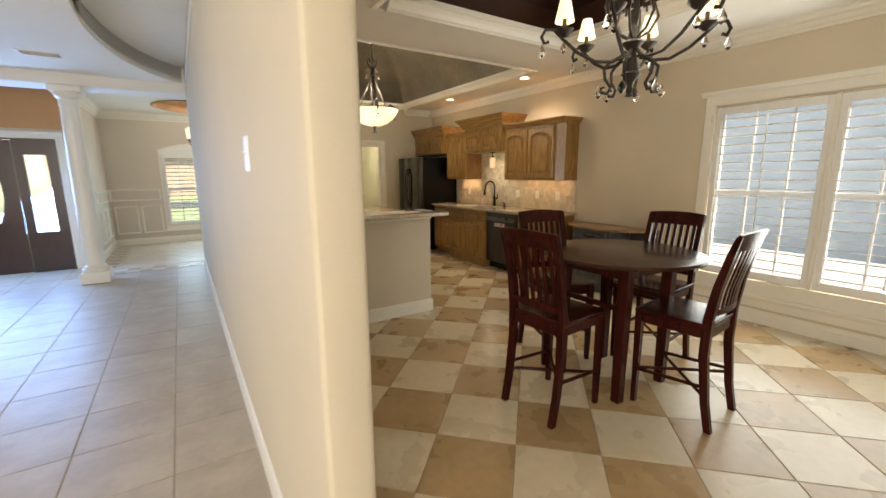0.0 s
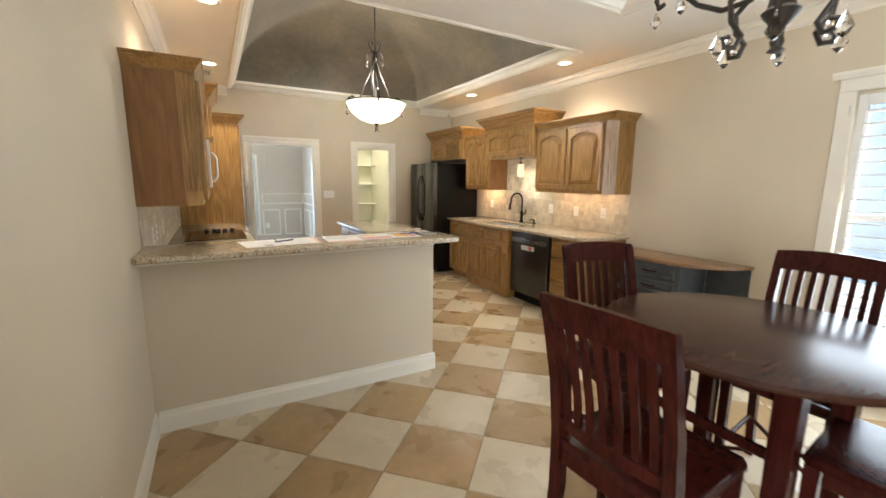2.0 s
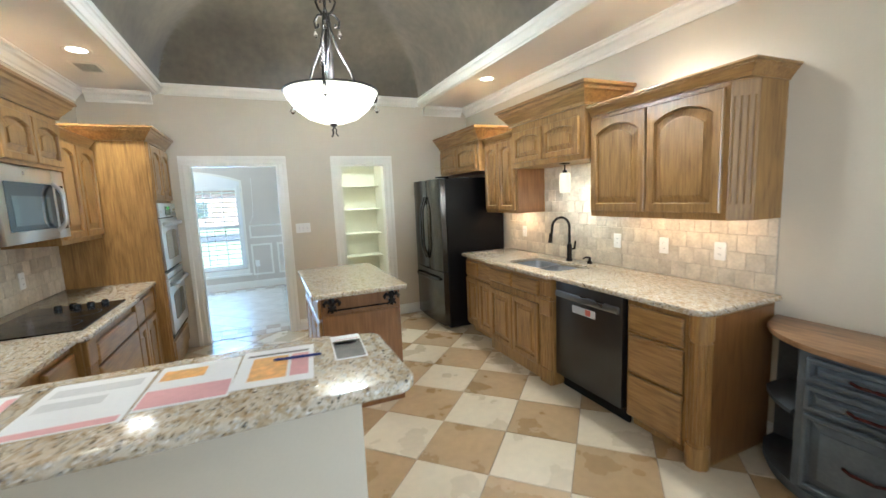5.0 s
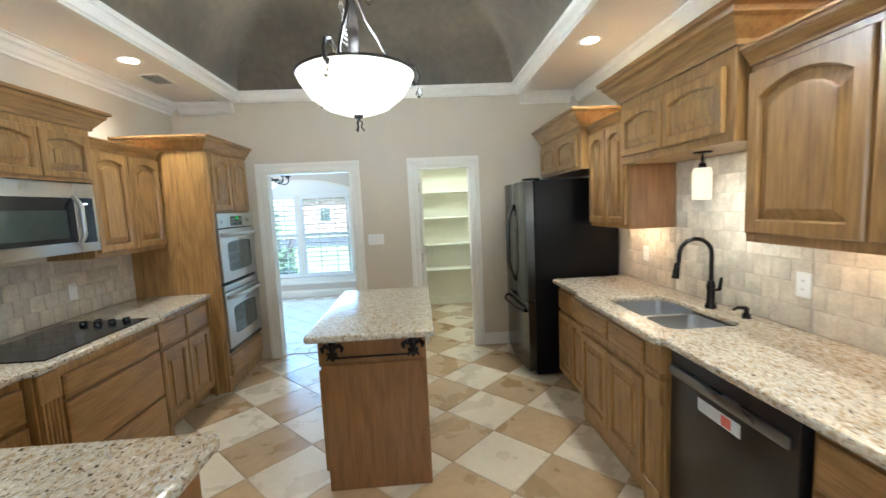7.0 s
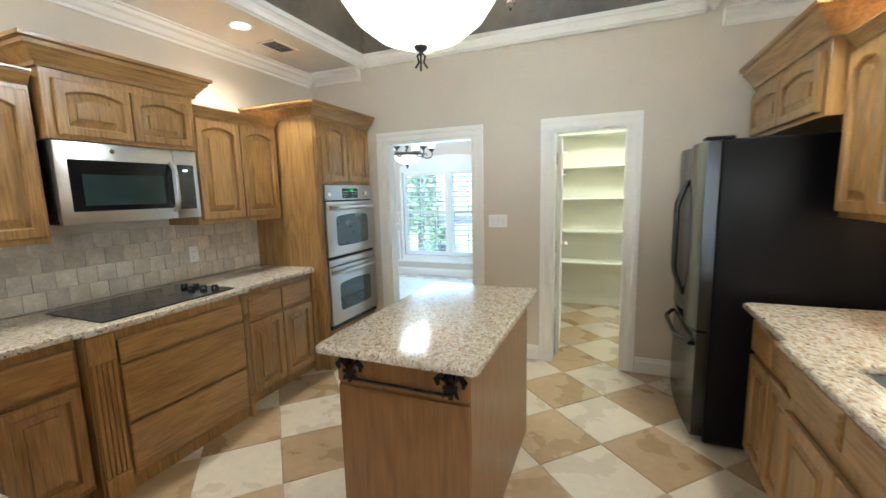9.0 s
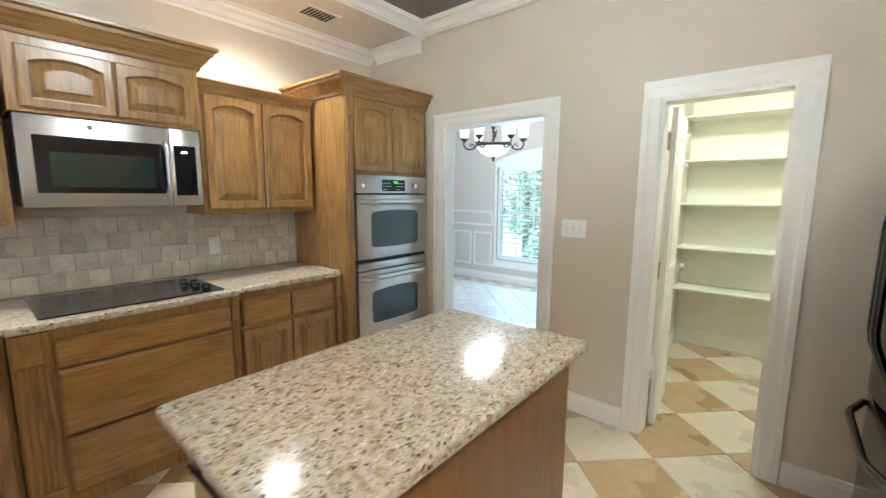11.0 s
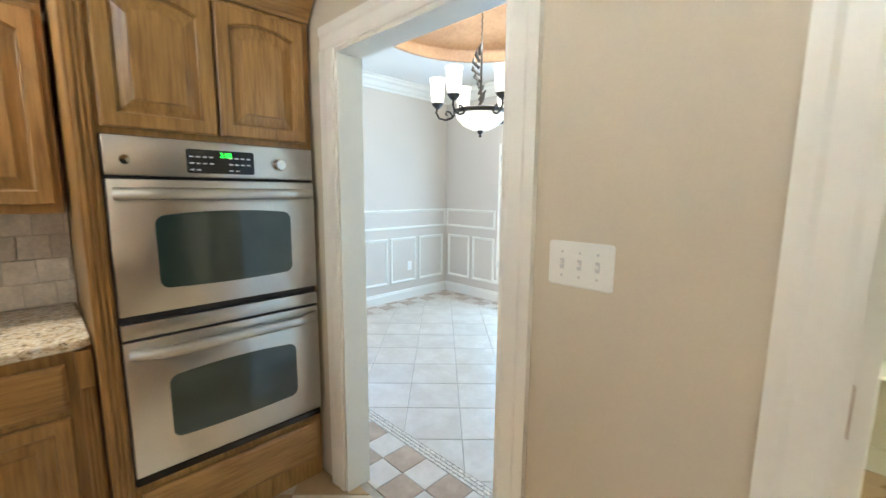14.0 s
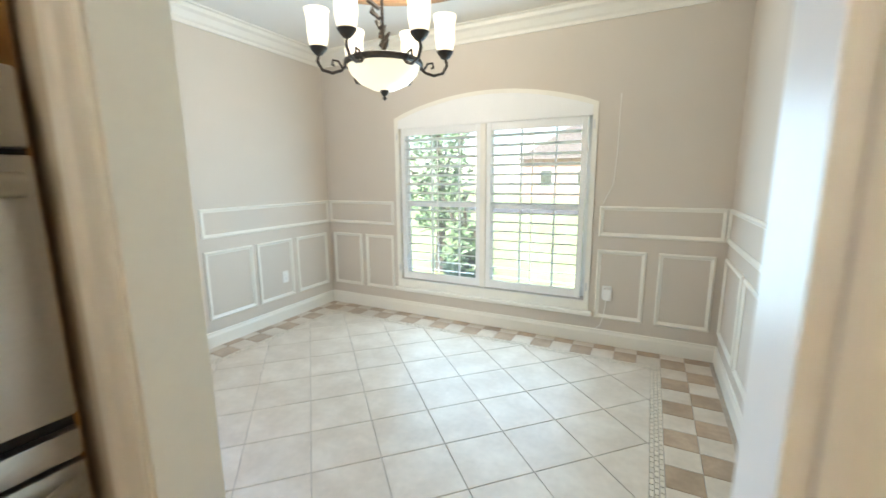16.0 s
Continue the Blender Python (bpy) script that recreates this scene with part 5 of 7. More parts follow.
# ---- breakfast nook furniture ----
TC = (2.34, 1.29)
tb = thing("round_table", "dark brown round counter-height table with square legs", "table", (*TC, 0))
part("tabletop", lathe(bmesh.new(), [(0, 0.895), (0.505, 0.895), (0.525, 0.902), (0.532, 0.914), (0.525, 0.926), (0.508, 0.930), (0, 0.930)], (TC[0] + 0.04, TC[1] + 0.01, 0), 72), M_TABLE, tb, smooth=True)
for sx in (-1, 1):
    for sy in (-1, 1):
        x, y = TC[0] + sx * 0.245, TC[1] + sy * 0.235
        bm = bmesh.new()
        extrude(bm, [(-0.036, -0.036), (0.036, -0.036), (0.036, 0.036), (-0.036, 0.036)], lambda a, b, w: (x + a * (1 if w > 0.3 else 0.82), y + b * (1 if w > 0.3 else 0.82), w), 0, 0.8945)
        bmesh.ops.bevel(bm, geom=bm.edges[:], offset=0.004, segments=1, affect="EDGES")
        part("leg", bm, M_CHERRY, tb)
for sy in (-1, 1):
    y = TC[1] + sy * 0.235
    part("apron", B(TC[0] - 0.208, TC[0] + 0.208, y - 0.011, y + 0.011, 0.81, 0.894, bevel=0.002), M_CHERRY, tb)
for sx in (-1, 1):
    x = TC[0] + sx * 0.245
    part("apron", B(x - 0.011, x + 0.011, TC[1] - 0.198, TC[1] + 0.198, 0.81, 0.894, bevel=0.002), M_CHERRY, tb)
    part("stretcher", B(x - 0.012, x + 0.012, TC[1] - 0.198, TC[1] + 0.198, 0.60, 0.635, bevel=0.003), M_CHERRY, tb)


def strip(pts, wx, wy):
    """A bar of rectangular section along points of the side view (y, z) at x 0, with sizes that may taper."""
    bm = bmesh.new()
    rows = []
    for k, (x, y, z) in enumerate(pts):
        a = wx[k] if isinstance(wx, list) else wx
        b = wy[k] if isinstance(wy, list) else wy
        rows.append([bm.verts.new((x + sx * a / 2, y + sy * b / 2, z)) for sx, sy in ((-1, -1), (1, -1), (1, 1), (-1, 1))])
    for p, q in zip(rows, rows[1:]):
        for k in range(4):
            bm.faces.new((p[k], p[(k + 1) % 4], q[(k + 1) % 4], q[k]))
    bm.faces.new(rows[0][::-1]), bm.faces.new(rows[-1])
    return bm


def dining_chair(label):
    """A slat-back counter chair that faces +y, its seat over the origin."""
    ch = thing("dining_chair", label, "chair", (0, 0, 0), "chairs round the table")
    W, D, SH = 0.42, 0.42, 0.60
    seat = slab([(-W / 2, -D / 2), (W / 2, -D / 2), (W / 2 + 0.012, D / 2 - 0.03), (W / 2 - 0.01, D / 2), (-W / 2 + 0.01, D / 2), (-W / 2 - 0.012, D / 2 - 0.03)], SH - 0.028, SH, bevel=0.009)
    part("seat", seat, M_CHERRY, ch, smooth=True)
    for s in (-1, 1):
        x = s * (W / 2 - 0.022)
        back = [(x, -D / 2 - 0.045, 0.0), (x, -D / 2 - 0.012, 0.16), (x, -D / 2 + 0.018, 0.42), (x, -D / 2 + 0.016, 0.62), (x, -D / 2 - 0.010, 0.80), (x, -D / 2 - 0.055, 0.98), (x, -D / 2 - 0.085, 1.075)]
        part("back_leg", strip(back, 0.036, [0.036, 0.040, 0.046, 0.048, 0.042, 0.036, 0.030]), M_CHERRY, ch)
        part("front_leg", strip([(x, D / 2 - 0.030, 0), (x, D / 2 - 0.030, 0.30), (x, D / 2 - 0.028, SH - 0.029)], [0.028, 0.036, 0.042], [0.028, 0.036, 0.042]), M_CHERRY, ch)
        part("side_rail", B(x - 0.010, x + 0.010, -D / 2 + 0.045, D / 2 - 0.052, SH - 0.085, SH - 0.029, bevel=0.003), M_CHERRY, ch)
        part("side_stretcher", sweep(bmesh.new(), [(x, -D / 2 + 0.01, 0.245), (x, D / 2 - 0.045, 0.215)], 0.011, 8), M_CHERRY, ch)
    part("front_rail", B(-W / 2 + 0.045, W / 2 - 0.045, D / 2 - 0.040, D / 2 - 0.020, SH - 0.085, SH - 0.029, bevel=0.003), M_CHERRY, ch)
    part("rear_rail", B(-W / 2 + 0.042, W / 2 - 0.042, -D / 2 + 0.006, -D / 2 + 0.028, SH - 0.09, SH - 0.029, bevel=0.003), M_CHERRY, ch)
    for a, b in (((-1, -1), (1, 1)), ((1, -1), (-1, 1))):
        x0, x1 = a[0] * (W / 2 - 0.035), b[0] * (W / 2 - 0.035)
        z0 = 0.20 if a[0] < 0 else 0.222
        part("cross_stretcher", sweep(bmesh.new(), [(x0, -D / 2 + 0.02, z0), (x1, D / 2 - 0.045, z0)], 0.010, 8), M_CHERRY, ch)

    def bowed(z0, z1, y0, y1, th):
        bm = bmesh.new()
        n = 12
        rows = []
        for k in range(n + 1):
            x = (-W / 2 + 0.004) + (W - 0.008) * k / n
            bow = -0.028 * (1 - (2 * k / n - 1) ** 2)
            lift = 0.012 * (1 - (2 * k / n - 1) ** 2)
            rows.append([bm.verts.new(p) for p in ((x, y0 + bow - th / 2, z0), (x, y0 + bow + th / 2, z0), (x, y1 + bow + th / 2 * 0.8, z1 + lift), (x, y1 + bow - th / 2 * 0.8, z1 + lift))])
        for p, q in zip(rows, rows[1:]):
            for k in range(4):
                bm.faces.new((p[k], p[(k + 1) % 4], q[(k + 1) % 4], q[k]))
        bm.faces.new(rows[0][::-1]), bm.faces.new(rows[-1])
        return bm

    part("top_rail", bowed(1.00, 1.085, -D / 2 - 0.062, -D / 2 - 0.09, 0.026), M_CHERRY, ch, smooth=True)
    part("lower_rail", bowed(0.645, 0.675, -D / 2 + 0.012, -D / 2 + 0.008, 0.020), M_CHERRY, ch, smooth=True)
    for k in range(7):
        f = (k + 1) / 8
        x = -W / 2 + 0.018 + (W - 0.036) * f
        bow = -0.028 * (1 - (2 * f - 1) ** 2)
        part("slat", strip([(x, -D / 2 + 0.010 + bow, 0.665), (x, -D / 2 - 0.005 + bow, 0.78), (x, -D / 2 - 0.035 + bow, 0.90), (x, -D / 2 - 0.064 + bow, 1.01)], 0.024, 0.010), M_CHERRY, ch)
    return ch


chair = dining_chair("dark cherry wood slat-back chair drawn up to the table")
for o in chair.children:
    o.data.transform(Matrix.Diagonal((1, 1, 1.052, 1)))
CHAIR_AT = [(1.775, 1.302, -86), (2.405, 0.845, 5), (2.86, 1.312, 95), (2.325, 1.80, 162)]
for k, (x, y, a) in enumerate(CHAIR_AT):
    if k:
        copy_thing(chair, pose(x, y, 0, 0, 0, a))
chair.matrix_basis = pose(CHAIR_AT[0][0], CHAIR_AT[0][1], 0, 0, 0, CHAIR_AT[0][2])

# curved desk with open end shelves
dk = thing("console_desk", "grey painted console with wood top and rounded open shelves", "console", (4.3, 2.8, 0))
Y0D, Y1D = 2.19, 3.40


def bow_outline(inset, n=22, y0=Y0D, y1=Y1D):
    pts = [(4.465, y0 + inset), (4.465, y1 - inset)]
    cy = (Y0D + Y1D) / 2
    for k in range(n + 1):
        y = (y1 - inset) + (y0 - y1 + 2 * inset) * k / n
        f = (y - cy) / ((Y1D - Y0D) / 2)
        d = 0.455 * max(0.0, 1 - abs(f) ** 2.6) ** 0.55
        pts.append((min(4.463, 4.465 - max(0.02, d - inset)), y))
    return pts


part("top", slab(bow_outline(0), 0.775, 0.805, bevel=0.006, seg=2), M_DESKTOP, dk, "worn brown wood top", smooth=True)
part("bottom_shelf", slab(bow_outline(0.02), 0.06, 0.085), M_DESK, dk)
part("plinth", slab(bow_outline(0.06), 0.0, 0.06), M_DESK, dk)
part("body", B(4.06, 4.46, 2.56, 3.10, 0.086, 0.774, bevel=0.003), M_DESK, dk)
for ya, yb in ((Y0D + 0.02, 2.558), (3.102, Y1D - 0.02)):
    part("shelf", slab(bow_outline(0.03, 14, ya, yb), 0.42, 0.44), M_DESK, dk)
    part("back", B(4.462, 4.47, ya, yb, 0.086, 0.774), M_DESK, dk)
for k, (z0, z1) in enumerate(((0.64, 0.75), (0.50, 0.62), (0.11, 0.48))):
    d = part("drawer" if k < 2 else "door", raised_panel(lambda a, b, e: (4.0595 - e, a, b), 2.60, 3.06, z0, z1, rail=0.025), M_DESK, dk)
    part("pull", sweep(bmesh.new(), [(4.034, 2.76, (z0 + z1) / 2), (4.022, 2.79, (z0 + z1) / 2 - 0.006), (4.022, 2.87, (z0 + z1) / 2 - 0.006), (4.034, 2.90, (z0 + z1) / 2)], 0.007, 8), M_CHERRY, d, "dark red-brown pull")

# ---- hanging lights ----


def drop(bm, c, h=0.06, r=0.018):
    """A faceted crystal drop hung from c."""
    return lathe(bm, [(0, 0), (0.003, -0.006), (0.004, -h * 0.22), (r * 0.55, -h * 0.42), (r, -h * 0.68), (r * 0.55, -h * 0.88), (0, -h)], c, 8)


def arc(f, n):
    return [f(k / n) for k in range(n + 1)]


PX, PY = 2.36, 5.39
pd = thing("pendant_light", "iron pendant light with a lit alabaster bowl over the island", "pendant light", (PX, PY, 3.66))
part("bowl", lathe(bmesh.new(), [(0.0, 2.155), (0.09, 2.160), (0.19, 2.195), (0.28, 2.265), (0.335, 2.345), (0.350, 2.384)], (PX, PY, 0), 48), M_ALABASTER, pd, "glowing cream alabaster bowl", smooth=True)
part("rim", lathe(bmesh.new(), [(0.350, 2.384), (0.358, 2.388), (0.358, 2.396), (0.345, 2.396)], (PX, PY, 0), 48, closed=True), M_IRON, pd)
part("column", lathe(bmesh.new(), [(0, 2.39), (0.045, 2.40), (0.05, 2.45), (0.03, 2.50), (0.034, 2.62), (0.030, 2.72), (0.018, 2.85), (0.014, 2.98), (0, 3.0)], (PX, PY, 0), 16), M_IRON, pd, smooth=True)
part("rod", sweep(bmesh.new(), [(PX, PY, 2.98), (PX, PY, 3.64)], 0.008, 8), M_IRON, pd)
part("canopy", lathe(bmesh.new(), [(0, 3.60), (0.02, 3.60), (0.06, 3.635), (0.065, 3.66), (0, 3.66)], (PX, PY, 0), 20), M_IRON, pd, smooth=True)
fb = bmesh.new()
lathe(fb, [(0, 2.155), (0.03, 2.153), (0.026, 2.14), (0.010, 2.13), (0, 2.128)], (PX, PY, 0), 14)
for k in range(3):
    a = 2 * math.pi * k / 3
    sweep(fb, [(PX, PY, 2.13), (PX + 0.02 * math.cos(a), PY + 0.02 * math.sin(a), 2.11), (PX + 0.012 * math.cos(a), PY + 0.012 * math.sin(a), 2.085), (PX + 0.03 * math.cos(a), PY + 0.03 * math.sin(a), 2.06)], 0.005, 6)
part("finial", fb, M_IRON, pd, smooth=True)
for k in range(3):
    a = 2 * math.pi * k / 3 + 0.25
    ca, sa = math.cos(a), math.sin(a)
    R = lambda r, z: (PX + r * ca, PY + r * sa, z)
    part("arm", sweep(bmesh.new(), [R(0.02, 2.97), R(0.03, 2.86), R(0.075, 2.72), R(0.15, 2.60), R(0.20, 2.50), R(0.215, 2.40), R(0.25, 2.385), R(0.30, 2.40)], 0.009, 8), M_IRON, pd, smooth=True)
    part("upper_scroll", sweep(bmesh.new(), [R(0.02, 2.95), R(0.06, 3.00), R(0.085, 3.06), R(0.06, 3.095), R(0.035, 3.07), R(0.045, 3.045)], 0.009, 8), M_IRON, pd, smooth=True)
    part("lower_scroll", sweep(bmesh.new(), [R(0.02, 2.96), R(0.07, 2.965), R(0.11, 2.925), R(0.10, 2.875), R(0.07, 2.88), R(0.075, 2.90)], 0.009, 8), M_IRON, pd, smooth=True)
    part("rim_scroll", sweep(bmesh.new(), [R(0.24, 2.39), R(0.265, 2.455), R(0.315, 2.487), R(0.37, 2.467), R(0.395, 2.41), R(0.385, 2.36), R(0.362, 2.352), R(0.357, 2.372)], 0.011, 8), M_IRON, pd, smooth=True)
    part("crystal", drop(bmesh.new(), R(0.105, 2.87), 0.07), M_CRYSTAL, pd)
    part("crystal", drop(bmesh.new(), R(0.388, 2.352), 0.085, 0.022), M_CRYSTAL, pd)
leaf = bmesh.new()
for k in range(7):
    z = 2.55 + k * 0.03
    sweep(leaf, [(PX - 0.04, PY - 0.02, z), (PX - 0.075 + 0.004 * k, PY - 0.05, z + 0.03)], [0.016, 0.003], 6)
part("leaf_ornament", leaf, M_IRON, pd, smooth=True)

sp = thing("mini_pendant", "small lit glass pendant under the cabinet above the sink", "pendant light", (4.2, 4.90, 1.80))
part("shade", lathe(bmesh.new(), [(0.0, 1.548), (0.043, 1.548), (0.046, 1.58), (0.046, 1.695), (0.040, 1.715), (0, 1.715)], (4.2, 4.90, 0), 20), M_SINKSHADE, sp, smooth=True)
part("cap", lathe(bmesh.new(), [(0, 1.715), (0.022, 1.715), (0.017, 1.738), (0.006, 1.745), (0.006, 1.785), (0.045, 1.79), (0.045, 1.799), (0, 1.799)], (4.2, 4.90, 0), 16), M_BRONZE, sp, smooth=True)

DCX, DCY = 0.445, 8.98
dc = thing("dining_chandelier", "iron chandelier with six lit glass cups and a bowl", "chandelier", (DCX, DCY, 3.2))
part("bowl", lathe(bmesh.new(), [(0.0, 1.925), (0.07, 1.932), (0.14, 1.965), (0.19, 2.015), (0.21, 2.06), (0.20, 2.06), (0.13, 1.975), (0.0, 1.935)], (DCX, DCY, 0), 40), M_BOWL, dc, "glowing alabaster bowl", smooth=True)
part("rim", lathe(bmesh.new(), [(0.212, 2.050), (0.228, 2.058), (0.225, 2.080), (0.205, 2.090), (0.195, 2.075)], (DCX, DCY, 0), 40, closed=True), M_IRON, dc, smooth=True)
part("finial", lathe(bmesh.new(), [(0, 1.928), (0.026, 1.926), (0.020, 1.905), (0.008, 1.895), (0.014, 1.88), (0, 1.868)], (DCX, DCY, 0), 12), M_IRON, dc, smooth=True)
part("stem", sweep(bmesh.new(), [(DCX, DCY, 2.06), (DCX, DCY, 2.58)], 0.009, 8), M_IRON, dc)
part("chain", sweep(bmesh.new(), [(DCX + (0.006 if k % 2 else -0.006), DCY, 2.58 + 0.025 * k) for k in range(26)], 0.005, 6), M_IRON, dc)
part("canopy", lathe(bmesh.new(), [(0, 3.20), (0.03, 3.20), (0.065, 3.245), (0.07, 3.27), (0, 3.27)], (DCX, DCY, 0), 16), M_IRON, dc)
lf = bmesh.new()
for k in range(9):
    a = k * 0.7
    z = 2.12 + k * 0.05
    sweep(lf, [(DCX - 0.02, DCY, z), (DCX - 0.035 + 0.05 * math.cos(a), DCY + 0.04 * math.sin(a), z + 0.05), (DCX - 0.02 + 0.06 * math.cos(a), DCY + 0.05 * math.sin(a), z + 0.08)], [0.012, 0.016, 0.003], 6)
part("leaf_ornament", lf, M_IRON, dc, smooth=True)
for k in range(6):
    a = 2 * math.pi * k / 6 + 0.62
    ca, sa = math.cos(a), math.sin(a)
    R = lambda r, z: (DCX + r * ca, DCY + r * sa, z)
    arm = part("arm", sweep(bmesh.new(), [R(0.20, 2.07), R(0.24, 2.03), R(0.29, 2.015), R(0.345, 2.03), R(0.37, 2.075), R(0.36, 2.115)], 0.009, 8), M_IRON, dc, smooth=True)
    part("scroll", sweep(bmesh.new(), [R(0.23, 2.04), R(0.255, 2.08), R(0.285, 2.085), R(0.29, 2.06), R(0.275, 2.055)], 0.007, 6), M_IRON, dc, smooth=True)
    part("cup", lathe(bmesh.new(), [(0, 2.105), (0.02, 2.11), (0.042, 2.135), (0.050, 2.15), (0, 2.15)], (DCX + 0.36 * ca, DCY + 0.36 * sa, 0), 16), M_IRON, dc, smooth=True)
    part("glass_shade", lathe(bmesh.new(), [(0.030, 2.151), (0.050, 2.17), (0.058, 2.22), (0.058, 2.29), (0.068, 2.345), (0.064, 2.345), (0.053, 2.29), (0.052, 2.22), (0.030, 2.156)], (DCX + 0.36 * ca, DCY + 0.36 * sa, 0), 20), M_SHADE, dc, "lit frosted glass cup", smooth=True)

NCX, NCY = 2.505, 1.40
nc = thing("nook_chandelier", "dark iron scroll chandelier with crystals and lit fabric shades", "chandelier", (NCX, NCY, 3.1))
part("column", lathe(bmesh.new(), [(0, 1.965), (0.030, 1.975), (0.018, 1.99), (0.024, 2.01), (0.016, 2.035), (0.022, 2.06), (0.055, 2.10), (0.062, 2.115), (0.045, 2.13), (0.035, 2.20), (0.026, 2.26), (0.05, 2.29), (0.07, 2.31), (0.04, 2.33), (0.02, 2.42), (0.03, 2.52), (0.016, 2.62), (0, 2.64)], (NCX, NCY, 0), 20), M_IRON, nc, smooth=True)
part("rod", sweep(bmesh.new(), [(NCX, NCY, 2.62), (NCX, NCY, 3.08)], 0.010, 8), M_IRON, nc)
part("canopy", lathe(bmesh.new(), [(0, 3.03), (0.03, 3.03), (0.07, 3.08), (0.075, 3.099), (0, 3.099)], (NCX, NCY, 0), 16), M_IRON, nc, smooth=True)
for k in range(6):
    a = 2 * math.pi * k / 6 + 0.35
    ca, sa = math.cos(a), math.sin(a)
    R = lambda r, z: (NCX + r * ca, NCY + r * sa, z)
    part("arm", sweep(bmesh.new(), [R(0.04, 2.26), R(0.12, 2.20), R(0.24, 2.205), R(0.36, 2.27), R(0.46, 2.36), R(0.52, 2.42), R(0.575, 2.42), R(0.60, 2.375), R(0.58, 2.335), R(0.55, 2.345)], 0.0115, 8), M_IRON, nc, smooth=True)
    part("lower_scroll", sweep(bmesh.new(), [R(0.05, 2.22), R(0.12, 2.21), R(0.175, 2.16), R(0.165, 2.09), R(0.125, 2.035), R(0.145, 1.995), R(0.185, 2.0), R(0.19, 2.03), R(0.165, 2.035)], 0.011, 8), M_IRON, nc, smooth=True)
    part("upper_scroll", sweep(bmesh.new(), [R(0.03, 2.34), R(0.10, 2.38), R(0.15, 2.47), R(0.12, 2.55), R(0.07, 2.54), R(0.075, 2.50)], 0.009, 8), M_IRON, nc, smooth=True)
    part("crystal", drop(bmesh.new(), R(0.595, 2.345), 0.105, 0.027), M_CRYSTAL, nc)
    part("crystal", drop(bmesh.new(), R(0.205, 2.065), 0.105, 0.028), M_CRYSTAL, nc)
    part("crystal_ball", lathe(bmesh.new(), [(0, -0.014), (0.010, -0.010), (0.014, 0), (0.010, 0.010), (0, 0.014)], R(0.165, 2.018), 10), M_CRYSTAL, nc, smooth=True)
    cx, cy = NCX + 0.45 * ca, NCY + 0.45 * sa
    part("cup", lathe(bmesh.new(), [(0, 2.365), (0.02, 2.37), (0.055, 2.40), (0.062, 2.415), (0.03, 2.415), (0.014, 2.42), (0.014, 2.50), (0, 2.50)], (cx, cy, 0), 16), M_IRON, nc, smooth=True)
    part("shade", lathe(bmesh.new(), [(0.065, 2.465), (0.035, 2.60), (0.032, 2.60), (0.062, 2.465)], (cx, cy, 0), 24, closed=True), M_FABRIC, nc, "lit cream fabric shade", smooth=True)
    part("crystal", drop(bmesh.new(), (cx, cy, 2.36), 0.10, 0.024), M_CRYSTAL, nc)

# ---- windows with shutters ----


def louver(P, u0, u1, v, half=0.036, t=0.0038, tilt=0.10):
    """One shutter blade with rounded edges, along u, by P(u, v, d)."""
    prof = [(-half, 0), (-half * 0.8, t), (0, t * 1.3), (half * 0.8, t), (half, 0), (half * 0.8, -t), (0, -t * 1.3), (-half * 0.8, -t)]
    c, s = math.cos(tilt), math.sin(tilt)
    return extrude(bmesh.new(), prof, lambda a, b, w: P(w, v + a * s + b * c, a * c - b * s), u0, u1)


def shutter(P, u0, u1, v0, v1, label, tilt=0.10):
    sh = thing("shutter", label, "shutter", P((u0 + u1) / 2, v0, 0), "plantation shutters")
    st = 0.045

    def bar(a, b, c, d):
        bm = bmesh.new()
        vs = [bm.verts.new(P(x, y, z)) for z in (-0.014, 0.014) for x, y in ((a, c), (b, c), (b, d), (a, d))]
        for f in ((0, 1, 2, 3), (4, 5, 6, 7), (0, 1, 5, 4), (1, 2, 6, 5), (2, 3, 7, 6), (3, 0, 4, 7)):
            bm.faces.new([vs[i] for i in f])
        bmesh.ops.bevel(bm, geom=bm.edges[:], offset=0.003, segments=1, affect="EDGES")
        return bm

    for a, b in ((u0, u0 + st), (u1 - st, u1)):
        part("stile", bar(a, b, v0, v1), M_SHUTTER, sh)
    for c, d in ((v0, v0 + 0.07), (v1 - 0.07, v1)):
        part("rail", bar(u0 + st + 0.001, u1 - st - 0.001, c, d), M_SHUTTER, sh)
    n = int((v1 - v0 - 0.15) / 0.083)
    for k in range(n):
        v = v0 + 0.07 + (v1 - v0 - 0.14) * (k + 0.5) / n
        part("louver", louver(P, u0 + st + 0.002, u1 - st - 0.002, v, tilt=tilt), M_SHUTTER, sh)
    um = (u0 + u1) / 2
    part("tilt_rod", sweep(bmesh.new(), [P(um, v0 + 0.10, 0.048), P(um, v1 - 0.10, 0.048)], 0.006, 6), M_SHUTTER, sh)
    return sh


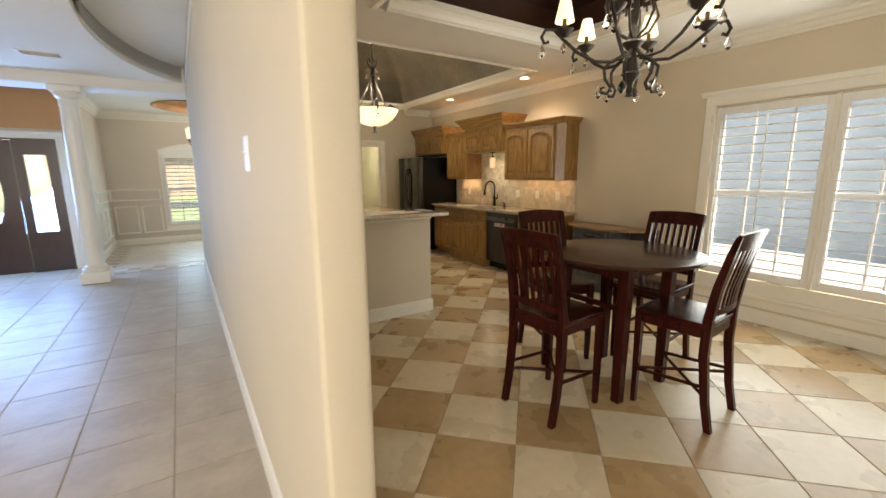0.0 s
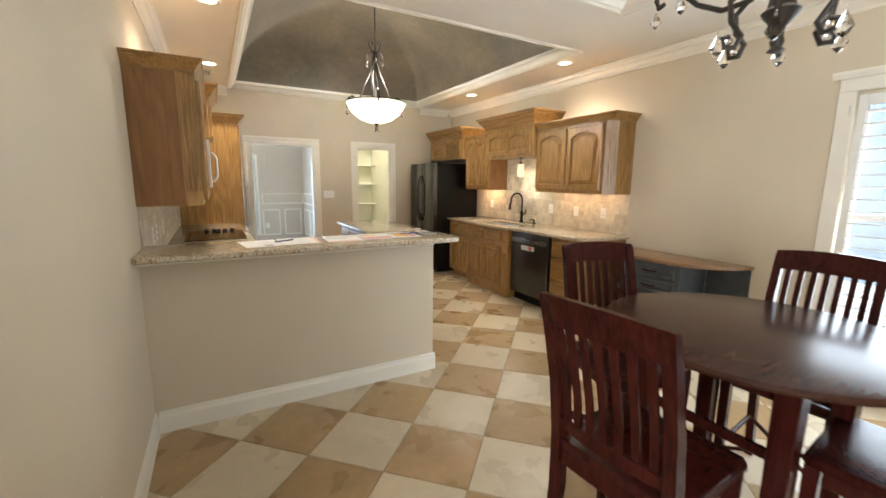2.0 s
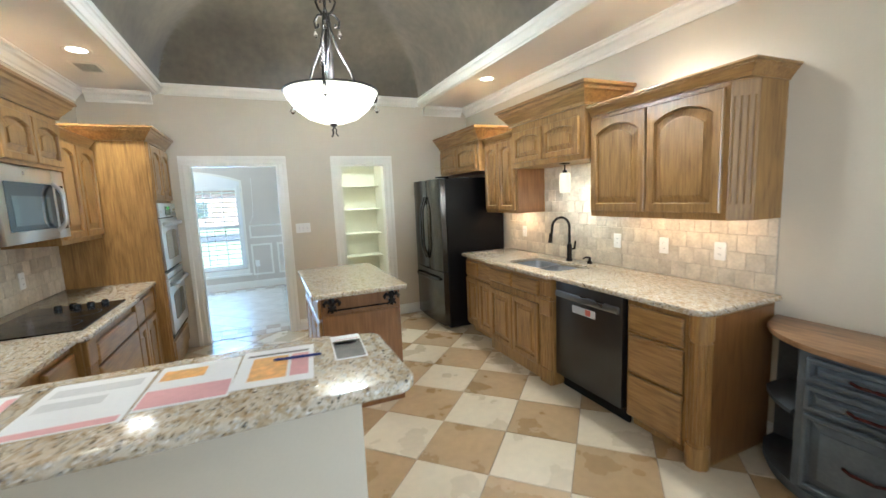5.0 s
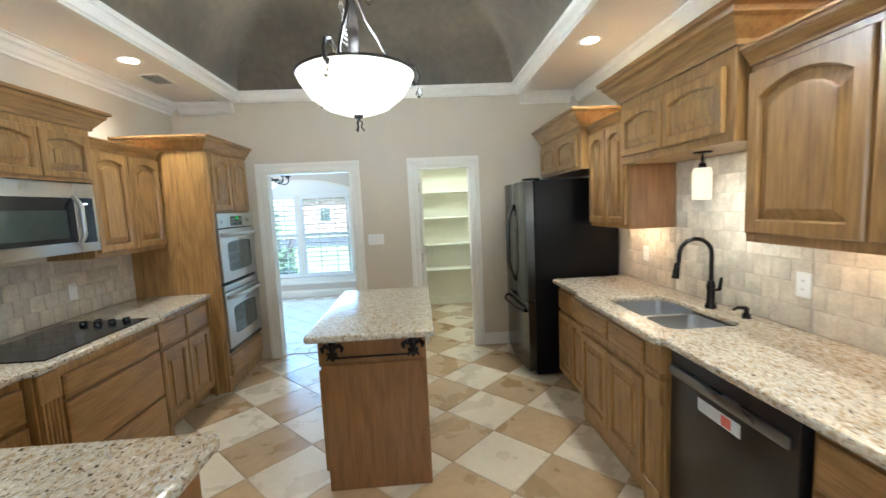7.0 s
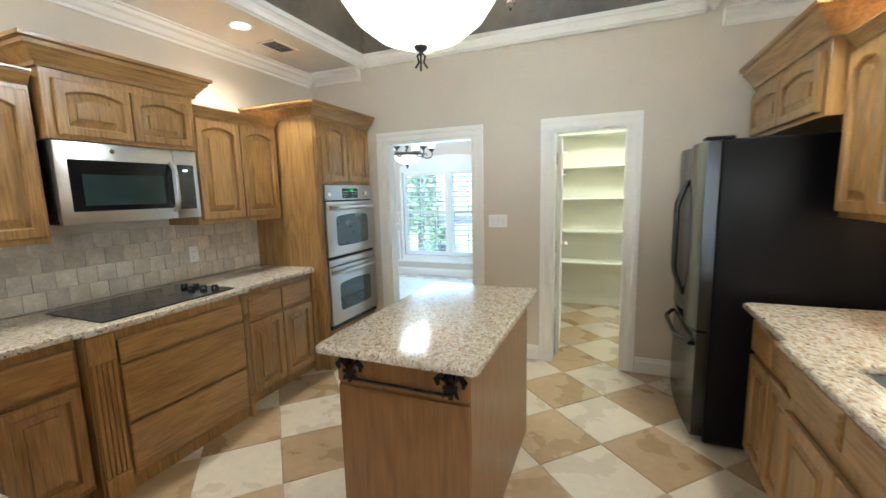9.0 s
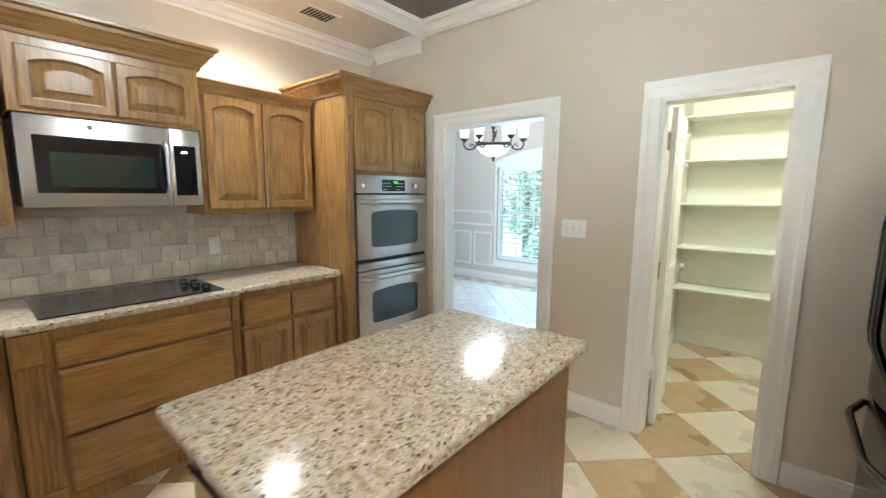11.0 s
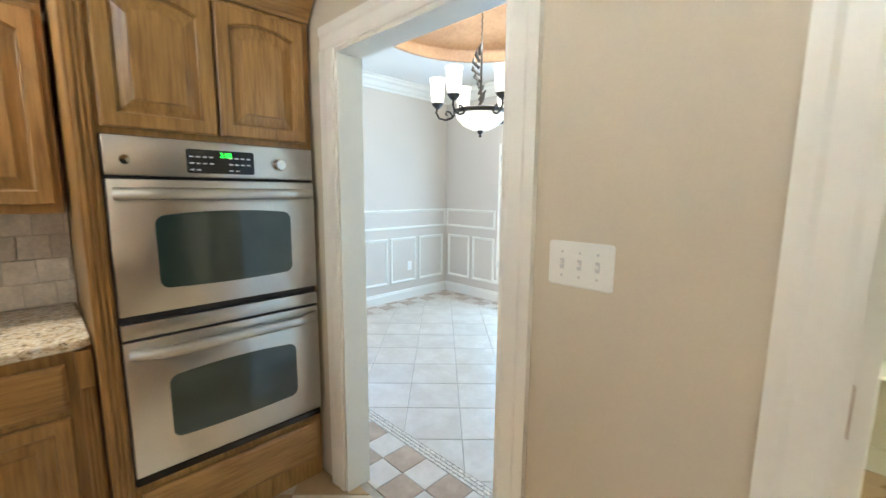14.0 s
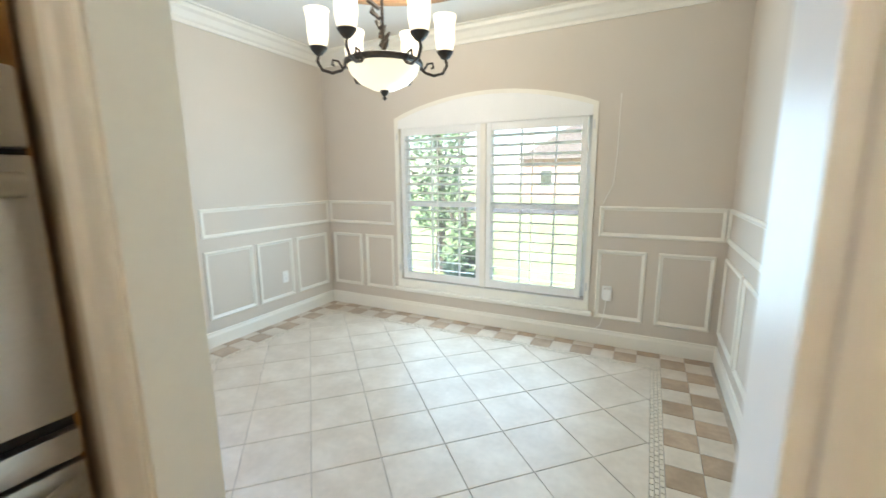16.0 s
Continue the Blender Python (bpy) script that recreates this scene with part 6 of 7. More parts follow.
def sash(P, u0, u1, v0, v1, win, cols=3, rows=4):
    """Window frame, glazing bars and panes behind a shutter."""
    def bar(a, b, c, d, t=0.02):
        bm = bmesh.new()
        vs = [bm.verts.new(P(x, y, z)) for z in (-0.125, -0.125 + t) for x, y in ((a, c), (b, c), (b, d), (a, d))]
        for f in ((0, 1, 2, 3), (4, 5, 6, 7), (0, 1, 5, 4), (1, 2, 6, 5), (2, 3, 7, 6), (3, 0, 4, 7)):
            bm.faces.new([vs[i] for i in f])
        return bm

    for r in ((u0, u0 + 0.045, v0, v1), (u1 - 0.045, u1, v0, v1), (u0 + 0.046, u1 - 0.046, v0, v0 + 0.05), (u0 + 0.046, u1 - 0.046, v1 - 0.045, v1), (u0 + 0.046, u1 - 0.046, (v0 + v1) / 2 - 0.022, (v0 + v1) / 2 + 0.022)):
        part("window_frame", bar(*r, t=0.03), M_SHUTTER, win)
    for k in range(1, cols):
        x = u0 + (u1 - u0) * k / cols
        part("glazing_bar", bar(x - 0.009, x + 0.009, v0 + 0.05, v1 - 0.045, 0.012), M_SHUTTER, win)
    bm = bmesh.new()
    bm.faces.new([bm.verts.new(P(x, y, -0.119)) for x, y in ((u0, v0), (u1, v0), (u1, v1), (u0, v1))])
    pane = part("pane", bm, M_GLASS, win)
    pane.visible_shadow = False
    # added sheet outside the pane: puts haze over the outdoor view
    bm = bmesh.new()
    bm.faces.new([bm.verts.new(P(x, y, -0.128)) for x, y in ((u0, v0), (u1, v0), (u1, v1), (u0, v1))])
    part("insect_screen", bm, M_HAZE, win, "thin grey sheet added to haze the window view").visible_shadow = False


PNW = lambda u, v, d: (EX + 0.015 - d, u, v)
win1 = thing("window_1", "", "", (4.55, 0.82, 0.42), kind="structure")
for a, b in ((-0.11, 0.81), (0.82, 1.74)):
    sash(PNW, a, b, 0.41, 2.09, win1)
shutter(PNW, 0.835, 1.725, 0.425, 2.085, "white plantation shutter with open louvers in the nook window")
shutter(PNW, -0.085, 0.795, 0.425, 2.085, "white plantation shutter with open louvers in the nook window")
bm = B(EX - 0.02, EX - 0.001, -0.21, -0.10, 0.285, 2.11, bevel=0.004)
box(bm, EX - 0.02, EX - 0.001, 1.735, 1.83, 0.285, 2.11, bevel=0.004)
box(bm, EX - 0.018, EX - 0.001, -0.099, 1.734, 0.285, 0.418, bevel=0.003)
box(bm, EX - 0.018, EX - 0.001, 0.797, 0.833, 0.42, 2.09, bevel=0.003)
box(bm, EX - 0.02, EX - 0.001, -0.21, 1.83, 2.111, 2.20, bevel=0.004)
extrude(bm, [(0, 0), (0.03, 0.0), (0.05, 0.03), (0.052, 0.045), (0, 0.045)], lambda a, b, w: (EX - 0.001 - a, w, 2.20 + b), -0.25, 1.87)
box(bm, EX - 0.055, EX - 0.001, -0.24, 1.86, 0.258, 0.284, bevel=0.006)
extrude(bm, [(0, 0), (0.012, 0), (0.016, 0.07), (0.034, 0.09), (0.036, 0.098), (0, 0.098)], lambda a, b, w: (EX - 0.001 - a, w, 0.158 + b), -0.21, 1.83)
part("window_sill", bm, M_TRIM, win1)
for y in (1.765,):
    for z in (1.95, 0.55):
        part("hinge", B(EX - 0.024, EX - 0.0201, y - 0.012, y - 0.004, z, z + 0.07), M_STICKER, win1)

PDW = lambda u, v, d: (u, DY1 + 0.012 - d, v)
win2 = thing("window_2", "", "", (0.49, 10.55, 0.37), kind="structure")
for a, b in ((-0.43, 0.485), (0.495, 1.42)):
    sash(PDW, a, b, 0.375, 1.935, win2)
shutter(PDW, -0.405, 0.455, 0.385, 1.905, "white plantation shutter with open louvers in the dining window", 0.24)
shutter(PDW, 0.512, 1.385, 0.385, 1.905, "white plantation shutter with open louvers in the dining window", 0.24)
bm = bmesh.new()
n = 20
top = [(-0.43 + 1.85 * k / n, 1.985 + 0.165 * (1 - (2 * k / n - 1) ** 2)) for k in range(n + 1)]
extrude(bm, [(-0.43, 1.906), (1.42, 1.906)] + top[::-1], lambda a, b, w: (a, w, b), DY1 - 0.012, DY1 - 0.001)
part("arch_panel", bm, M_SHUTTER, win2)
fr = bmesh.new()
inner = [(-0.43, 0.37), (-0.43, 1.985)] + top[1:-1] + [(1.42, 1.985), (1.42, 0.37)]
outer = [(-0.47, 0.37), (-0.47, 2.005)] + [(x * 1.0 + (0.02 if x > 0.5 else -0.02) * abs(2 * (k + 1) / n - 1), z + 0.035) for k, (x, z) in enumerate(top[1:-1])] + [(1.46, 2.005), (1.46, 0.37)]
for i in range(len(inner) - 1):
    vs = [fr.verts.new((p[0], y, p[1])) for y in (DY1 - 0.018, DY1 - 0.001) for p in (inner[i], inner[i + 1], outer[i + 1], outer[i])]
    for f in ((0, 1, 2, 3), (4, 5, 6, 7), (0, 1, 5, 4), (2, 3, 7, 6)):
        fr.faces.new([vs[j] for j in f])
bmesh.ops.remove_doubles(fr, verts=fr.verts, dist=1e-5)
box(fr, -0.47, 1.46, DY1 - 0.018, DY1 - 0.001, 0.285, 0.369)
box(fr, -0.50, 1.49, DY1 - 0.045, DY1 - 0.001, 0.245, 0.284, bevel=0.006)
box(fr, 0.457, 0.51, DY1 - 0.016, DY1 + 0.01, 0.38, 1.905, bevel=0.003)
part("window_frame", fr, M_TRIM, win2)
for x in (-0.445, 1.43):
    for z in (1.80, 0.46):
        part("hinge", B(x, x + 0.012, DY1 - 0.023, DY1 - 0.0185, z, z + 0.07), M_STICKER, win2)
cord = thing("cable", "thin white cable hanging from the wall to the outlet", "cable", (1.6, 10.46, 0.2))
part("wire", sweep(bmesh.new(), [(1.62, 10.464, 2.05), (1.615, 10.464, 1.6), (1.60, 10.464, 1.36), (1.53, 10.464, 1.20)], 0.003, 5), M_PLASTIC, cord)
part("wire", sweep(bmesh.new(), [(1.60, 10.445, 0.40), (1.585, 10.44, 0.25), (1.56, 10.43, 0.17), (1.53, 10.44, 0.145)], 0.003, 5), M_PLASTIC, cord)
part("adapter", B(1.575, 1.64, 10.425, 10.462, 0.40, 0.50, bevel=0.006), M_PLASTIC, cord)

# ---- pantry shelves and door ----
for n, z in enumerate((0.607, 0.998, 1.409, 1.80, 2.19)):
    s = thing("pantry_shelf", "cream painted pantry shelf on the back wall", "shelf", (3.07, 9.1, z), "pantry shelves")
    part("board", B(2.502, 3.648, 9.0, 9.288, z - 0.02, z, bevel=0.003), M_PANTRY, s)
    part("cleat", B(2.502, 3.648, 9.272, 9.288, z - 0.06, z - 0.0205), M_PANTRY, s)
pdoor = thing("door_1", "", "", (2.70, 7.40, 0), kind="structure")
leafm = B(0.0, 0.035, 0.0, 0.55, 0.01, 1.985, bevel=0.002)
ob = part("leaf", leafm, M_TRIM, pdoor)
dpose = Matrix.Translation((0.012, 0.0, 0)) @ pose(0, 0, 0, 0, 0, 5)
ob.matrix_parent_inverse = Matrix.Identity(4)
ob.matrix_basis = dpose
for z0, z1 in ((0.20, 0.85), (1.0, 1.85)):
    q = part("panel", raised_panel(lambda a, b, d: (0.0355 + d, a, b), 0.07, 0.48, z0, z1, rail=0.03, thick=0.006), M_TRIM, ob)
kn = part("knob", sweep(bmesh.new(), [(0.035, 0.49, 0.98), (0.06, 0.49, 0.98), (0.075, 0.49, 0.98), (0.095, 0.49, 0.98)], [0.010, 0.010, 0.027, 0.020], 12), M_CHROME, ob, smooth=True)
for z in (1.66, 1.86):
    part("hook", sweep(bmesh.new(), [(0.0365, 0.30, z + 0.03), (0.05, 0.30, z), (0.075, 0.30, z - 0.01), (0.08, 0.30, z + 0.012)], 0.005, 6), M_CHROME, ob, smooth=True)
for z in (0.22, 0.97, 1.74):
    part("hinge", B(2.7085, 2.716, 7.366, 7.412, z, z + 0.10, bevel=0.001), M_BRASS, pdoor, "dull brass hinge")

# ---- papers on the bar ----


def sheet(name, label, x, y, w, h, a, z, mat, marks=()):
    t = thing(name, label, "paper", (x, y, z))
    def q(u0, u1, v0, v1, d0, d1):
        bm = B(u0, u1, v0, v1, d0, d1)
        bmesh.ops.transform(bm, matrix=pose(x, y, z, 0, 0, a), verts=bm.verts)
        return bm
    part("sheet", q(-w / 2, w / 2, -h / 2, h / 2, 0, 0.0012), mat, t)
    for k, (u0, u1, v0, v1, m) in enumerate(marks):
        part("print", q(u0, u1, v0, v1, 0.0013, 0.0016), m, t)


Z = 1.0805
LINES = [(-0.08, 0.06, 0.09 - 0.018 * k, 0.094 - 0.018 * k, M_STICKER) for k in range(6)]
sheet("paper", "white printed sheet lying on the granite bar", 0.83, 3.315, 0.216, 0.28, 8, Z, M_PAPER, LINES + [(0.0, 0.05, -0.12, -0.09, M_PHOTO)])
sheet("paper", "white folder with a pink edge on the granite bar", 1.06, 3.32, 0.24, 0.29, 2, Z + 0.0018, M_PAPER, [(0.10, 0.12, -0.14, 0.12, M_PINK)])
sheet("brochure", "printed brochure with grey picture bands on the bar", 1.35, 3.33, 0.24, 0.30, -3, Z, M_PAPER, [(-0.10, 0.10, 0.06, 0.11, M_STICKER), (-0.10, 0.04, -0.02, 0.03, M_STICKER), (-0.11, 0.11, -0.145, -0.115, M_PINK)])
sheet("brochure", "white and pink brochure lying on the bar", 1.585, 3.34, 0.21, 0.28, -4, Z, M_PAPER, [(-0.10, 0.10, -0.13, -0.03, M_PINK), (-0.09, 0.02, 0.03, 0.10, M_ORNG)])
sheet("photo_sheet", "glossy photo flyer lying on the bar", 1.80, 3.345, 0.21, 0.28, -6, Z, M_PAPER, [(-0.09, 0.09, 0.085, 0.10, M_PHOTO), (-0.07, 0.03, -0.10, 0.07, M_ORNG), (0.04, 0.09, -0.10, 0.07, M_PINK)])
sheet("leaflet", "narrow leaflet with a dark picture on the bar", 2.02, 3.395, 0.098, 0.225, -4, Z, M_PAPER, [(-0.045, 0.045, -0.105, 0.055, M_PHOTO), (-0.03, 0.04, 0.066, 0.072, M_PINK), (-0.035, 0.035, 0.02, 0.045, M_STICKER)])
for x, y, a in ((0.97, 3.33, 28), (1.86, 3.36, -8)):
    pn = thing("pen", "blue ballpoint pen lying on papers", "pen", (x, y, Z), "pens")
    c, s = math.cos(radians(a)) * 0.07, math.sin(radians(a)) * 0.07
    part("barrel", sweep(bmesh.new(), [(x - c, y - s, Z + 0.0075), (x - c * 0.9, y - s * 0.9, Z + 0.0075), (x + c, y + s, Z + 0.0075)], [0.0015, 0.0042, 0.0042], 8), M_INK, pn)

# ---- hall: column and front door ----


def column(x, y, label):
    c = thing("column", label, "column", (x, y, 0), "hall columns")
    part("plinth", B(x - 0.16, x + 0.16, y - 0.16, y + 0.16, 0.0, 0.16, bevel=0.012), M_TRIM, c)
    part("base", lathe(bmesh.new(), [(0.15, 0.161), (0.155, 0.18), (0.15, 0.205), (0.125, 0.215), (0.13, 0.235), (0.115, 0.25)], (x, y, 0), 32), M_TRIM, c, smooth=True)
    part("shaft", lathe(bmesh.new(), [(0.112, 0.25), (0.110, 1.2), (0.100, 2.36)], (x, y, 0), 32), M_TRIM, c, smooth=True)
    part("capital", lathe(bmesh.new(), [(0.100, 2.36), (0.112, 2.37), (0.104, 2.39), (0.104, 2.44), (0.13, 2.46), (0.15, 2.50), (0.15, 2.52)], (x, y, 0), 32), M_TRIM, c, smooth=True)
    part("abacus", B(x - 0.165, x + 0.165, y - 0.165, y + 0.165, 2.521, 2.598, bevel=0.01), M_TRIM, c)


column(-1.25, 6.93, "cream painted round column on a square plinth in the hall")
fd = thing("door_2", "", "", (-2.4, 8.2, 0), kind="structure")
ov = [(-2.60 + 0.26 * math.cos(2 * math.pi * k / 32), 1.22 + 0.56 * math.sin(2 * math.pi * k / 32)) for k in range(32)]


def upright(outline, holes, y0, y1):
    bm = slab(outline, y0, y1, holes)
    bmesh.ops.transform(bm, matrix=Matrix(((1, 0, 0, 0), (0, 0, 1, 0), (0, 1, 0, 0), (0, 0, 0, 1))), verts=bm.verts)
    return bm


part("leaf", upright([(-3.06, 0.01), (-2.17, 0.01), (-2.17, 1.99), (-3.06, 1.99)], [ov], 8.18, 8.225), M_DOORWOOD, fd, "dark mahogany door leaf")
part("sidelight", upright([(-2.16, 0.0), (-1.665, 0.0), (-1.665, 2.015), (-2.16, 2.015)], [[(-2.05, 0.62), (-1.80, 0.62), (-1.80, 1.78), (-2.05, 1.78)]], 8.17, 8.23), M_DOORWOOD, fd)
part("head", B(-3.095, -2.165, 8.17, 8.23, 1.995, 2.018), M_DOORWOOD, fd)
gl = bmesh.new()
gl.faces.new([gl.verts.new(p) for p in ((-2.06, 8.20, 0.60), (-1.79, 8.20, 0.60), (-1.79, 8.20, 1.80), (-2.06, 8.20, 1.80))])
M_FROST = glassy("frosted_door_glass", (1, 1, 1), 0.35, 1.1)
g = part("pane", gl, M_FROST, fd)
g.visible_shadow = False
gl = bmesh.new()
gl.faces.new([gl.verts.new((x, 8.20, z)) for x, z in ov])
g = part("pane", gl, M_FROST, fd)
g.visible_shadow = False
casing("trim_casing_front_door", -3.10, -1.66, 2.02, 8.15, -1)

# ---- outside ----
solid("pavement_patio", B(4.64, 9.4, -4, 6, -0.3, -0.06), M_CONCRETE, kind="structure")
solid("road", B(-60, 60, 26, 33, -0.3, -0.285), M_ASPHALT, kind="structure")
solid("pavement_drive", B(3.5, 7.5, 12, 26, -0.3, -0.28), M_CONCRETE, kind="structure")


def house(name, label, x0, x1, y0, y1, h, rise, mat, south=True):
    hs = thing(name, label, "house", ((x0 + x1) / 2, (y0 + y1) / 2, -0.3))
    part("wall", B(x0, x1, y0, y1, -0.3, h), mat, hs)
    ym, e = (y0 + y1) / 2, 0.5
    bm = bmesh.new()
    vs = [bm.verts.new(p) for p in ((x0 - e, y0 - e, h), (x1 + e, y0 - e, h), (x1 + e, y1 + e, h), (x0 - e, y1 + e, h), (x0 + 3, ym, h + rise), (x1 - 3, ym, h + rise))]
    for f in ((0, 1, 5, 4), (1, 2, 5), (2, 3, 4, 5), (3, 0, 4), (3, 2, 1, 0)):
        bm.faces.new([vs[i] for i in f])
    part("roof", bm, M_ROOF, hs)
    if south:
        for x in (x0 + 2, x0 + 5, x1 - 5, x1 - 2):
            w = part("window", B(x - 0.6, x + 0.6, y0 - 0.05, y0 - 0.001, 0.6, 2.1), M_SHUTTER, hs)
            part("pane", B(x - 0.5, x + 0.5, y0 - 0.07, y0 - 0.051, 0.7, 2.0), M_OVENGLASS, w)
        xm = (x0 + x1) / 2
        part("porch_door", B(xm - 0.7, xm + 0.7, y0 - 0.06, y0 - 0.001, -0.25, 2.3), M_SHUTTER, hs)
    return hs


house("house", "red brick house with a dark roof across the street", -8, 12, 42, 52, 2.9, 3.2, M_BRICK)
M_STUCCO = material("pale_stucco", (0.44, 0.49, 0.55), 0.9, vary=0.05, scale=2, fine=60, bump=0.3)
house("neighbour_house", "pale neighbouring house wall beyond the patio", 10.5, 20, -14, 16, 4.2, 2.5, M_STUCCO, south=False)


def tree(name, label, x, y, h, r, n, seed, low=0.0):
    t = thing(name, label, "tree", (x, y, -0.3))
    rng = random.Random(seed)
    part("trunk", sweep(bmesh.new(), [(x, y, -0.3), (x + 0.03, y, h * 0.3), (x - 0.02, y + 0.03, h * 0.6), (x, y, h * 0.9)], [0.10, 0.08, 0.05, 0.015], 10), M_BARK, t, smooth=True)
    for k in range(6):
        a, z = rng.uniform(0, 6.28), h * rng.uniform(0.25, 0.7)
        part("limb", sweep(bmesh.new(), [(x, y, z), (x + r * 0.45 * math.cos(a), y + r * 0.45 * math.sin(a), z + 0.3), (x + r * 0.85 * math.cos(a), y + r * 0.85 * math.sin(a), z + 0.75)], [0.04, 0.025, 0.008], 6), M_BARK, t)
    vs, fs = [], []
    for k in range(n):
        a, zz = rng.uniform(0, 6.28), rng.random()
        rr = r * (0.25 + 0.75 * math.sqrt(rng.random())) * (1 - 0.65 * abs(zz - 0.4)) * (0.8 + 0.25 * math.sin(3 * a + 7 * zz))
        c = Vector((x + rr * math.cos(a), y + rr * math.sin(a), low + (h - low) * zz))
        u = Vector((rng.uniform(-1, 1), rng.uniform(-1, 1), rng.uniform(-0.6, 0.6))).normalized()
        v = u.orthogonal().normalized()
        s = rng.uniform(0.04, 0.075)
        b = len(vs)
        vs += [c - u * s, c + v * s * 0.45, c + u * s, c - v * s * 0.45]
        fs.append((b, b + 1, b + 2, b + 3))
    me = bpy.data.meshes.new("crown")
    me.from_pydata([tuple(p) for p in vs], [], fs)
    me.materials.append(M_LEAF)
    ob = new("crown", me)
    ob.parent = t
    ob.matrix_parent_inverse = Matrix.Translation(-t.location)
    tagged(ob, kind="stuff")


tree("tree", "leafy green tree outside the dining window", -1.55, 13.6, 3.4, 0.75, 3400, 3, 0.5)
tree("shrub", "low leafy shrub below the dining window", -0.75, 13.0, 0.7, 0.5, 1500, 5, -0.25)
tree("shrub", "low leafy shrub below the dining window", 1.9, 12.9, 0.6, 0.45, 1200, 6, -0.25)
tree("tree", "distant leafy street tree", 5.5, 36.0, 6.5, 2.4, 5000, 9, 1.8)

# ---- floor tiles ----
H = 0.3135
OX, OY = 1.572, 2.666
g = H - 0.0035
diamond = [(0, -g), (g, 0), (0, g), (-g, 0)]
full_mesh = {0: tile_mesh("floor_tile", diamond, M_DTILE), 1: tile_mesh("floor_tile", diamond, M_LTILE)}
for i in range(-6, 11):
    for j in range(-19, 24):
        if (i + j) % 2 == 0:
            continue
        cx, cy = OX + H * i, OY + H * j
        dark = i % 2
        for x0, x1, y0, y1 in ((0.147, 4.56, -2.8, 7.312), (2.45, 3.70, 7.314, 9.35)):
            poly = clip([(cx + a, cy + b) for a, b in diamond], x0, x1, y0, y1)
            if not poly:
                continue
            if len(poly) == 4 and abs(poly[0][1] - (cy - g)) < 1e-6 and all(x0 < p[0] < x1 and y0 < p[1] < y1 for p in poly):
                piece("floor_tile", full_mesh[dark], floor, (cx, cy, 0))
            else:
                area = abs(sum(p[0] * q[1] - q[0] * p[1] for p, q in zip(poly, poly[1:] + poly[:1]))) / 2
                if area > 0.002:
                    piece("floor_tile", tile_mesh("floor_tile", [(px - cx, py - cy) for px, py in poly], (M_DTILE, M_LTILE)[dark]), floor, (cx, cy, 0))

# hall tiles, square to the walls
T = 0.46
sq = T / 2 - 0.003
hall_mesh = tile_mesh("floor_tile", [(-sq, -sq), (sq, -sq), (sq, sq), (-sq, sq)], M_HTILE)
for i in range(8):
    for j in range(24):
        cx, cy = 0.143 - T / 2 - i * T, 8.06 - j * T
        if cx > -1.75 and cy + T / 2 > 7.28:
            if cy - T / 2 < 7.28 - 0.05:
                poly = clip([(cx - sq, cy - sq), (cx + sq, cy - sq), (cx + sq, cy + sq), (cx - sq, cy + sq)], -9, 9, -9, 7.277)
                piece("floor_tile", tile_mesh("floor_tile", [(px - cx, py - cy) for px, py in poly], M_HTILE), hall_floor, (cx, cy, 0))
            continue
        piece("floor_tile", hall_mesh, hall_floor, (cx, cy, 0))

# dining floor: diagonal field, mosaic line, chequered border
FX0, FX1, FY0, FY1 = -1.075, 1.962, 7.755, 10.128
h2 = 0.2445
g2 = h2 - 0.003
dia2 = [(0, -g2), (g2, 0), (0, g2), (-g2, 0)]
m2 = tile_mesh("floor_tile", dia2, M_FTILE)
for i in range(-12, 8):
    for j in range(-8, 8):
        if (i + j) % 2 == 0:
            continue
        cx, cy = 1.217 + h2 * i, 8.925 + h2 * j
        poly = clip([(cx + a, cy + b) for a, b in dia2], FX0, FX1, FY0, FY1)
        if not poly:
            continue
        if all(FX0 < p[0] < FX1 and FY0 < p[1] < FY1 for p in poly):
            piece("floor_tile", m2, dining_floor, (cx, cy, 0))
        else:
            area = abs(sum(p[0] * q[1] - q[0] * p[1] for p, q in zip(poly, poly[1:] + poly[:1]))) / 2
            if area > 0.001:
                piece("floor_tile", tile_mesh("floor_tile", [(px - cx, py - cy) for px, py in poly], M_FTILE), dining_floor, (cx, cy, 0))
MB = 0.068
BX0, BX1, BY0, BY1 = FX0 - MB, FX1 + MB, FY0 - MB, FY1 + MB
TB = 0.168
bs = TB / 2 - 0.002
border = [tile_mesh("border_tile", [(-bs, -bs), (bs, -bs), (bs, bs), (-bs, bs)], m) for m in (M_BTILE, M_FTILE)]
nx, ny = round((BX1 - BX0) / TB), round((BY1 - BY0) / TB)
for i in range(-2, nx + 3):
    for j in range(-2, ny + 2):
        if 0 <= i < nx and 0 <= j < ny:
            continue
        cx, cy = BX0 + (BX1 - BX0) * (i + 0.5) / nx, BY0 + (BY1 - BY0) * (j + 0.5) / ny
        if -1.5 < cx < 2.36 and 7.33 < cy < 10.5:
            piece("border_tile", border[(i + j) % 2], dining_floor, (cx, cy, 0))
vs, fs = [], []


def chip(x0, x1, y0, y1):
    b = len(vs)
    e = 0.0015
    vs.extend([(x0, y0, -0.005), (x1, y0, -0.005), (x1, y1, -0.005), (x0, y1, -0.005), (x0 + e, y0 + e, 0), (x1 - e, y0 + e, 0), (x1 - e, y1 - e, 0), (x0 + e, y1 - e, 0)])
    fs.extend([(b + 4, b + 5, b + 6, b + 7)] + [(b + k, b + (k + 1) % 4, b + 4 + (k + 1) % 4, b + 4 + k) for k in range(4)])


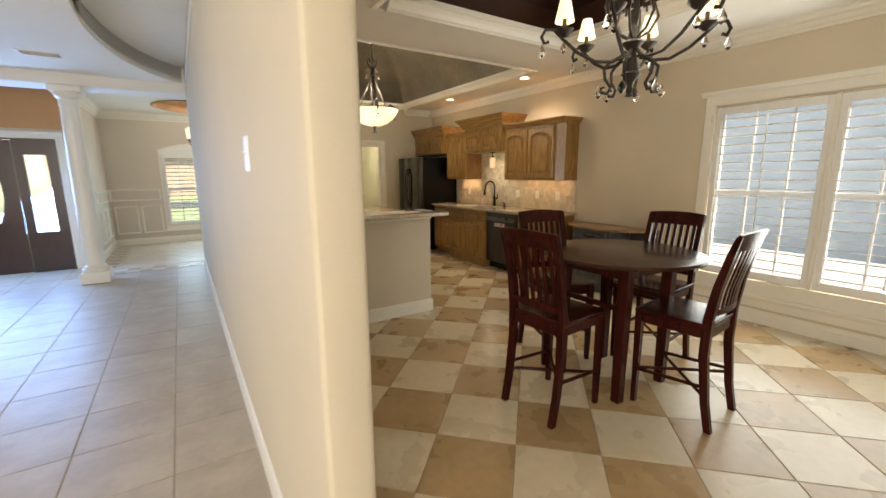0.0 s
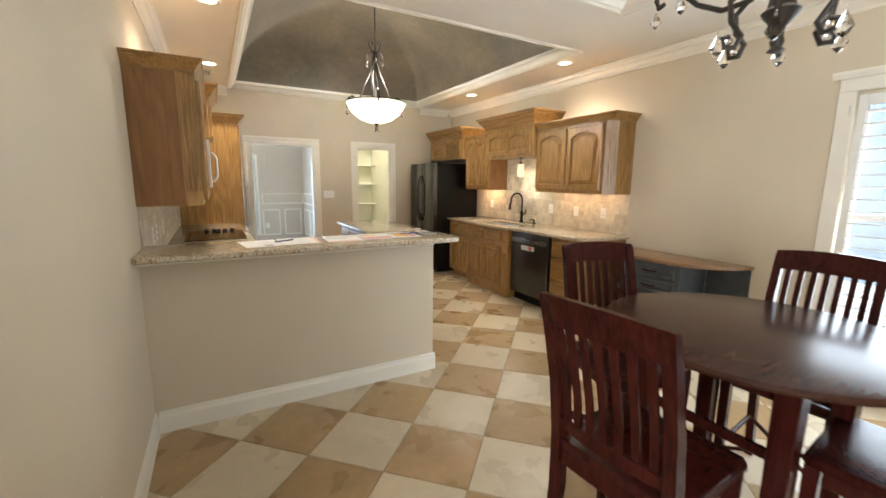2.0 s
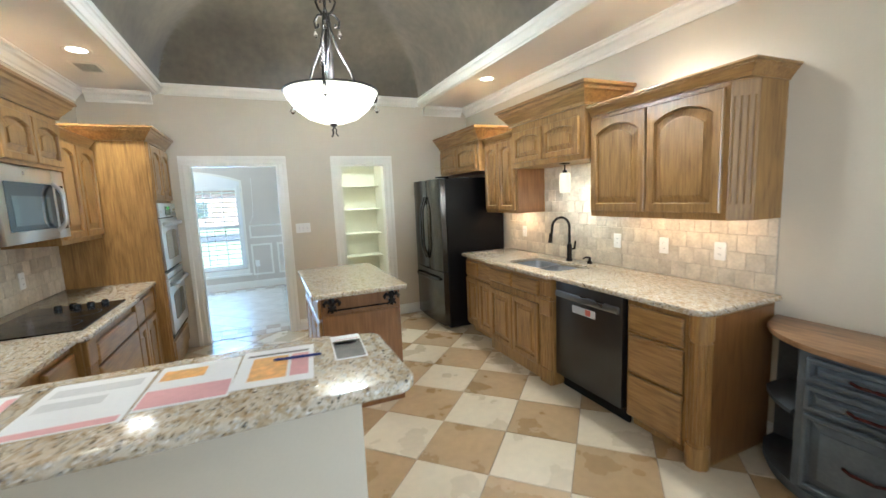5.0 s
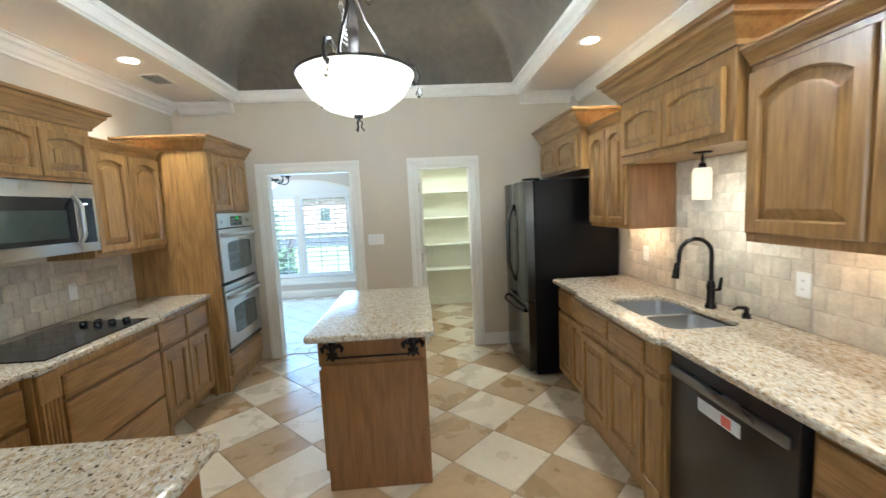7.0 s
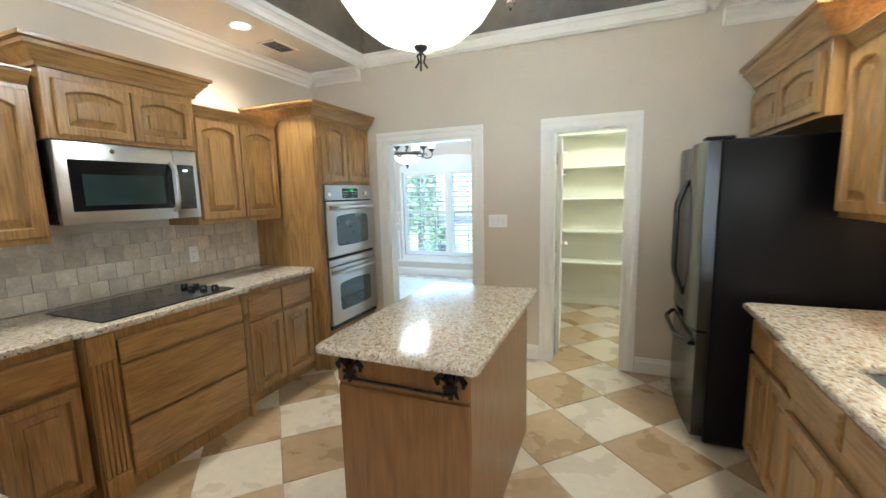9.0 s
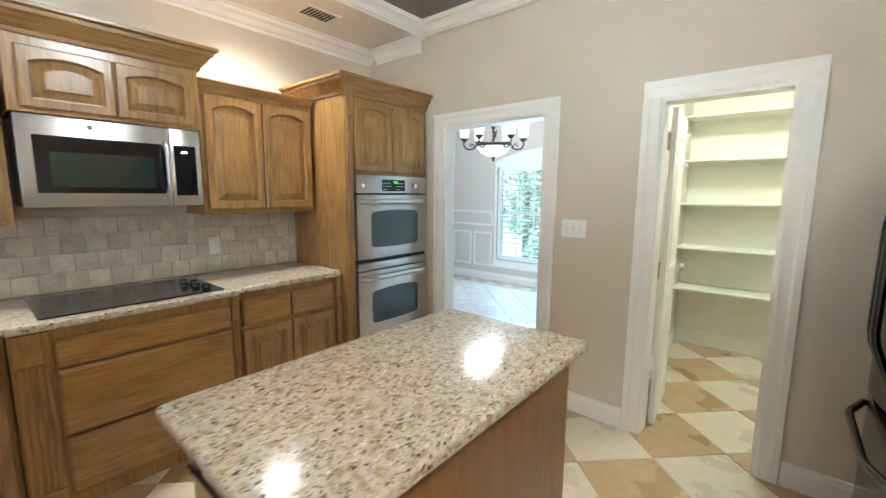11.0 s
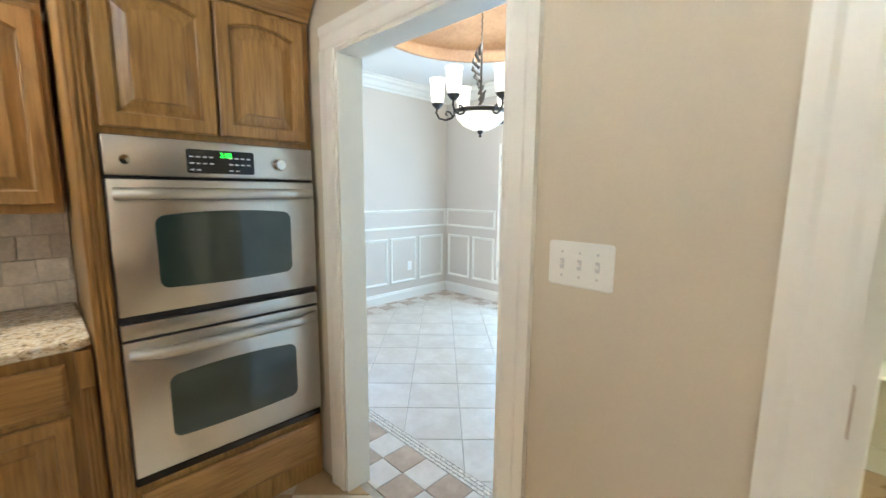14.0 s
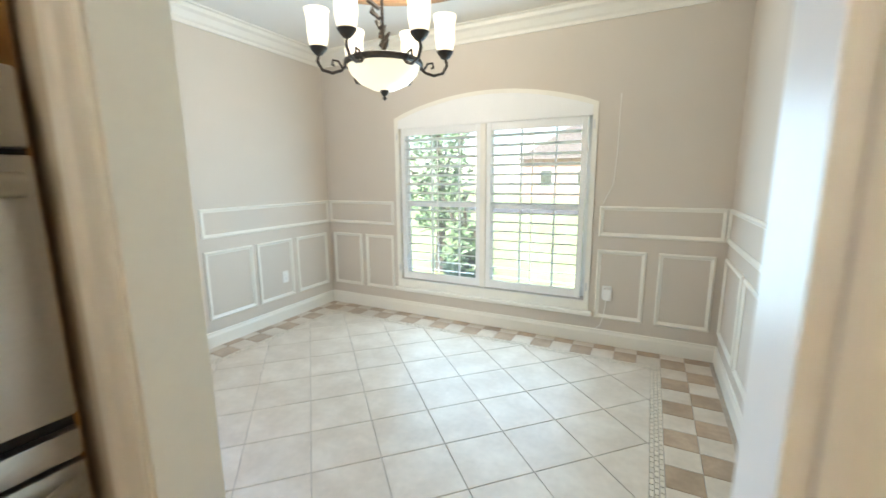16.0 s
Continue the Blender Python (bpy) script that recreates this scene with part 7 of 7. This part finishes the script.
rng = random.Random(4)
for along, lo, hi, c0 in (("x", BX0, BX1, FY1), ("x", BX0, BX1, BY0), ("y", FY0, FY1, FX1), ("y", FY0, FY1, BX0)):
    for row in range(3):
        p = lo + (row % 2) * 0.02
        while p < hi - 0.012:
            q = min(p + 0.042, hi)
            a, b = c0 + MB * row / 3 + 0.0015, c0 + MB * (row + 1) / 3 - 0.0015
            chip(*((p, q - 0.003, a, b) if along == "x" else (a, b, p, q - 0.003)))
            p = q
me = bpy.data.meshes.new("mosaic_strip")
me.from_pydata(vs, [], fs)
me.materials.append(M_MOSAIC)
ms = new("mosaic_strip", me)
ms.parent = dining_floor
tagged(ms, kind="stuff")

# ---- backsplash tiles ----


def splash(name, label, P, u0, u1, v0, v1, size, skip=None):
    root = solid(name, bmesh.new(), M_SGROUT, kind="structure")
    bm = bmesh.new()
    vsq = [bm.verts.new(P(a, b, d)) for d in (0.0005, 0.006) for a, b in ((u0, v0), (u1, v0), (u1, v1), (u0, v1))]
    for f in ((4, 5, 6, 7), (0, 1, 5, 4), (1, 2, 6, 5), (2, 3, 7, 6), (3, 0, 4, 7), (0, 1, 2, 3)):
        bm.faces.new([vsq[i] for i in f])
    bmesh.ops.recalc_face_normals(bm, faces=bm.faces)
    bm.to_mesh(root.data)
    bm.free()
    shared = {}
    row, v = 0, v0
    while v < v1 - 0.015:
        w = min(v + size, v1)
        u = u0 - (size * 0.5 if row % 2 else 0)
        while u < u1 - 0.01:
            a, b = max(u, u0), min(u + size, u1)
            if b - a > 0.012:
                key = (round(b - a, 4), round(w - v, 4))
                if key not in shared:
                    hw, hh, e, gp = (b - a) / 2, (w - v) / 2, 0.003, 0.0012
                    o = P(0, 0, 0)
                    pts = []
                    for ins, d in ((gp, 0.004), (gp, 0.009), (gp + e, 0.011)):
                        for su, sv in ((-1, -1), (1, -1), (1, 1), (-1, 1)):
                            p = P(su * (hw - ins), sv * (hh - ins), d)
                            pts.append((p[0] - o[0], p[1] - o[1], p[2] - o[2]))
                    fcs = [(8, 9, 10, 11)] + [(r + k, r + (k + 1) % 4, r + 4 + (k + 1) % 4, r + 4 + k) for r in (0, 4) for k in range(4)]
                    me = bpy.data.meshes.new("wall_tile")
                    me.from_pydata(pts, [], fcs)
                    me.materials.append(M_SPLASH)
                    shared[key] = me
                piece("wall_tile", shared[key], root, P((a + b) / 2, (v + w) / 2, 0))
            u += size
        row, v = row + 1, w
    return root


PSW = lambda u, v, d: (WX + d, u, v)
PSE = lambda u, v, d: (EX - d, u, v)
splash("backsplash_west", "", PSW, 3.44, 6.418, 0.919, 1.333, 0.104)
splash("backsplash_east_a", "", PSE, 3.42, 4.532, 0.919, 1.358, 0.11)
splash("backsplash_east_b", "", PSE, 4.533, 5.532, 0.919, 1.798, 0.11)
splash("backsplash_east_c", "", PSE, 5.533, 6.18, 0.919, 1.358, 0.11)
